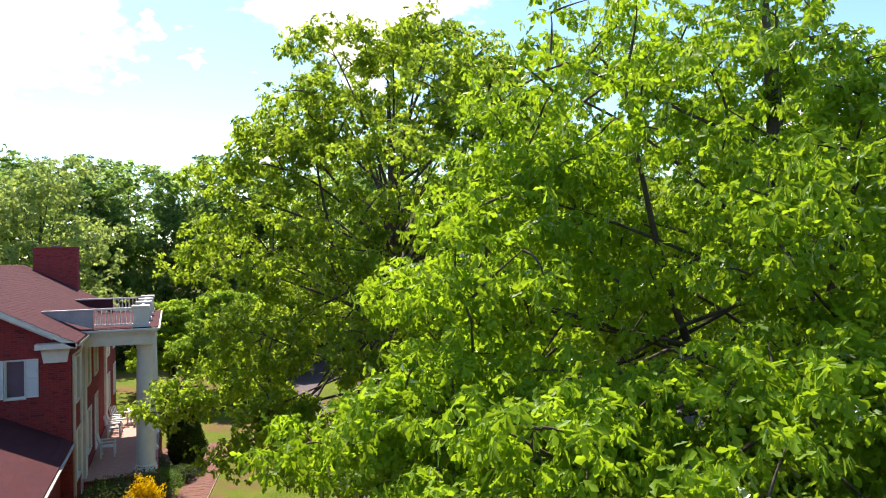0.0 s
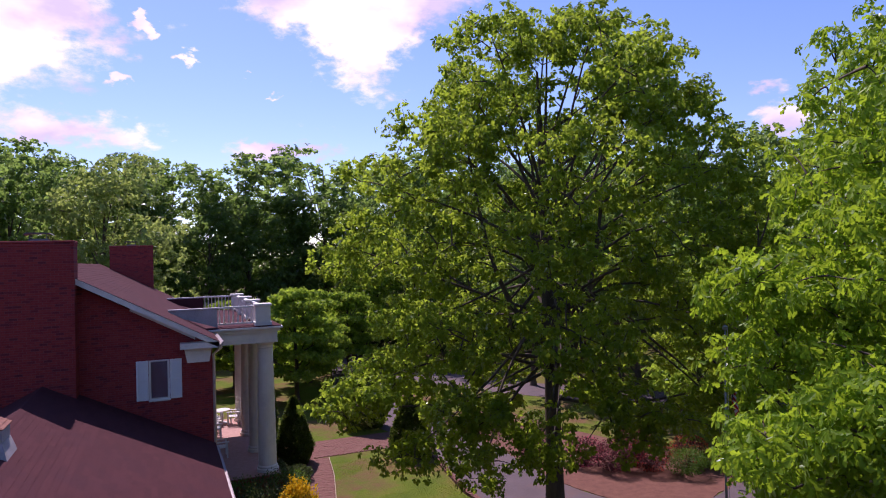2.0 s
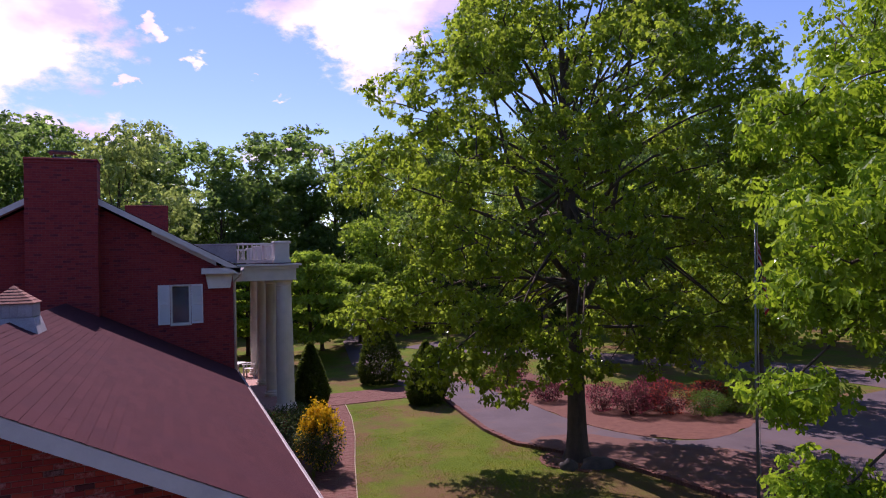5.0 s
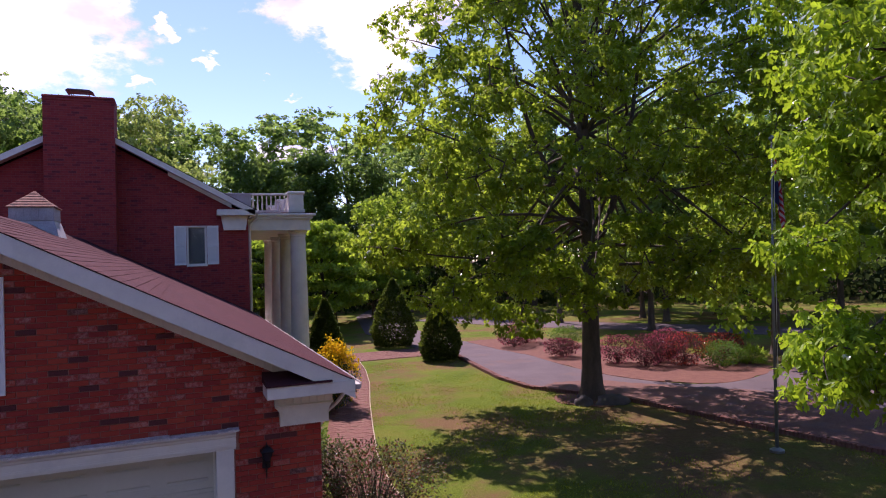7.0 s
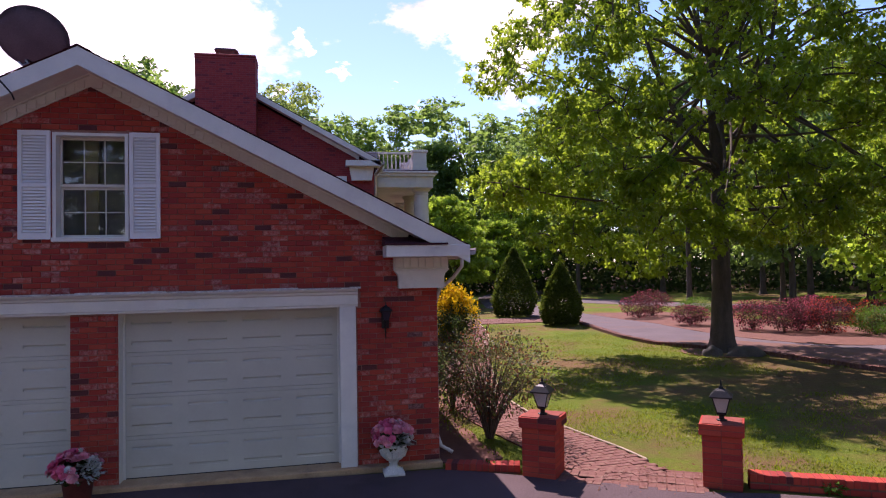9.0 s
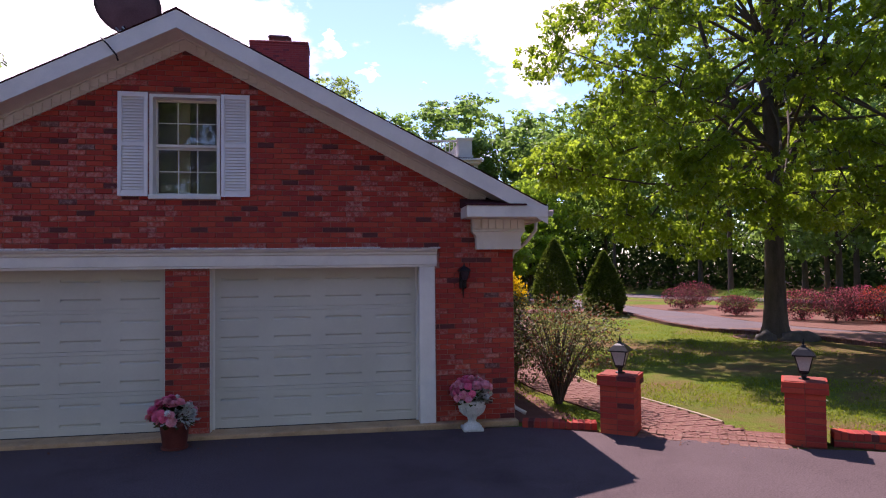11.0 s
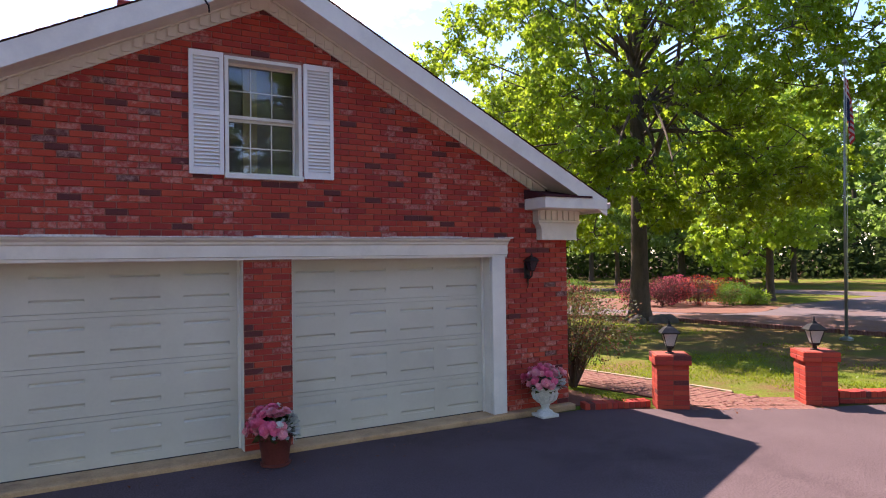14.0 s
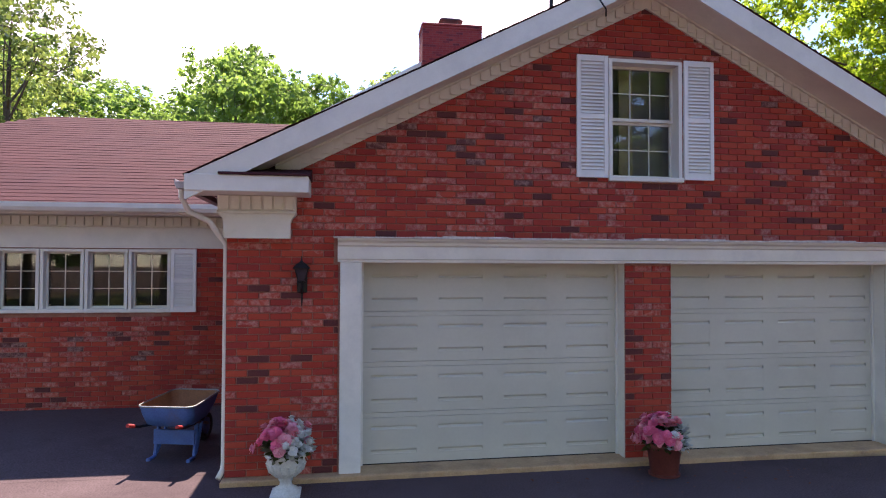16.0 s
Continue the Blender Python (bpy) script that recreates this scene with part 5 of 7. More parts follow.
def chimney(x0, x1, y0, y1, z0, z1, pot):
    c = part("chimney", boxed(x0, x1, y0, y1, z0, z1 - 0.16), MAT_BRICK_X, house, "dark red brick chimney")
    bm = bmesh.new()
    box(bm, x0 - 0.012, x1 + 0.012, y0 - 0.012, y1 + 0.012, z1 - 0.158, z1 - 0.08, bevel=0.012)
    box(bm, x0 - 0.02, x1 + 0.02, y0 - 0.02, y1 + 0.02, z1 - 0.078, z1, bevel=0.02)
    part("corbel", bm, MAT_BRICK_X, c)
    if pot:
        cx, cy = (x0 + x1) / 2, (y0 + y1) / 2
        bm = bmesh.new()
        box(bm, cx - 0.24, cx + 0.24, cy - 0.2, cy + 0.2, z1 + 0.002, z1 + 0.07, bevel=0.01)
        for ex in (-0.22, 0.20):
            for ey in (-0.18, 0.16):
                box(bm, cx + ex, cx + ex + 0.02, cy + ey, cy + ey + 0.02, z1 + 0.072, z1 + 0.19)
        part("flue_collar", bm, MAT_VENT, c, "grey flue collar with thin legs")
        bm = bmesh.new()
        prism(bm, [(cx - 0.34, z1 + 0.17), (cx - 0.36, z1 + 0.19), (cx - 0.30, z1 + 0.245), (cx + 0.26, z1 + 0.235), (cx + 0.36, z1 + 0.17), (cx + 0.25, z1 + 0.205), (cx - 0.28, z1 + 0.21)], "y", cy - 0.28, cy + 0.28)
        part("flue_hood", bm, MAT_DISH, c, "dark bent metal hood over the flue")


chimney(-8.12, -6.32, 22.02, 22.95, 0.0, 9.32, True)
chimney(-6.72, -4.5, 41.8, 42.8, 5.0, 9.72, True)

# ---- the columned porch along the front
PX, PY0, PY1 = -0.08, 25.35, 35.3
COLS = [26.0, 28.9, 31.8, 34.7]
part("porch_floor", boxed(MX1 + 0.002, PX, PY0, PY1, 0.0, 0.78, bevel=0.01), MAT_BRICK_Y, house, "brick porch platform")
bm = bmesh.new()
box(bm, MX1 + 0.05, PX - 0.05, PY0 + 0.05, PY1 - 0.05, 0.781, 0.80)
part("porch_paving", bm, MAT_PORCH, house, "pale red porch paving")
for y in COLS:
    bm = bmesh.new()
    prof = [(0.40, 0.801), (0.40, 0.90), (0.36, 0.93), (0.37, 0.99), (0.33, 1.04), (0.325, 2.4), (0.305, 3.8), (0.275, 5.35), (0.275, 5.36), (0.30, 5.39), (0.28, 5.42), (0.28, 5.47), (0.35, 5.54), (0.35, 5.60)]
    lathe(bm, prof, 28, (-0.52, y, 0))
    part("column", bm, MAT_WHITE, house, "tall round white porch column", smooth=False)
for y in (COLS[0], COLS[-1]):
    bm = bmesh.new()
    box(bm, MX1 + 0.002, MX1 + 0.10, y - 0.3, y + 0.3, 0.80, 5.598)
    part("pilaster", bm, MAT_WHITE, house)
bm = bmesh.new()
box(bm, MX1 + 0.002, PX - 0.05, PY0 + 0.1, PY1 - 0.1, 5.602, 5.66)
for x0, x1, y0, y1 in ((-0.80, -0.14, PY0 + 0.1, PY1 - 0.1), (MX1 + 0.003, -0.802, PY0 + 0.1, PY0 + 0.6), (MX1 + 0.003, -0.802, PY1 - 0.6, PY1 - 0.1)):
    box(bm, x0, x1, y0, y1, 5.662, 6.02)
box(bm, MX1 - 0.3, PX + 0.02, PY0 - 0.02, PY1 + 0.02, 6.022, 6.12)
box(bm, MX1 - 0.3, PX + 0.12, PY0 - 0.12, PY1 + 0.12, 6.122, 6.20, bevel=0.01)
part("entablature", bm, MAT_WHITE, house, "white porch entablature")
part("porch_deck", boxed(-3.2, PX + 0.06, PY0 - 0.06, PY1 + 0.06, 6.202, 6.235), MAT_SHINGLE, house, "mauve porch deck")


def balustrade(x0, y0, x1, y1):
    d = math.hypot(x1 - x0, y1 - y0)
    ang = math.degrees(math.atan2(y1 - y0, x1 - x0))
    b = part("balustrade", boxed(0, d, -0.05, 0.05, 6.90, 6.97, bevel=0.008), MAT_WHITE, house, "white balustrade")
    b.matrix_world = pose(x0, y0, 0, 0, 0, ang)
    part("bottom_rail", boxed(0, d, -0.04, 0.04, 6.30, 6.36), MAT_WHITE, b)
    n = max(2, int(d / 0.15))
    first = None
    for i in range(n):
        if first is None:
            first = part("baluster", lathe(bmesh.new(), [(0.022, 6.36), (0.032, 6.42), (0.038, 6.53), (0.022, 6.66), (0.018, 6.78), (0.026, 6.84), (0.024, 6.90)], 8), MAT_WHITE, b)
            ob = first
        else:
            ob = new("baluster", first.data)
            ob.parent = b
        ob.location = ((i + 0.5) * d / n, 0, 0)


def pedestal(x, y):
    bm = bmesh.new()
    box(bm, x - 0.26, x + 0.26, y - 0.26, y + 0.26, 6.236, 6.94)
    box(bm, x - 0.30, x + 0.30, y - 0.30, y + 0.30, 6.237, 6.36)
    box(bm, x - 0.31, x + 0.31, y - 0.31, y + 0.31, 6.94, 7.03, bevel=0.012)
    box(bm, x - 0.17, x + 0.17, y - 0.268, y + 0.268, 6.46, 6.84)
    part("pedestal", bm, MAT_WHITE, house, "white panelled pedestal")


for y in COLS:
    pedestal(-0.62, y - (0.25 if y < 27 else 0) + (0.25 if y > 34 else 0))
for a, b in zip(COLS, COLS[1:]):
    balustrade(-0.62, a + 0.3, -0.62, b - 0.3)
for y in (PY0 + 0.38, PY1 - 0.38):
    balustrade(-2.2, y, -0.92, y)
    bm = bmesh.new()
    prism(bm, [(-2.21, 6.24), (-2.21, 6.90), (-3.9, 6.90), (-3.3, 6.6)], "y", y - 0.09, y + 0.09)
    near = y < PY0 + 1
    knee = part("knee_wall", bm, MAT_KNEE if near else MAT_SHINGLE, house, "grey boarded knee wall meeting the roof" if near else "mauve shingled knee wall meeting the roof")
    part("coping", boxed(-3.85, -2.19, y - 0.12, y + 0.12, 6.902, 6.96, bevel=0.006), MAT_KNEE, knee)


# ---------------------------------------------------------------- things before the garage
def flower_bunch(root, z, r, rng, n, mix):
    """Silk flower heads, each of three rings of small petals, turned outwards over the pot."""
    for name, mat, share in mix:
        for _ in range(int(n * share)):
            a, e = rng.uniform(0, 2 * math.pi), rng.uniform(0.0, 1.45)
            if "white" in name:
                a = rng.gauss(-0.3, 0.6)
            else:
                a = rng.gauss(3.3, 1.25)
            q = r * rng.uniform(0.82, 1.22)
            c = Vector((q * math.cos(a) * math.cos(e), q * math.sin(a) * math.cos(e), z + 0.85 * q * math.sin(e)))
            nrm = Vector((math.cos(a) * math.cos(e), math.sin(a) * math.cos(e), math.sin(e) + 0.2)).normalized()
            u = nrm.orthogonal().normalized()
            w = nrm.cross(u)
            pos, way, up, size = [], [], [], []
            big = rng.uniform(0.8, 1.15) * (0.7 if "white" in name else 1.0)
            for ring, cnt, tilt, sz in ((0, 6, 1.3, 0.034), (1, 9, 0.8, 0.046), (2, 11, 0.35, 0.052)):
                for k in range(cnt):
                    b = 2 * math.pi * (k + 0.5 * ring) / cnt + rng.uniform(-0.25, 0.25)
                    pos.append(c + nrm * 0.012 * (2 - ring))
                    way.append(u * math.cos(b) + w * math.sin(b) + nrm * tilt)
                    up.append(nrm)
                    size.append(sz * big * rng.uniform(0.8, 1.2))
            tone = mat if "white" in name else (MAT_PETAL_HOT if c.x < -0.02 and c.z > z + 0.04 and rng.random() < 0.75 else rng.choice((mat, mat, mat, MAT_PETAL_CORAL)))
            leaf_mesh(name, np.array(pos), np.array(way), np.array(up), np.array(size), PETAL, tone, root)


def urn_planter(label, at, pot, mix, seed):
    root = thing("flower_urn" if pot == "urn" else "flower_pot", label, "planter", "planters by the garage", at)
    if pot == "urn":
        prof = [(0.125, 0.0), (0.125, 0.045), (0.11, 0.05), (0.10, 0.075), (0.06, 0.095), (0.05, 0.13), (0.065, 0.15), (0.06, 0.165), (0.10, 0.19), (0.155, 0.25), (0.172, 0.31), (0.165, 0.34), (0.185, 0.36), (0.195, 0.385), (0.18, 0.395), (0.165, 0.38), (0.15, 0.35)]
        bm = lathe(bmesh.new(), prof, 28)
        box(bm, -0.13, 0.13, -0.13, 0.13, 0.0, 0.04, bevel=0.006)
        part("urn", bm, MAT_URN, root, "weathered white urn", smooth=True)
        for i in range(14):
            a = 2 * math.pi * i / 14
            bm = tube(bmesh.new(), [(0.085 * math.cos(a), 0.085 * math.sin(a), 0.185), (0.15 * math.cos(a), 0.15 * math.sin(a), 0.24), (0.173 * math.cos(a), 0.173 * math.sin(a), 0.305)], 0.012, 6)
            part("flute", bm, MAT_URN, root)
        z = 0.38
    else:
        part("pot", lathe(bmesh.new(), [(0.115, 0.0), (0.132, 0.02), (0.165, 0.27), (0.18, 0.275), (0.18, 0.33), (0.168, 0.335), (0.155, 0.30)], 28), MAT_POT, root, "dark brown pot", smooth=True)
        part("saucer", lathe(bmesh.new(), [(0.13, 0.0), (0.15, 0.005), (0.155, 0.03), (0.147, 0.03)], 24), MAT_POT, root)
        z = 0.30
    part("soil", lathe(bmesh.new(), [(0.145, z - 0.05), (0.14, z - 0.03)], 20), MAT_MULCH, root)
    rng = random.Random(seed)
    flower_bunch(root, z + 0.05, 0.235, rng, 76, mix)
    nr = np.random.default_rng(seed)
    k = 140
    a, e = nr.uniform(0, 2 * np.pi, k), nr.uniform(-0.25, 1.2, k)
    d = np.stack([np.cos(a) * np.cos(e), np.sin(a) * np.cos(e), np.sin(e)], 1)
    turn = nr.normal(-0.4, 0.75, 90)
    lift = nr.uniform(-0.15, 0.75, 90)
    side = np.stack([np.cos(turn) * np.cos(lift), np.sin(turn) * np.cos(lift), np.sin(lift)], 1)
    leaf_mesh("silver_foliage", side * nr.uniform(0.12, 0.2, (90, 1)) + [0, 0, z + 0.03], side + nr.normal(0, 0.3, (90, 3)), nr.normal(0, 0.5, (90, 3)) + [0, 0, 1], nr.uniform(0.06, 0.11, 90), LOBED, MAT_SILVER, root, "silver-grey felted leaves")
    leaf_mesh("foliage", d * 0.12 + [0, 0, z + 0.02], d, nr.normal(0, 0.4, (k, 3)) + [0, 0, 1], nr.uniform(0.08, 0.14, k), OVAL, MAT_SCRUB, root)


PINKS = [("pink_flower", MAT_PETAL_PINK, 0.95), ("white_flower", MAT_PETAL_WHITE, 0.12)]
urn_planter("weathered white urn of pink and cream silk flowers by the garage", (-10.84, 8.86, 0.014), "urn", [("pink_flower", MAT_PETAL_PINK, 0.75), ("white_flower", MAT_PETAL_WHITE, 0.35)], 1)
urn_planter("dark brown pot of pink silk flowers between the garage doors", (-7.17, 8.87, 0.014), "pot", PINKS, 2)
urn_planter("weathered white urn of bright pink flowers at the garage corner", (-3.57, 9.0, 0.014), "urn", PINKS, 3)


def wall_lantern(x):
    root = thing("wall_lantern", "black carriage lantern on the brick beside the garage doors", "wall lamp", "garage lanterns", (x, GY - 0.002, 1.98))
    part("back_plate", boxed(-0.05, 0.05, -0.02, 0.0, -0.16, 0.06, bevel=0.008), MAT_IRON, root)
    part("arm", tube(bmesh.new(), [(0, -0.01, -0.10), (0, -0.06, -0.16), (0, -0.12, -0.12), (0, -0.13, -0.06)], 0.011, 8), MAT_IRON, root)
    part("tail", tube(bmesh.new(), [(0, -0.02, -0.14), (0, -0.03, -0.24), (0, -0.015, -0.29)], 0.012, 8, 0.004), MAT_IRON, root)
    lantern_head(root, (0, -0.11, -0.05), 0.62, MAT_SMOKE)
    return root


def lantern_head(root, at, k, glass=None):
    """A four-sided tapered lantern: base, bars, frosted panes, hipped cap and finial."""
    ax, ay, az = at
    def ring(r, z):
        return [(ax + sx * r * k, ay + sy * r * k, az + z * k) for sx, sy in ((-1, -1), (1, -1), (1, 1), (-1, 1))]
    bm = bmesh.new()
    for lo, hi in ((ring(0.035, -0.02), ring(0.055, 0.0)), (ring(0.055, 0.001), ring(0.055, 0.018))):
        a, b = [bm.verts.new(p) for p in lo], [bm.verts.new(p) for p in hi]
        for i in range(4):
            bm.faces.new((a[i], a[(i + 1) % 4], b[(i + 1) % 4], b[i]))
        bm.faces.new(a[::-1])
        bm.faces.new(b)
    part("base", bm, MAT_IRON, root)
    lo, hi = ring(0.052, 0.02), ring(0.098, 0.20)
    for i in range(4):
        bm = bmesh.new()
        j = (i + 1) % 4
        bm.faces.new([bm.verts.new(p) for p in (lo[i], lo[j], hi[j], hi[i])])
        bmesh.ops.solidify(bm, geom=bm.faces[:], thickness=0.004)
        part("pane", bm, glass or MAT_FROST, root, "smoky lantern pane" if glass else "frosted lantern pane")
        part("bar", tube(bmesh.new(), [lo[i], hi[i]], 0.007 * k, 6), MAT_IRON, root)
    bm = bmesh.new()
    tops = [ring(0.125, 0.195), ring(0.128, 0.21), ring(0.07, 0.275), ring(0.028, 0.30), ring(0.02, 0.325)]
    rs = [[bm.verts.new(p) for p in r] for r in tops]
    for a, b in zip(rs, rs[1:]):
        for i in range(4):
            bm.faces.new((a[i], a[(i + 1) % 4], b[(i + 1) % 4], b[i]))
    bm.faces.new(rs[0][::-1])
    bm.faces.new(rs[-1])
    part("cap", bm, MAT_IRON, root)
    part("finial", lathe(bmesh.new(), [(0.006 * k, 0.32 * k), (0.014 * k, 0.34 * k), (0.012 * k, 0.355 * k), (0.004 * k, 0.40 * k)], 10, at), MAT_IRON, root)


wall_lantern(-10.74)
wall_lantern(-3.62)


def brick_pier(label, cx, cy):
    """A gate pier: courses of single bricks round a core, a corbelled cap of bricks."""
    root = thing("gate_pier", label, "brick pier", "gate piers", (cx, cy, 0), -36)
    bm = boxed(-0.208, 0.208, -0.208, 0.208, -0.05, 0.607)
    box(bm, -0.238, 0.238, -0.238, 0.238, 0.611, 0.738)
    part("core", bm, MAT_RED_MORTAR, root, "mortar core")
    bed, ch = 0.0, 0.0677
    long_me = part("brick", boxed(-0.096, 0.096, -0.046, 0.046, 0.003, 0.0625, bevel=0.004), MAT_BRICK_PLAIN, root)
    rng = random.Random(int(cx * 100) + 7)
    used = False
    for c in range(11):
        half = 0.212 if c < 9 else 0.243
        n = 2
        step = 2 * half / n
        for side in range(4):
            for i in range(n):
                k = (step - 0.006) / 0.192
                u = -half + (i + 0.5) * step
                m = pose(0, 0, c * ch, 0, 0, 90 * side + 90 * (c % 2)) @ pose(u, -half + 0.047 + rng.uniform(-0.002, 0.002), rng.uniform(-0.001, 0.001), 0, 0, rng.uniform(-0.6, 0.6)) @ Matrix.Diagonal((k, 1, 1, 1))
                if not used:
                    ob, used = long_me, True
                else:
                    ob = new("brick", long_me.data)
                    ob.parent = root
                ob.matrix_local = m
    part("cap_bed", boxed(-0.215, 0.215, -0.215, 0.215, 0.740, 0.747), MAT_RED_MORTAR, root)
    lamp = thing("pier_lantern", "black post lantern with frosted panes on a brick pier", "lamp", "pier lanterns", (cx, cy, 0.745), -36)
    part("foot", lathe(bmesh.new(), [(0.06, 0.0), (0.06, 0.012), (0.03, 0.02), (0.028, 0.075), (0.045, 0.085)], 14), MAT_IRON, lamp)
    lantern_head(lamp, (0, 0, 0.085), 0.98)


brick_pier("red brick gate pier by the garage corner", -1.73, 8.72)
brick_pier("red brick gate pier beside the low lawn wall", 0.18, 7.85)


def low_wall(label, a, b, h):
    d = math.hypot(b[0] - a[0], b[1] - a[1])
    ang = math.degrees(math.atan2(b[1] - a[1], b[0] - a[0]))
    root = thing("low_wall", label, "brick wall", at=(a[0], a[1], 0), rz=ang)
    part("core", boxed(0, d, -0.085, 0.085, -0.05, h - 0.07), MAT_PAVER, root)
    n = int(d / 0.075)
    part("mortar", boxed(0.01, d - 0.01, -0.094, 0.094, h - 0.068, h + 0.013), MAT_RED_MORTAR, root)
    lie = part("brick", boxed(-0.0345, 0.0345, -0.10, 0.10, h - 0.066, h + 0.02, bevel=0.005), MAT_BRICK_PLAIN, root)
    rng = random.Random(3)
    for i in range(n):
        ob = lie if i == 0 else new("brick", lie.data)
        ob.parent = root
        ob.matrix_local = pose((i + 0.5) * d / n, 0, rng.uniform(-0.004, 0.004), rng.uniform(-1, 1), 0, rng.uniform(-1.5, 1.5))
    me = None
    rows = int((h - 0.07) / 0.0677)
    for c in range(rows):
        x = 0.1 if c % 2 else 0.0
        while x < d - 0.2:
            for sy in (-1, 1):
                if me is None:
                    me = part("brick", boxed(-0.097, 0.097, -0.012, 0.012, 0.004, 0.06, bevel=0.003), MAT_BRICK_PLAIN, root)
                    ob = me
                else:
                    ob = new("brick", me.data)
                    ob.parent = root
                ob.matrix_local = pose(x + 0.1, sy * 0.088, c * 0.0677)
            x += 0.204


low_wall("low red brick wall along the lawn edge", (0.42, 7.72), (10.2, 2.7), 0.15)
low_wall("low brick edging from the garage corner to the gate pier", (-2.88, 9.22), (-1.98, 8.90), 0.08)


def wheelbarrow():
    root = thing("wheelbarrow", "blue wheelbarrow with a rusty tray parked beside the garage", "wheelbarrow", at=(-12.08, 10.2, 0.03), rz=77)
    def loop(x0, x1, half0, half1, z0, z1, r, seg=6):
        """A rounded rectangle of points, tapering in width from x0 to x1."""
        out = []
        for cx, cy, a0 in ((x1 - r, half1 - r, 0), (x0 + r, half0 - r, 90), (x0 + r, -half0 + r, 180), (x1 - r, -half1 + r, 270)):
            for i in range(seg):
                a = radians(a0 + 90 * i / (seg - 1))
                x = cx + r * math.cos(a)
                out.append((x, cy + r * math.sin(a), z0 + (z1 - z0) * (x - x0) / (x1 - x0)))
        return out

    def shell(loops):
        bm = bmesh.new()
        rings = [[bm.verts.new(p) for p in q] for q in loops]
        n = len(rings[0])
        for p, q in zip(rings, rings[1:]):
            for i in range(n):
                bm.faces.new((p[i], p[(i + 1) % n], q[(i + 1) % n], q[i]))
        bm.faces.new(rings[-1])
        return bm
    top_loop = loop(-0.40, 0.46, 0.335, 0.31, 0.655, 0.70, 0.10)
    tray = part("tray", shell([top_loop, loop(-0.375, 0.40, 0.315, 0.285, 0.55, 0.57, 0.10), loop(-0.34, 0.28, 0.28, 0.24, 0.435, 0.43, 0.11), loop(-0.29, 0.22, 0.23, 0.19, 0.41, 0.405, 0.11)]), MAT_BLUE, root, "blue steel tray", smooth=True)
    part("lining", shell([loop(-0.392, 0.452, 0.327, 0.302, 0.656, 0.70, 0.096), loop(-0.36, 0.385, 0.30, 0.27, 0.55, 0.57, 0.096), loop(-0.325, 0.265, 0.265, 0.225, 0.447, 0.442, 0.10), loop(-0.28, 0.21, 0.22, 0.18, 0.422, 0.417, 0.10)]), MAT_RUST, tray, "rusty inside of the tray", smooth=True)
    part("rim", tube(bmesh.new(), top_loop + top_loop[:1], 0.011, 8), MAT_POLE, tray, "worn grey rolled rim", smooth=True)
    for sy in (-1, 1):
        h = part("handle", tube(bmesh.new(), [(0.62, sy * 0.06, 0.24), (0.1, sy * 0.20, 0.38), (-0.45, sy * 0.27, 0.44), (-0.55, sy * 0.28, 0.47)], 0.017, 8), MAT_IRON, root, "dark handle bar")
        part("grip", tube(bmesh.new(), [(-0.54, sy * 0.28, 0.468), (-0.66, sy * 0.285, 0.50)], 0.021, 8), MAT_RED_GRIP, h, "red rubber grip")
        part("leg", tube(bmesh.new(), [(-0.06, sy * 0.23, 0.40), (-0.14, sy * 0.24, 0.03), (-0.26, sy * 0.24, 0.015), (-0.30, sy * 0.24, 0.02)], 0.024, 8), MAT_BLUE, root)
        part("leg", tube(bmesh.new(), [(0.12, sy * 0.21, 0.38), (-0.10, sy * 0.24, 0.05)], 0.02, 8), MAT_BLUE, root)
    part("cross_plate", boxed(-0.16, -0.13, -0.25, 0.25, 0.17, 0.34, bevel=0.004), MAT_BLUE, root)
    bm = bmesh.new()
    seg = 24
    for i in range(seg):
        a0, a1 = 2 * math.pi * i / seg, 2 * math.pi * (i + 1) / seg
        ring = []
        for a in (a0, a1):
            ring.append([bm.verts.new((0.66 + (0.15 + 0.04 * math.cos(b)) * math.cos(a), 0.045 * math.sin(b), 0.20 + (0.15 + 0.04 * math.cos(b)) * math.sin(a))) for b in np.linspace(0, 2 * math.pi, 9)[:-1]])
        for j in range(8):
            bm.faces.new((ring[0][j], ring[0][(j + 1) % 8], ring[1][(j + 1) % 8], ring[1][j]))
    bmesh.ops.remove_doubles(bm, verts=bm.verts[:], dist=0.0005)
    wheel = part("wheel", bm, MAT_RUBBER, root, "black tyre", smooth=True)
    part("rim", tube(bmesh.new(), [(0.66, -0.03, 0.20), (0.66, 0.03, 0.20)], 0.11, 18), MAT_BLUE, wheel)

    root.scale = (0.9, 0.9, 0.9)


wheelbarrow()


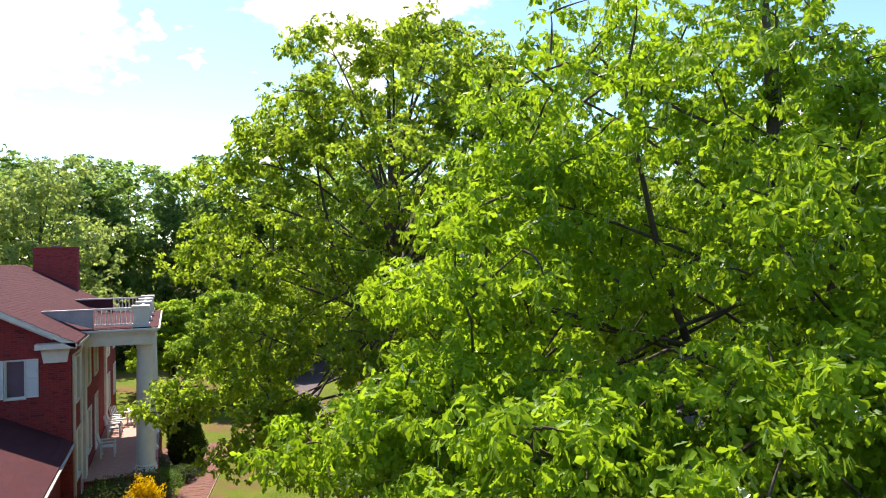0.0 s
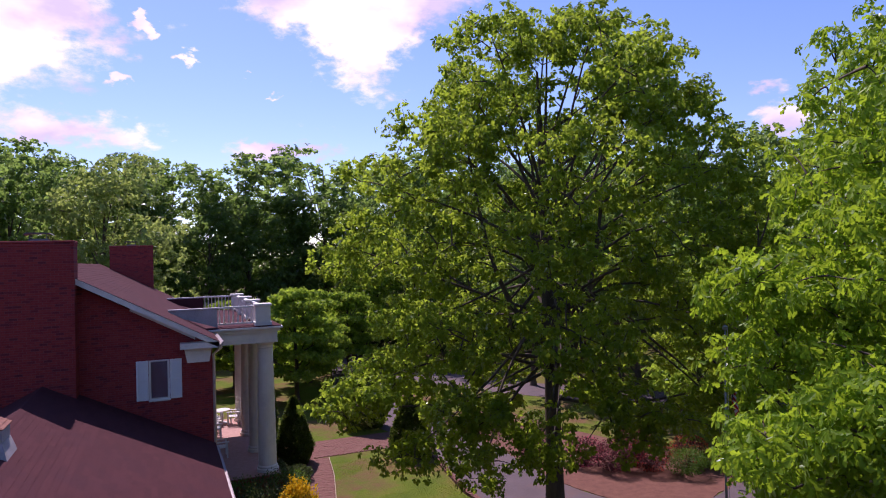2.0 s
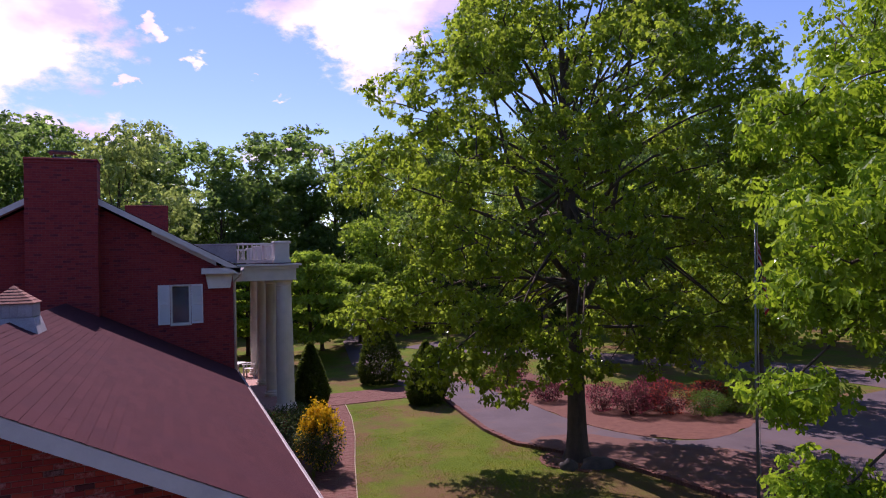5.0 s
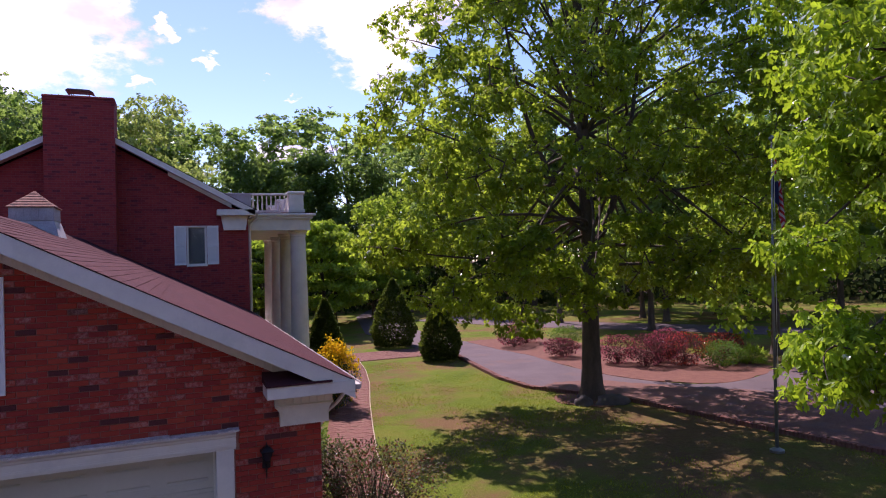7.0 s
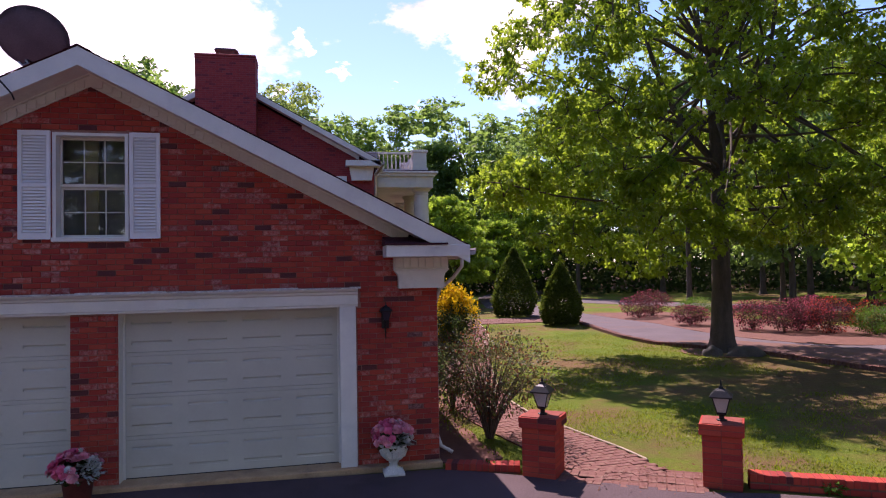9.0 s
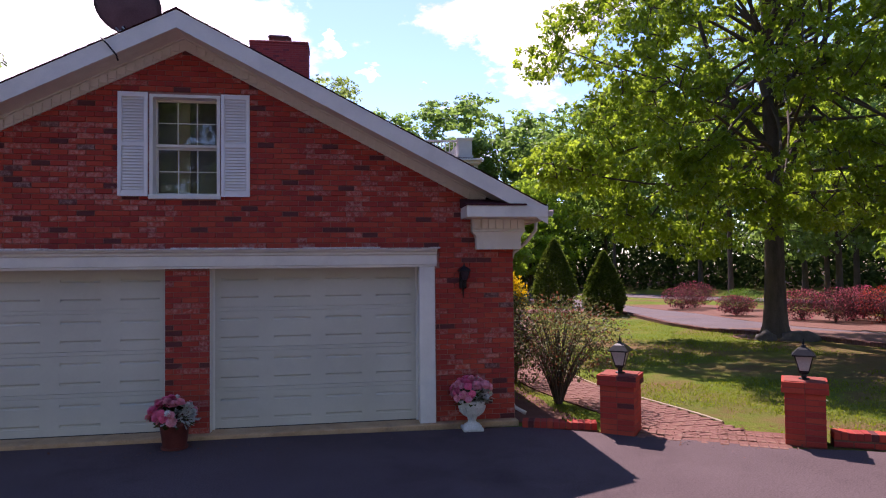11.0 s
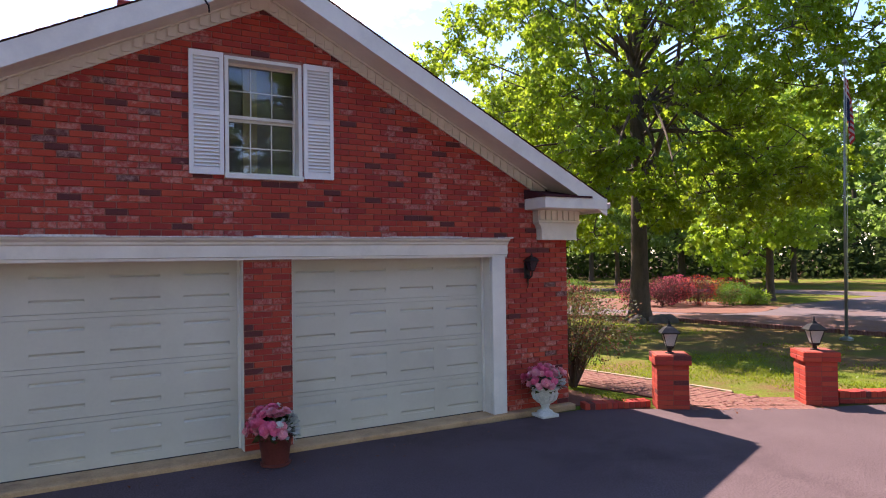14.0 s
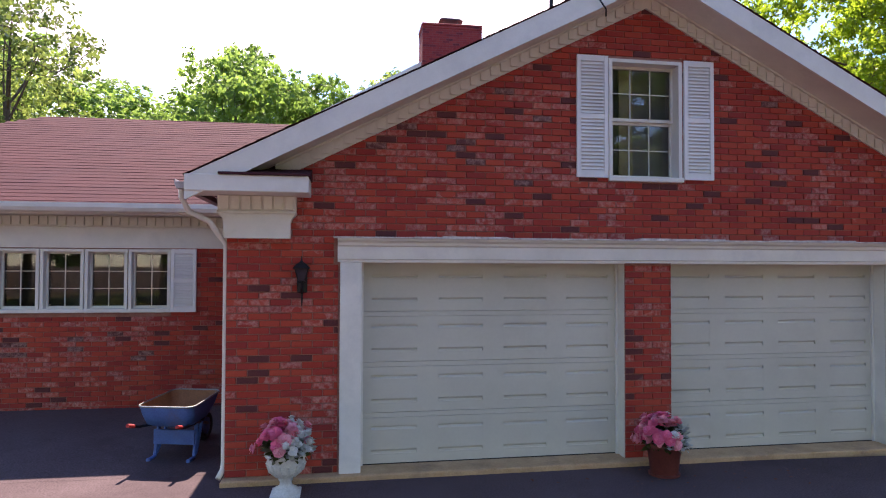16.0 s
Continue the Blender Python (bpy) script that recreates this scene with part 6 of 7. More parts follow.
def satellite_dish():
    root = thing("satellite_dish", "dark grey satellite dish on the garage ridge", "satellite dish", at=(-8.06, 9.75, 4.80))
    part("mast", tube(bmesh.new(), [(0, 0, 0.0), (0, 0, 0.36), (0.03, 0.04, 0.48)], 0.022, 10), MAT_IRON, root)
    bm = bmesh.new()
    seg, rings = 28, 5
    prev = None
    for k in range(rings + 1):
        r = 0.42 * k / rings
        cur = [bm.verts.new((r * math.cos(2 * math.pi * i / seg), 0.92 * r * math.sin(2 * math.pi * i / seg), 0.55 * r * r)) for i in range(seg)] if k else [bm.verts.new((0, 0, 0))]
        if k == 1:
            for i in range(seg):
                bm.faces.new((prev[0], cur[i], cur[(i + 1) % seg]))
        elif k > 1:
            for i in range(seg):
                bm.faces.new((prev[i], cur[i], cur[(i + 1) % seg], prev[(i + 1) % seg]))
        prev = cur
    bmesh.ops.solidify(bm, geom=bm.faces[:], thickness=0.012)
    d = part("reflector", bm, MAT_DISH, root, smooth=True)
    d.matrix_local = pose(0.05, 0.12, 0.80, -62, 18, 20)
    part("feed_arm", tube(bmesh.new(), [(0.03, 0.05, 0.50), (0.10, 0.35, 0.48), (0.12, 0.52, 0.66)], 0.014, 8), MAT_IRON, root)
    part("feed_horn", tube(bmesh.new(), [(0.12, 0.52, 0.66), (0.11, 0.46, 0.72)], 0.035, 10, 0.05), MAT_IRON, root)
    part("bracket", tube(bmesh.new(), [(-0.05, -0.01, 0.46), (0.0, -0.03, 0.41), (0.06, 0.0, 0.44), (0.02, 0.02, 0.49)], 0.012, 8), MAT_POLE, root)
    cable = thing("dish_cable", "black cable hanging over the white rake board", "cable")
    part("cable", tube(bmesh.new(), [(-8.06, 9.6, 4.93), (-8.0, 8.90, 4.85), (-7.95, 8.80, 4.80), (-7.88, 8.79, 4.72), (-7.80, 8.80, 4.62), (-7.79, 8.83, 4.56)], 0.010, 6), MAT_IRON, cable)


satellite_dish()


def cupola():
    """A boarded drum over a flared skirt of flashing, under a hipped cap of lapped shingle courses."""
    y, s = 15.4, 0.36
    root = thing("cupola", "grey-white boarded cupola with a rusty shingled cap on the garage ridge", "cupola", at=(GRIDGE, y, 0))
    bm = bmesh.new()
    rings = []
    for h, z in ((s + 0.14, 4.86), (s + 0.07, 5.12), (s + 0.015, 5.30)):
        rings.append([bm.verts.new((sx * h, sy * h, z)) for sx, sy in ((-1, -1), (1, -1), (1, 1), (-1, 1))])
    for lo, hi in zip(rings, rings[1:]):
        for i in range(4):
            bm.faces.new((lo[i], lo[(i + 1) % 4], hi[(i + 1) % 4], hi[i]))
    bm.faces.new(rings[0][::-1])
    bm.faces.new(rings[-1])
    part("base", bm, MAT_KNEE, root, "flared grey flashing skirt")
    part("drum", boxed(-s, s, -s, s, 5.302, 5.56), MAT_KNEE, root)
    n = 6
    for i in range(n):
        a, b = -s + 2 * s * i / n + 0.004, -s + 2 * s * (i + 1) / n - 0.004
        part("board", boxed(a, b, -s - 0.012, -s - 0.001, 5.315, 5.555, bevel=0.003), MAT_KNEE, root)
        part("board", boxed(s + 0.001, s + 0.012, a, b, 5.315, 5.555, bevel=0.003), MAT_KNEE, root)
    courses, e, top = 6, s + 0.03, 5.88
    for k in range(courses):
        h0, h1 = e * (1 - k / courses) + 0.012, e * (1 - (k + 1.15) / courses)
        z0, z1 = 5.56 + (top - 5.56) * k / courses, 5.56 + (top - 5.56) * (k + 1.15) / courses
        h1 = max(h1, 0.01)
        bm = bmesh.new()
        low = [bm.verts.new((sx * h0, sy * h0, z0)) for sx, sy in ((-1, -1), (1, -1), (1, 1), (-1, 1))]
        lip = [bm.verts.new((sx * h0, sy * h0, z0 + 0.014)) for sx, sy in ((-1, -1), (1, -1), (1, 1), (-1, 1))]
        high = [bm.verts.new((sx * h1, sy * h1, z1 + 0.008)) for sx, sy in ((-1, -1), (1, -1), (1, 1), (-1, 1))]
        bm.faces.new(low[::-1])
        bm.faces.new(high)
        for lo, hi in ((low, lip), (lip, high)):
            for i in range(4):
                bm.faces.new((lo[i], lo[(i + 1) % 4], hi[(i + 1) % 4], hi[i]))
        part("cap_course", bm, MAT_COPPER, root, "rusty shingle course of the hipped cap")


cupola()


def flag_material(name, rgb):
    return surface(name, tuple(c * 0.85 for c in rgb), rgb, 4, 0.85, 60, 0.1)


MAT_FLAG_RED, MAT_FLAG_WHITE, MAT_FLAG_BLUE = flag_material("flag_red", (0.62, 0.04, 0.05)), flag_material("flag_white", (0.62, 0.56, 0.58)), flag_material("flag_blue", (0.02, 0.03, 0.11))


def flagpole():
    root = thing("flagpole", "tall galvanised flagpole with a limp striped flag on the lawn", "flagpole", at=(7.3, 11.62, 0))
    part("pole", tube(bmesh.new(), [(0, 0, -0.05), (0.05, 0, 3.5), (0.17, 0, 6.75)], 0.038, 14, 0.018), MAT_POLE, root, smooth=True)
    part("collar", lathe(bmesh.new(), [(0.15, 0.0), (0.15, 0.05), (0.09, 0.08), (0.05, 0.10)], 20), MAT_POLE, root)
    part("truck", lathe(bmesh.new(), [(0.03, 0.0), (0.06, 0.03), (0.06, 0.08), (0.02, 0.12)], 14, (0.17, 0, 6.74)), MAT_POLE, root)
    part("halyard", tube(bmesh.new(), [(0.215, -0.02, 6.75), (0.12, -0.03, 4.0), (0.07, -0.02, 1.2)], 0.006, 5), MAT_WHITE, root)
    flag = thing("flag", "limp red, white and blue striped flag hanging in folds", "flag", at=(7.3, 11.62, 0))
    # the cloth hangs from its hoist in deep folds: thirteen stripes, a blue corner
    def cloth(u, v):
        fold = 0.07 * math.sin(13 * u + 1.6 * v) * (0.3 + u)
        return (0.19 + 0.30 * u ** 0.8 * (0.35 + 0.65 * v) + 0.02 * math.sin(5 * v) * (1 - v), fold, 6.6 - 1.15 * v * (1 - 0.1 * u) - 0.85 * u)
    for i in range(13):
        mat = MAT_FLAG_RED if i % 2 == 0 else MAT_FLAG_WHITE
        n = 18
        verts, faces = [], []
        u0 = 0.4 if i > 5 else 0.0
        for j in range(n + 1):
            u = u0 + (1 - u0) * j / n
            verts += [cloth(u, i / 13), cloth(u, (i + 1) / 13)]
        faces = [(2 * j, 2 * j + 1, 2 * j + 3, 2 * j + 2) for j in range(n)]
        mesh_object("stripe", verts, faces, mat, flag)
    n, m = 10, 6
    verts = [cloth(0.4 * j / n, 6 / 13 + 7 / 13 * k / m) for k in range(m + 1) for j in range(n + 1)]
    faces = [(k * (n + 1) + j, k * (n + 1) + j + 1, (k + 1) * (n + 1) + j + 1, (k + 1) * (n + 1) + j) for k in range(m) for j in range(n)]
    mesh_object("canton", verts, faces, MAT_FLAG_BLUE, flag)


flagpole()


def boulder(label, at, size, seed):
    rng = np.random.default_rng(seed)
    bm = bmesh.new()
    bmesh.ops.create_icosphere(bm, subdivisions=3, radius=1.0)
    for v in bm.verts:
        n = noise.noise(v.co * 1.3 + Vector((seed, 0, 0))) * 0.35 + noise.noise(v.co * 3.1) * 0.12
        v.co = Vector((v.co.x * size[0], v.co.y * size[1], max(-0.2, v.co.z) * size[2])) * (1 + n)
    ob = part("boulder", bm, MAT_ROCK, smooth=True)
    ob.location = at
    tagged(ob, label, "rock", "boulders at the oak")


boulder("grey fieldstone at the foot of the oak", (6.25, 17.45, 0.0), (0.28, 0.24, 0.26), 1)
boulder("broad grey fieldstone at the foot of the oak", (7.1, 17.25, 0.0), (0.52, 0.36, 0.30), 2)


def porch_chair(at, rz):
    root = thing("porch_chair", "white slatted armchair on the porch", "chair", "porch chairs", at, rz)
    for i in range(6):
        part("seat_slat", boxed(-0.26 + i * 0.09, -0.18 + i * 0.09, -0.26, 0.26, 0.40, 0.42), MAT_CHAIR, root)
    for i in range(5):
        y = -0.22 + i * 0.11
        part("back_slat", tube(bmesh.new(), [(-0.26, y, 0.42), (-0.42, y * 1.1, 0.98)], 0.028, 6), MAT_CHAIR, root)
    for sx, sy in ((-0.24, -0.27), (0.24, -0.27), (-0.24, 0.27), (0.24, 0.27)):
        part("leg", boxed(sx - 0.03, sx + 0.03, sy - 0.03, sy + 0.03, 0.0, 0.62), MAT_CHAIR, root)
    for sy in (-0.29, 0.29):
        part("armrest", boxed(-0.32, 0.32, sy - 0.06, sy + 0.06, 0.621, 0.65, bevel=0.006), MAT_CHAIR, root)
    return root


for y, rz in ((28.6, 0), (31.9, 0), (32.9, 0), (33.9, -30), (34.0, 160)):
    porch_chair((-2.0 if rz == 0 else (-1.9 if rz < 0 else -0.95), y, 0.801), rz)
table = thing("side_table", "small round white porch table", "table", at=(-1.45, 34.6, 0.801))
part("tabletop", lathe(bmesh.new(), [(0.34, 0.60), (0.36, 0.615), (0.36, 0.63), (0.34, 0.64)], 20), MAT_CHAIR, table)
part("pedestal", lathe(bmesh.new(), [(0.2, 0.0), (0.2, 0.02), (0.04, 0.06), (0.035, 0.58), (0.1, 0.60)], 14), MAT_CHAIR, table)


# ---------------------------------------------------------------- shrubs
def shrub(name, label, category, at, rx, ry, h, n, leaf, mats, seed, stems=9, group="", shell=0.5, lift=0.08, shape=OVAL, cone=False, droop=0.0):
    """Stems from the ground and leaves in a lumpy shell; mats are (part name, material, share, only on the outside)."""
    rng = np.random.default_rng(seed)
    root = thing(name, label, category, group, at)
    strands = []
    for i in range(stems):
        a, e = rng.uniform(0, 2 * np.pi), rng.uniform(0.15, 0.8)
        tip = np.array([rx * e * np.cos(a), ry * e * np.sin(a), h * rng.uniform(0.65, 0.95) * (1 - 0.3 * e)])
        s = np.linspace(0, 1, 5)[:, None]
        mid = tip * [0.25, 0.25, 0.55] + rng.normal(0, 0.04, 3)
        strands.append(((1 - s) ** 2 * tip * [0.06, 0.06, 0] + 2 * s * (1 - s) * mid + s ** 2 * tip, 0.007 + 0.005 * h, 0.003, 5))
    if name == "straggly_shrub":
        for strand in strands:
            limb_mesh("stem", [strand], MAT_BARK, root)
    else:
        tagged(limb_mesh("stem_cluster", strands, MAT_BARK, root), kind="stuff")
    lumps = unit(rng.normal(size=(14, 3)))
    for pname, mat, share, outer in mats:
        m = int(n * share)
        d = unit(rng.normal(size=(m, 3)))
        bulge = 1 + 0.22 * np.max(np.maximum(0, d @ lumps.T) ** 6, axis=1) - 0.1
        r = (rng.uniform(0.9, 1.02, m) if outer else rng.uniform(shell, 1.0, m)) * bulge
        if cone:
            z = rng.uniform(0, 1, m) ** 1.3
            prof = np.minimum(1.0, 0.66 + 1.5 * z) * (1 - z ** 1.4) ** 0.86
            a = rng.uniform(0, 2 * np.pi, m)
            k = rng.uniform(0.80, 1.0, m) * (1 + 0.05 * np.sin(5 * a + 9 * z) + 0.04 * np.sin(11 * a - 14 * z))
            p = np.stack([rx * prof * k * np.cos(a), ry * prof * k * np.sin(a), lift + (h - lift) * z], 1)
            d = unit(np.stack([np.cos(a), np.sin(a), np.full(m, 0.9)], 1))
        else:
            p = d * r[:, None] * np.array([rx, ry, (h - lift) / 2]) + np.array([0, 0, lift + (h - lift) / 2])
        way = d + rng.normal(0, 0.55, (m, 3)) + np.array([0, 0, -droop])
        tagged(leaf_mesh(pname, p, way, rng.normal(0, 0.5, (m, 3)) + [0, 0, 1], leaf * rng.uniform(0.6, 1.25, m) * (0.7 if outer else 1.0), shape, mat, root), kind="stuff")
    return root


ARB = [("foliage", MAT_ARBOR, 1.0, False)]
for i, (x, y, r, h) in enumerate(((1.0, 29.0, 0.85, 2.8), (5.35, 33.3, 1.3, 3.4), (5.75, 27.75, 1.0, 2.65))):
    shrub("arborvitae", ("cone-shaped dark green arborvitae by the porch path" if i == 0 else "full dark green arborvitae between lawn and drive"), "shrub", (x, y, 0), r, r, h, 15000, 0.12, ARB, 40 + i, 3,
          "arborvitae", lift=0.06, shape=KITE, cone=True)
shrub("tall_cypress", "slim dark evergreen column beside the porch", "shrub", (0.55, 33.0, 0), 0.42, 0.42, 3.6, 3500, 0.13, ARB, 47, 3, lift=0.1, shape=KITE, cone=True)
golden = shrub("golden_shrub", "golden yellow euonymus above dark green leaves by the brick path", "shrub", (-0.42, 20.4, 0), 0.72, 0.72, 1.65, 4200, 0.085,
      [("green_foliage", MAT_PINE, 0.75, False), ("golden_foliage", MAT_YELLOW, 0.12, True)], 51, 12, lift=0.15, shell=0.35)
rng0 = np.random.default_rng(8)
turn, far = rng0.uniform(0, 6.3, 46), rng0.uniform(0.1, 0.72, 46)
tips = np.stack([far * np.cos(turn), far * np.sin(turn), 1.95 - 1.0 * far + rng0.uniform(-0.25, 0.1, 46)], 1)
spr = np.repeat(tips, 44, axis=0) + rng0.normal(0, 1, (46 * 44, 3)) * [0.06, 0.06, 0.12]
tagged(leaf_mesh("golden_top", spr, rng0.normal(0, 0.6, spr.shape) + [0, 0, 0.8], rng0.normal(0, 0.5, spr.shape) + [0, 0, 1], rng0.uniform(0.07, 0.12, len(spr)), OVAL, MAT_YELLOW, golden), kind="stuff")
shrub("straggly_shrub", "straggly russet and grey-green shrub at the garage corner", "shrub", (-1.95, 10.55, 0), 1.1, 0.95, 1.75, 7600, 0.05,
      [("green_foliage", MAT_SCRUB, 0.62, False), ("russet_foliage", MAT_RUSSET, 0.28, False)], 61, 72, shell=0.35, lift=0.3)
shrub("straggly_shrub", "low grey-green shrub under the garage eave", "shrub", (-2.1, 12.6, 0), 0.6, 0.9, 1.2, 2200, 0.062,
      [("green_foliage", MAT_SCRUB, 0.8, False)], 62, 20, shell=0.4, lift=0.2)
for i, (x, y, rx, ry, h) in enumerate(((-1.75, 24.2, 0.75, 1.2, 1.15), (-0.75, 23.6, 0.9, 1.0, 1.5), (-0.1, 27.0, 0.5, 1.0, 0.8), (0.0, 24.9, 0.8, 0.8, 1.0), (-1.5, 21.6, 1.0, 1.5, 1.8), (0.75, 26.7, 0.55, 0.6, 0.55), (-2.0, 16.5, 0.5, 1.3, 0.7))):
    shrub("foundation_shrub", "dark clipped evergreen in the border by the house", "shrub", (x, y, 0), rx, ry, h, 2600, 0.07, [("foliage", MAT_PINE if i % 3 else MAT_BOX, 1.0, False)], 70 + i, 8, "border shrubs", lift=0.04)
AZ = [(10.3, 29.6, 0.95, 0.85, 1.05, "plum"), (11.5, 30.6, 1.0, 0.9, 1.25, "plum"), (10.5, 25.6, 0.75, 0.7, 0.85, "plum"), (12.6, 28.6, 0.9, 0.8, 1.0, "green"),
      (11.5, 23.0, 0.75, 0.7, 1.15, "pink"), (12.0, 21.9, 0.8, 0.75, 1.2, "plum"), (12.9, 22.2, 0.8, 0.8, 1.15, "pink"), (13.35, 21.3, 0.8, 0.75, 1.25, "red"), (13.9, 22.9, 0.9, 0.8, 1.2, "pink"),
      (14.25, 20.3, 0.85, 0.75, 1.0, "green"), (15.2, 21.2, 0.75, 0.7, 1.15, "red"), (15.9, 20.5, 0.5, 0.5, 0.55, "grass")]
for i, (x, y, rx, ry, h, kind) in enumerate(AZ):
    if kind == "green":
        shrub("boxwood", "bright green rounded boxwood among the azaleas", "shrub", (x, y, 0), rx, ry, h, 3600, 0.06, [("foliage", MAT_BOX, 1.0, False)], 90 + i, 8, lift=0.05)
    elif kind == "grass":
        shrub("tuft", "pale green grassy tuft by the drive", "shrub", (x, y, 0), rx, ry, h, 700, 0.3, [("blade_tuft", MAT_DOGWOOD, 1.0, False)], 90 + i, 4, lift=0.02, shape=[(0, 0), (0.05, 0.5), (0, 1.0), (-0.05, 0.5)])
    else:
        bloom = {"pink": MAT_PINK, "red": MAT_RED, "plum": MAT_PINK}[kind]
        label = {"pink": "pink flowering azalea in the drive bed", "red": "red flowering azalea in the drive bed", "plum": "purple-leaved shrub flecked with pink in the drive bed"}[kind]
        shrub("azalea", label, "shrub", (x, y, 0), rx, ry, h, 3000, 0.07,
              [("foliage", MAT_PLUM, 0.8, False), ("bloom_mass", bloom, 0.14 if kind == "plum" else 0.36, True)], 90 + i, 9, "azaleas", lift=0.06)

# ---------------------------------------------------------------- the two great oaks and the trees round the lawn
oak = (7.02, 18.15, 0)


def crown(rings, drift, squash, seed):
    """Rings of lobes: height, distance from the trunk, how many, their half width and half height, how full; drift leans the top sideways."""
    rng = random.Random(seed)
    out = []
    for z, dist, count, wide, tall, full in rings:
        first = rng.uniform(0, 6.3)
        for i in range(count):
            a = first + 2 * math.pi * (i + rng.uniform(-0.28, 0.28)) / count
            d = dist * rng.uniform(0.82, 1.12)
            w = wide * rng.uniform(0.85, 1.15)
            out.append((d * math.cos(a) + drift * z, d * math.sin(a) * squash, z + rng.uniform(-0.45, 0.45), w, w, tall * rng.uniform(0.85, 1.15), full))
    return out


OAK_RINGS = [(3.3, 3.4, 6, 1.1, 0.55, 0.35), (4.7, 4.6, 8, 1.4, 0.8, 0.75), (6.5, 4.9, 9, 1.5, 1.0, 0.95), (8.5, 5.1, 9, 1.5, 1.1, 1.0), (10.5, 4.9, 9, 1.5, 1.1, 0.9), (12.5, 4.3, 8, 1.4, 1.0, 0.8),
             (14.2, 2.9, 6, 1.4, 0.9, 0.8), (15.2, 0.9, 3, 1.5, 0.8, 0.7), (6.6, 2.0, 4, 1.5, 1.0, 0.35), (9.6, 2.0, 4, 1.6, 1.2, 0.4), (12.4, 1.4, 3, 1.5, 1.1, 0.5)]
OAK_LOBES = crown([(z * 1.02, d * 1.06, *rest) for z, d, *rest in OAK_RINGS], 0.03, 0.92, 5) + [(-6.4, -0.6, 4.7, 1.1, 1.2, 0.75, 0.8), (-5.2, -1.2, 3.4, 0.9, 0.9, 0.6, 0.45), (-3.1, -1.4, 2.8, 1.1, 0.9, 0.5, 0.4),
    (-2.3, -3.7, 4.0, 1.2, 1.1, 0.5, 0.25), (-3.6, -2.7, 4.1, 1.1, 1.1, 0.6, 0.5), (1.2, -4.4, 4.3, 1.2, 1.1, 0.5, 0.35), (3.2, -3.6, 4.2, 1.3, 1.1, 0.5, 0.45), (4.6, -2.2, 3.9, 1.2, 1.1, 0.6, 0.5),
    (4.5, -0.3, 13.2, 1.3, 1.3, 0.9, 0.8), (3.5, 0.5, 14.7, 1.2, 1.2, 0.8, 0.7), (-3.3, -0.8, 12.2, 1.4, 1.4, 1.0, 0.8), (1.5, -2.5, 13.0, 1.4, 1.4, 1.0, 0.7)]
make_tree("large spreading oak in fresh leaf on the lawn", "tree", oak, OAK_LOBES, 14.2, 0.245, 28, 15, 8, 0.135, 0.31, KITE, MAT_OAK, 17, 0.6, limb_share=0.24, low=0.34, name="oak_tree",
          leaders=((4.3, (2.1, -0.5, 13.4), 0.55), (5.4, (-2.6, 0.4, 12.6), 0.45), (6.3, (0.6, 1.9, 13.0), 0.4)))
near = (8.95, 4.6)
NEAR_TOP = [(4.4, 5.4, 8.0, 1.8, 1.5, 1.3, 1.0), (6.7, 7.9, 9.4, 1.6, 1.5, 1.4), (4.9, 6.0, 9.3, 1.2, 1.1, 1.0, 0.7), (7.8, 7.4, 11.4, 1.7, 1.7, 1.5), (5.6, 5.8, 10.6, 1.8, 1.6, 1.3, 0.6), (9.4, 6.0, 11.0, 2.0, 1.8, 1.4, 1.0), (7.6, 4.4, 10.6, 1.5, 1.3, 1.2, 0.7), (9.0, 6.5, 9.0, 1.5, 1.4, 1.2, 0.8), (8.6, 5.2, 13.4, 2.3, 2.2, 1.7), (10.8, 5.4, 9.4, 2.3, 2.2, 1.9, 0.8), (8.4, 2.4, 9.6, 2.0, 1.7, 1.6, 0.6), (7.4, 6.6, 8.2, 1.6, 1.6, 1.3),
            (6.5, 2.9, 8.7, 1.2, 1.1, 0.9, 0.7), (7.2, 3.3, 7.5, 1.2, 1.1, 0.9, 0.7), (7.6, 3.4, 9.7, 1.1, 1.0, 0.8, 0.45)]
NEAR_SKIRT = [(5.15, 7.2, 7.5, 1.1, 1.2, 1.0), (6.5, 3.3, 6.4, 1.2, 0.9, 0.8, 0.8), (2.85, 7.0, 4.45, 0.5, 0.5, 0.25, 0.22), (2.85, 6.5, 3.1, 0.8, 0.7, 0.65, 0.6), (3.7, 6.2, 5.9, 0.7, 0.8, 0.6, 0.5), (4.6, 5.0, 5.7, 1.6, 1.4, 1.1), (5.2, 2.6, 6.7, 1.5, 1.3, 1.2), (6.0, 7.2, 5.6, 1.5, 1.5, 1.1, 0.8),
              (2.2, 5.5, 6.4, 0.8, 0.8, 0.5, 0.5), (2.9, 4.9, 6.9, 0.9, 0.9, 0.6, 0.6), (3.4, 4.0, 6.2, 0.9, 0.8, 0.5, 0.5),
              (3.9, 7.3, 8.0, 0.8, 0.8, 0.6, 0.45), (4.0, 7.4, 6.8, 0.7, 0.7, 0.5, 0.35), (3.5, 7.2, 5.6, 0.5, 0.5, 0.4, 0.25),
              (4.3, 3.6, 6.9, 0.9, 0.8, 0.6, 0.7), (5.6, 1.9, 7.2, 1.0, 0.9, 0.6, 0.8), (6.4, 2.4, 6.4, 1.1, 0.9, 0.6, 0.8)]
NEAR_SPRAYS = [(3.0, 2.9, 7.0, 0.8, 0.7, 0.45, 0.45), (4.0, 2.4, 6.5, 0.9, 0.8, 0.5, 0.4), (2.3, 3.5, 6.2, 0.7, 0.6, 0.4, 0.35)]
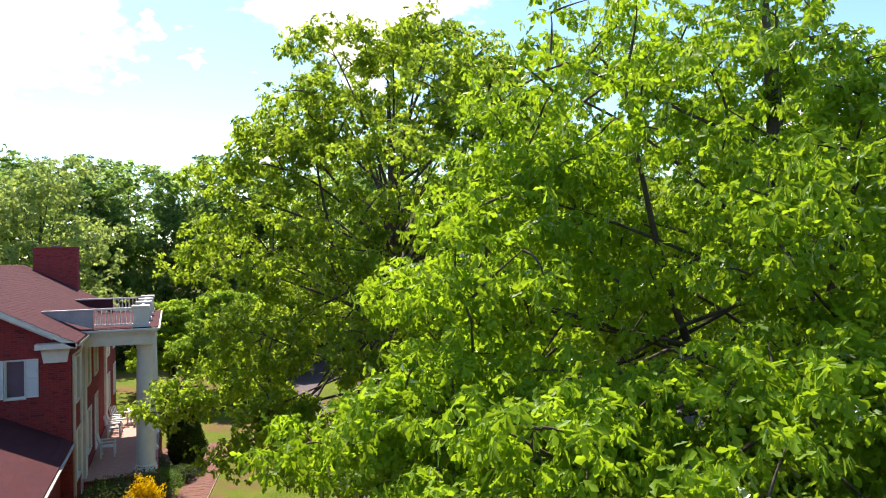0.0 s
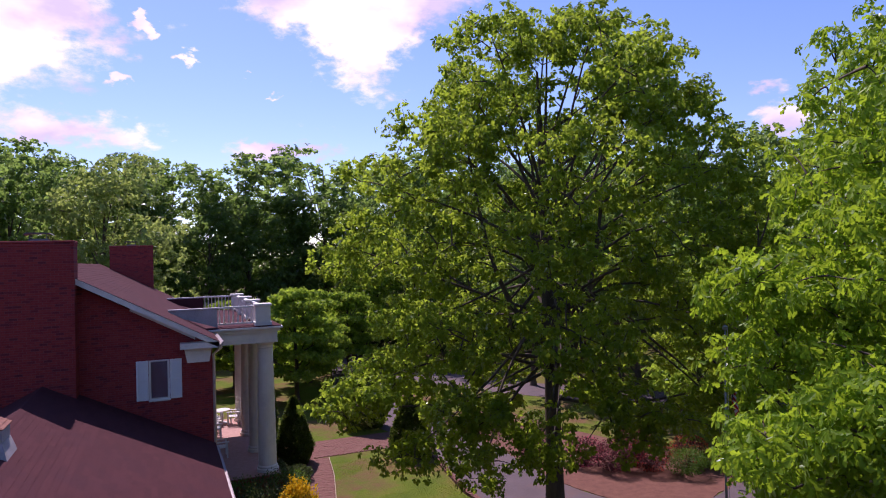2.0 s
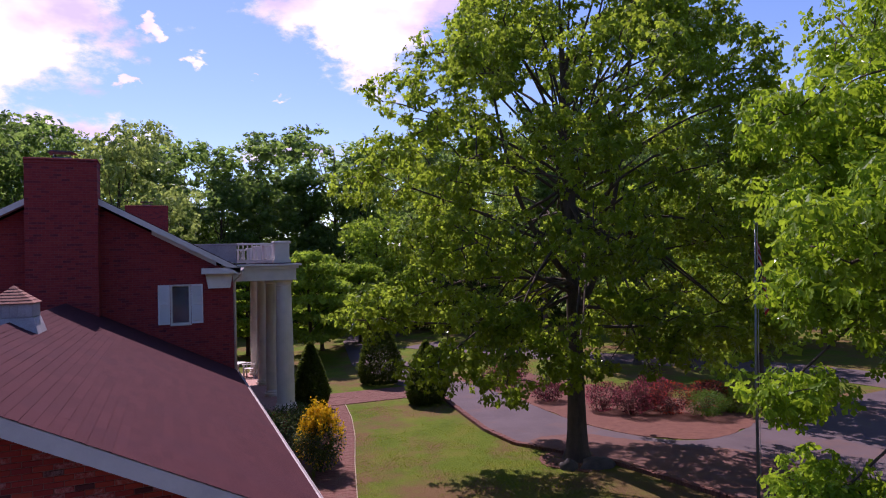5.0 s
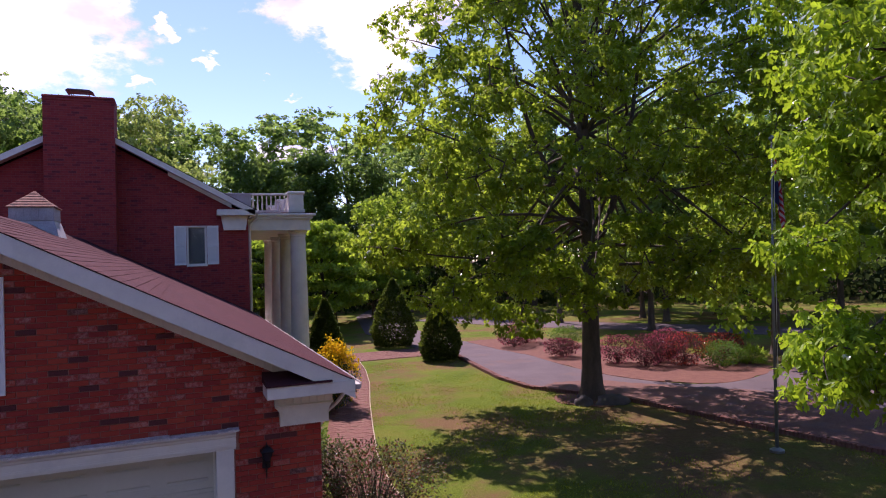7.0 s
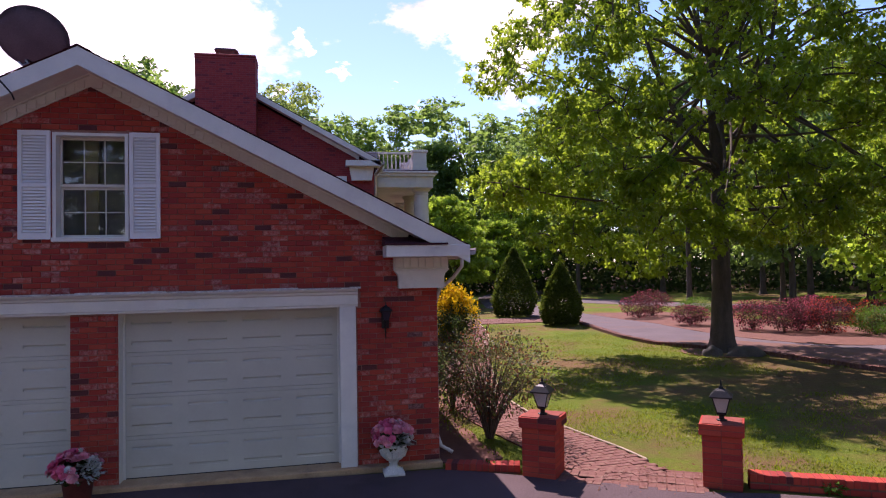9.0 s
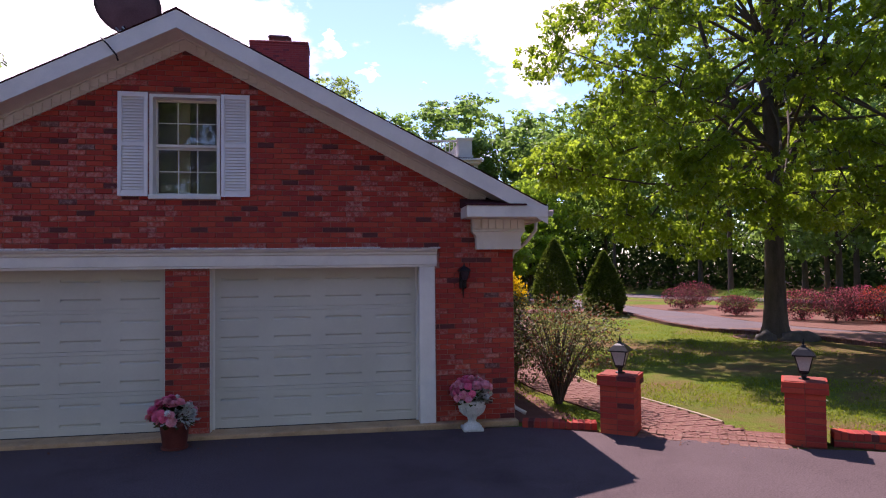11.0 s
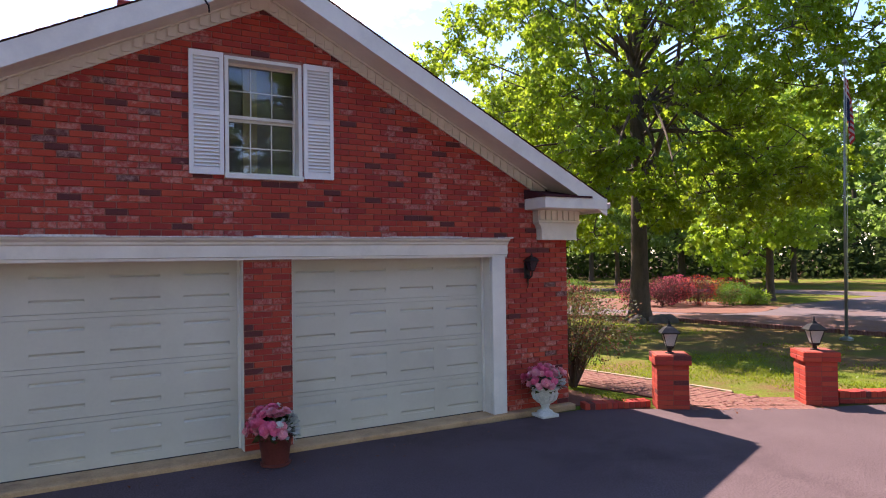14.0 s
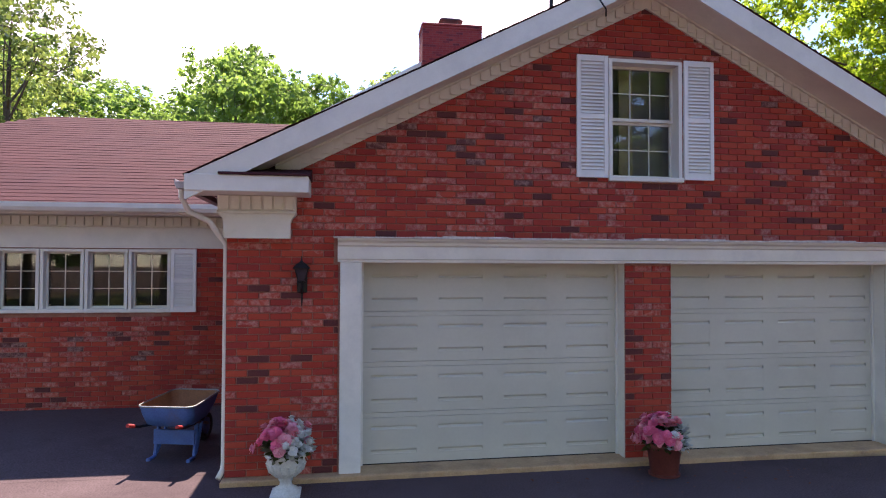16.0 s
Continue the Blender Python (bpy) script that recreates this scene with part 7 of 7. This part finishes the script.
NEAR_LOBES = [(a - near[0], b - near[1], c, d, e, f, *g) for a, b, c, d, e, f, *g in NEAR_TOP + NEAR_SKIRT + NEAR_SPRAYS]
make_tree("young red oak with bright yellow-green lobed leaves", "tree", (*near, 0), NEAR_LOBES, 12.6, 0.22, 50, 12, 7, 0.145, 0.30, LOBED, MAT_NEAR, 23, 0.9, limb_share=0.16, low=0.4, name="red_oak_tree",
          lean=(-0.75, 0.5), leaders=((4.6, (-2.4, 1.6, 11.2), 0.5), (5.6, (1.4, 1.0, 12.0), 0.45)))
side = (15.9, 10.2)
SIDE_ABS = [(11.0, 12.6, 8.6, 1.9, 1.8, 1.6), (12.6, 12.0, 11.0, 2.2, 2.0, 1.8), (14.6, 11.0, 13.0, 2.4, 2.2, 1.8), (12.2, 11.6, 6.4, 1.9, 1.8, 1.4), (17.5, 11.0, 10.5, 2.4, 2.4, 2.2), (15.0, 12.4, 8.4, 2.2, 2.0, 1.8), (16.4, 8.6, 8.0, 2.2, 2.0, 2.0)]
make_tree("leafy hardwood overhanging the drive", "tree", (*side, 0), [(a - side[0], b - side[1], c, d, e, f) for a, b, c, d, e, f in SIDE_ABS], 12.4, 0.30, 48, 12, 7, 0.15, 0.31, KITE, MAT_OAK, 29, 0.5, name="hardwood_tree")


def plain_lobes(rng, h, r, n, z0=0.35):
    out = []
    for i in range(n):
        a = 2 * math.pi * i / n * 2.4 + rng.uniform(-0.4, 0.4)
        f = i / (n - 1)
        z = h * (z0 + (0.90 - z0) * f)
        rr = r * (0.74 - 0.42 * f * f) * rng.uniform(0.6, 1.1)
        k = r * (0.62 - 0.14 * f)
        out.append((rr * math.cos(a), rr * math.sin(a), z, k * rng.uniform(0.8, 1.15), k * rng.uniform(0.8, 1.15), k * 0.72))
    return out


# woodland: a few grown patterns, planted many times
def pattern(label, mat, h, r, seed, leaf, clumps=26, tips=8, per=5, lobes=12, z0=0.28, category="tree", trunk=0.16, spread=0.46, name="woodland_tree", droop=0.4, flat=0.6, thin=4):
    rng = np.random.default_rng(seed)
    return make_tree(label, category, (0, 0, -500), plain_lobes(rng, h, r, lobes, z0), h * 0.86, trunk, clumps, tips, per, leaf, spread, BUNCH, mat, seed, droop, "woodland", name=name, flat=flat, thin=thin)


DEEP = [pattern("woodland hardwood deep in the trees", MAT_HAZED_WOODS, 17, 4.4, 111, 0.25, clumps=13, tips=11, per=5, spread=0.55, thin=9), pattern("tall hardwood deep in the woods", MAT_HAZED_WOODS, 18, 3.8, 112, 0.25, clumps=13, tips=11, per=5, spread=0.55, z0=0.3, thin=9),
        pattern("thin hardwood behind the forecourt", MAT_HAZED_WOODS, 16, 4.6, 113, 0.5, clumps=11, tips=5, thin=6)]
PATTERNS = [pattern("tall woodland hardwood in dark summer green", MAT_HAZED_WOODS, 17, 4.2, 101, 0.24, clumps=26, lobes=14),
            pattern("woodland hardwood with a broad green crown", MAT_HAZED_WOODS, 15, 4.8, 102, 0.24, clumps=26, lobes=14),
            pattern("slender woodland hardwood with a high green crown", MAT_HAZED_WOODS, 18, 3.4, 103, 0.24, clumps=30, lobes=12, z0=0.42),
            pattern("pale spring-green hardwood at the wood's edge", MAT_PALE, 15, 4.6, 104, 0.20, clumps=34, lobes=14),
            pattern("dark loblolly pine standing in the woods", MAT_PINE, 19, 3.0, 105, 0.26, lobes=12, z0=0.5),
            pattern("young bright green tree at the wood's edge", MAT_DOGWOOD, 9, 3.4, 106, 0.19, clumps=30, lobes=10, z0=0.25, trunk=0.13, spread=0.42)]
AIRY = pattern("thinly leaved tree with bare grey branches", MAT_SCRUB_TREE, 13, 4.4, 119, 0.17, clumps=22, tips=6, per=4, lobes=13, z0=0.3, spread=0.4, thin=1)
rng2 = random.Random(6)
TIERS = [(d * math.cos(a), d * math.sin(a), z + rng2.uniform(-0.25, 0.25), 1.05, 1.05, 0.14)
         for z, reach, count in ((1.9, 2.4, 6), (2.9, 2.5, 6), (3.8, 2.3, 6), (4.7, 1.9, 5), (5.6, 1.4, 4), (6.4, 0.8, 3))
         for d, a in [(reach * rng2.uniform(0.55, 1.0), 6.283 * (k + rng2.uniform(-0.3, 0.3)) / count + z) for k in range(count)]]
DOG = make_tree("dogwood with flat tiers of light green leaves", "tree", (0, 0, -500), TIERS, 6.2, 0.12, 24, 8, 5, 0.17, 0.22, BUNCH, MAT_DOGWOOD, 107, 0.15, "woodland", name="dogwood_tree", flat=0.1, thin=4)


def plant(p, x, y, k=1.0, rz=0.0, sq=1.0):
    ob = copy_thing(p, pose(x, y, 0, 0, 0, rz))
    ob.scale = (k * sq, k * sq, k)
    return ob


# kind, place and scale: behind the house, beyond the drive, behind the side wing
BEHIND = [(3, -7.6, 49.5, 1.02), (0, -17, 58, 1.12), (1, -12, 62, 1.0), (2, -24, 55, 0.75), (0, 0, 66, 0.9), (1, 4, 69, 0.98), (2, 9, 70, 0.88), (1, 13.5, 66, 0.98), (0, -6, 68, 0.95), (5, 12.5, 57, 1.1), (0, 19, 60, 1.0), (2, 16.5, 52, 0.8), (1, 24, 52, 1.0), (0, 29, 46, 1.0), (1, -17.5, 47, 1.08), (0, -13.2, 52, 0.92)]
BEYOND = [(2, 33, 40, 0.95), (1, 37, 33, 1.0), (6, 40, 26, 1.0), (6, 42, 19, 0.95), (6, 44, 11, 1.0), (0, 24, 35, 0.85), (1, 20.0, 31.5, 0.85), (5, 18.4, 21.6, 1.1), (1, 30, 37, 0.95), (5, 30, 32, 1.1), (0, 31, 19.5, 0.85), (2, 18.3, 38.5, 0.8), (1, 24.5, 38, 0.8)]
ASIDE = [(3, -24.5, 34, 0.72), (0, -31, 38, 1.0), (6, -35, 28, 1.0), (6, -38, 18, 1.0), (6, -39, 6, 1.0)]
rng1 = random.Random(77)
for k, x, y, s in BEHIND + BEYOND + ASIDE:
    plant((PATTERNS + DEEP[2:])[k], x, y, s * 1.05, rng1.uniform(0, 360))
for x, y, s in ((3.5, 42.0, 1.02), (5.4, 47.5, 0.95), (0.4, 48.0, 0.9), (9.0, 50.5, 0.9)):
    plant(DOG, x, y, s, rng1.uniform(0, 360))
# deeper rows on every side, so that the wood closes the view
for i in range(42):
    a = radians(-60 + 156 * i / 41 + rng1.uniform(-1.5, 1.5))
    d = (72, 84)[i % 2] + rng1.uniform(-5, 5)
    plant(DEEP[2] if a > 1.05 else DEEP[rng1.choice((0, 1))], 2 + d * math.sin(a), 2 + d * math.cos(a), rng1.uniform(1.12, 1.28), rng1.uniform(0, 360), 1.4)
for i in range(18):
    a = radians(98 + 170 * i / 17)
    d = rng1.uniform(23, 30)
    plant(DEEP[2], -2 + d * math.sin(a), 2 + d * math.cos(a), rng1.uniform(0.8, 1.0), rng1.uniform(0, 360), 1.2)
plant(AIRY, -21.6, 26.5, 0.9, 40)
plant(AIRY, -26.5, 27.5, 0.85, 160)
for p in PATTERNS + DEEP + [DOG, AIRY]:
    for o in (*p.children_recursive, p):
        bpy.data.objects.remove(o)


# low green understorey between the far trunks
def understorey():
    rng = np.random.default_rng(9)
    pos = []
    for _ in range(3800):
        a, d = radians(rng.uniform(-64, 98)), rng.uniform(54, 96)
        x, y = 2 + d * math.sin(a), 4 + d * math.cos(a)
        n = 32
        pos.append(np.stack([rng.normal(x, 1.4, n), rng.normal(y, 1.4, n), np.abs(rng.normal(rng.uniform(0.5, 0.2 * (d - 50) + 1.2), 1.0, n))], 1))
    p = np.concatenate(pos)
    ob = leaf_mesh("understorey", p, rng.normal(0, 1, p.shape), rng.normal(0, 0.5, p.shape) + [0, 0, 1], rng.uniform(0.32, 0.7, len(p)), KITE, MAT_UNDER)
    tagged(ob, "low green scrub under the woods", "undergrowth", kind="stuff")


understorey()


# grass blades on the near lawn
def grass():
    rng = np.random.default_rng(12)
    n = 110000
    p = np.stack([rng.uniform(-2.6, 9.0, n), 7.2 + 21 * rng.uniform(0, 1, n) ** 1.6, np.zeros(n)], 1)
    kerb = smooth_line(KERB, 80)
    kx = np.interp(p[:, 1], kerb[::-1, 1], kerb[::-1, 0])
    wl = smooth_line(WALK, 80)
    wxx = np.interp(p[:, 1], wl[:, 1], wl[:, 0])
    front = 8.0 - 0.443 * (p[:, 0] - 0.4)
    keep = (p[:, 0] < kx - 0.15) & (np.abs(p[:, 0] - wxx) > 0.62 + rng.normal(0, 0.06, n)) & (p[:, 1] > front + 0.16) & (p[:, 1] > 9.1 - 0.55 * (p[:, 0] + 1.7)) & (p[:, 1] < 29.0) & (p[:, 0] > wxx - 1.2)
    patch = np.array([noise.noise(Vector((a * 0.5, b * 0.5, 0.2))) + 0.5 * noise.noise(Vector((a * 1.7, b * 1.7, 4.0))) for a, b, _ in p])
    bare = np.clip(1.0 - np.hypot(p[:, 0] - 6.4, p[:, 1] - 12.6) / 5.2, 0, 1)
    keep &= patch + rng.uniform(-0.25, 0.35, n) - 0.6 * bare > -0.02
    p = p[keep]
    way = rng.normal(0, 0.5, p.shape) + [0, 0, 1.0]
    ob = leaf_mesh("grass", p, way, rng.normal(0, 1, p.shape), rng.uniform(0.02, 0.055, len(p)), [(0, 0), (0.2, 0.4), (0, 1.0), (-0.2, 0.4)], MAT_GRASS)
    tagged(ob, "short uneven lawn grass", "grass", kind="stuff")


grass()


# fallen leaves by the garage sill, and weeds under the low wall
def fallen():
    rng = np.random.default_rng(31)
    n = 70
    p = np.stack([rng.normal(-6.6, 1.1, n), rng.normal(8.75, 0.22, n), np.full(n, 0.018)], 1)
    more = np.stack([rng.normal(-0.5, 0.5, 160), rng.normal(8.2, 0.25, 160), np.full(160, 0.035)], 1)
    p = np.concatenate([p, more])
    p = p[p[:, 1] < 9.1]
    way = rng.normal(0, 1, p.shape) * [1, 1, 0.12]
    ob = leaf_mesh("fallen_leaf_scatter", p, way, rng.normal(0, 0.15, p.shape) + [0, 0, 1], rng.uniform(0.02, 0.05, len(p)), OVAL, MAT_RUSSET)
    tagged(ob, "dry brown leaves on the asphalt by the sill", "fallen leaves", kind="stuff")


fallen()
for i, (x, y, r, h) in enumerate(((1.15, 7.28, 0.11, 0.12), (1.85, 6.98, 0.16, 0.14), (-2.35, 9.06, 0.08, 0.07))):
    shrub("weed", "small green weed at the foot of the low wall", "weed", (x, y, 0.005), r, r, h, 160, 0.06, [("foliage", MAT_BOX, 1.0, False)], 300 + i, 4, "weeds", lift=0.01)


# ---------------------------------------------------------------- paving and brickwork, brick by brick
pavers("brick_walk", "worn red brick walk from the gate piers to the porch", WALK, 0.52, 5, 12.5)
edge = ribbon(smooth_line(WALK, 120), 0.60)
edge = max(edge, key=lambda line: sum(p[0] for p in line))
tagged(part("walk_edging", tube(bmesh.new(), [(float(p[0]), float(p[1]), 0.022) for p in edge[3:]], 0.017, 6), MAT_EDGING), "pale bleached edging strip along the brick walk", "edging", kind="structure")
pavers("brick_apron", "worn red brick apron between the gate piers", [(-1.50, 8.70), (-0.75, 8.26), (-0.02, 7.86)], 0.40, 3, 12.5)
pavers("brick_cross_walk", "red brick walk from the porch to the drive", CROSS, 1.25, 12, 0.0)


def wall_bricks(parent, x0, x1, z0, top_at, blocked, y, single, seed):
    """Running bond on the face of a wall: the first stretch as single bricks, the rest joined."""
    rng = random.Random(seed)
    first, count = None, 0
    verts, faces = [], []
    ch, bl = 0.0677, 0.203
    cells = []
    c = 0
    while z0 + c * ch < 5.2:
        z = z0 + c * ch
        x = x0 + (-bl / 2 if c % 2 else 0.0)
        while x < x1 - 0.02:
            a, b = max(x, x0), min(x + bl, x1)
            x += bl
            spans = [(a, b)]
            for h0, h1, k0, k1 in blocked:
                if z + ch - 0.012 <= k0 or z + 0.008 >= k1:
                    continue
                nxt = []
                for s0, s1 in spans:
                    if s1 <= h0 or s0 >= h1:
                        nxt.append((s0, s1))
                    else:
                        if s0 < h0:
                            nxt.append((s0, h0))
                        if s1 > h1:
                            nxt.append((h1, s1))
                spans = nxt
            for s0, s1 in spans:
                if s1 - s0 < 0.014:
                    continue
                if max(z + ch - top_at(s0), z + ch - top_at(s1)) > 0:
                    continue
                cells.append((s0, s1, z))
        c += 1
    cells.sort(key=lambda k: k[0])
    for s0, s1, z in cells:
        whole = s1 - s0 > bl - 0.004
        jig = rng.uniform(-0.0025, 0.002)
        if whole and count < 300 and single(s0, z):
            if first is None:
                first = part("brick", boxed(-0.0965, 0.0965, -0.006, 0.03, 0.005, 0.0625, bevel=0.003), MAT_BRICK, parent)
                ob = first
            else:
                ob = new("brick", first.data)
                ob.parent = parent
            ob.location = ((s0 + s1) / 2, y + jig, z)
            count += 1
            continue
        o = len(verts)
        e = 0.003
        X0, X1, Z0, Z1, Y = s0 + 0.005, s1 - 0.005, z + 0.005, z + 0.0625, y + jig - 0.006
        verts += [(X0, y + 0.03, Z0), (X1, y + 0.03, Z0), (X1, y + 0.03, Z1), (X0, y + 0.03, Z1), (X0, Y + e, Z0), (X1, Y + e, Z0), (X1, Y + e, Z1), (X0, Y + e, Z1),
                  (X0 + e, Y, Z0 + e), (X1 - e, Y, Z0 + e), (X1 - e, Y, Z1 - e), (X0 + e, Y, Z1 - e)]
        faces += [tuple(o + i for i in q) for q in ((0, 1, 5, 4), (1, 2, 6, 5), (2, 3, 7, 6), (3, 0, 4, 7), (4, 5, 9, 8), (5, 6, 10, 9), (6, 7, 11, 10), (7, 4, 8, 11), (8, 9, 10, 11))]
    tagged(mesh_object("laid_bricks", verts, faces, MAT_BRICK_REST, parent), kind="stuff")


BLOCK = [(-10.39, -7.39, 0.0, 2.36), (-6.86, -3.99, 0.0, 2.36), (-10.43, -3.95, 2.12, 2.372), (WIN[0] - 0.005, WIN[1] + 0.005, WIN[2] - 0.05, WIN[3] + 0.005)]
wall_bricks(wall_front, GX0, GX1, 0.067, lambda x: RZ - 0.215 - SLOPE * abs(x - GRIDGE), BLOCK, GY, lambda x, z: True, 21)
wall_bricks(wing_wall, -17.2, GX0 - 0.002, 0.02, lambda x: 2.40, [(wins[0][0] - 0.01, wins[-1][1] + 0.01, 1.37, 2.33)], WY, lambda x, z: x > -15.2, 22)


# ---------------------------------------------------------------- the garage front stands a little askew to the main block
def askew(x, y):
    """How far back a point of the garage lies for its front's slight turn; the turn dies away towards the main block."""
    return 0.028 * max(-3.2, min(6.5, x + 8.5)) * max(0.0, min(1.0, (22.0 - y) / 10.5))


def turn_garage():
    turned = set()
    for ob in list(house.children_recursive):
        me = ob.data
        if ob.location.length > 1e-6:
            c = ob.location + sum((Vector(k) for k in ob.bound_box), Vector()) / 8
            ob.location.y += askew(c.x, c.y)
        elif me.name not in turned:
            turned.add(me.name)
            co = np.empty(len(me.vertices) * 3, np.float32)
            me.vertices.foreach_get("co", co)
            co = co.reshape(-1, 3)
            co[:, 1] += 0.028 * np.clip(co[:, 0] + 8.5, -3.2, 6.5) * np.clip((22.0 - co[:, 1]) / 10.5, 0, 1)
            me.vertices.foreach_set("co", co.ravel())
            me.update()
    for ob in bpy.data.objects:
        if ob.parent is None and ob.name.split(".")[0] in ("flower_urn", "flower_pot", "wall_lantern", "satellite_dish", "dish_cable"):
            x, y = (-7.98, 8.9) if ob.name == "dish_cable" else (ob.location.x, ob.location.y)
            ob.location.y += askew(x, y)


turn_garage()
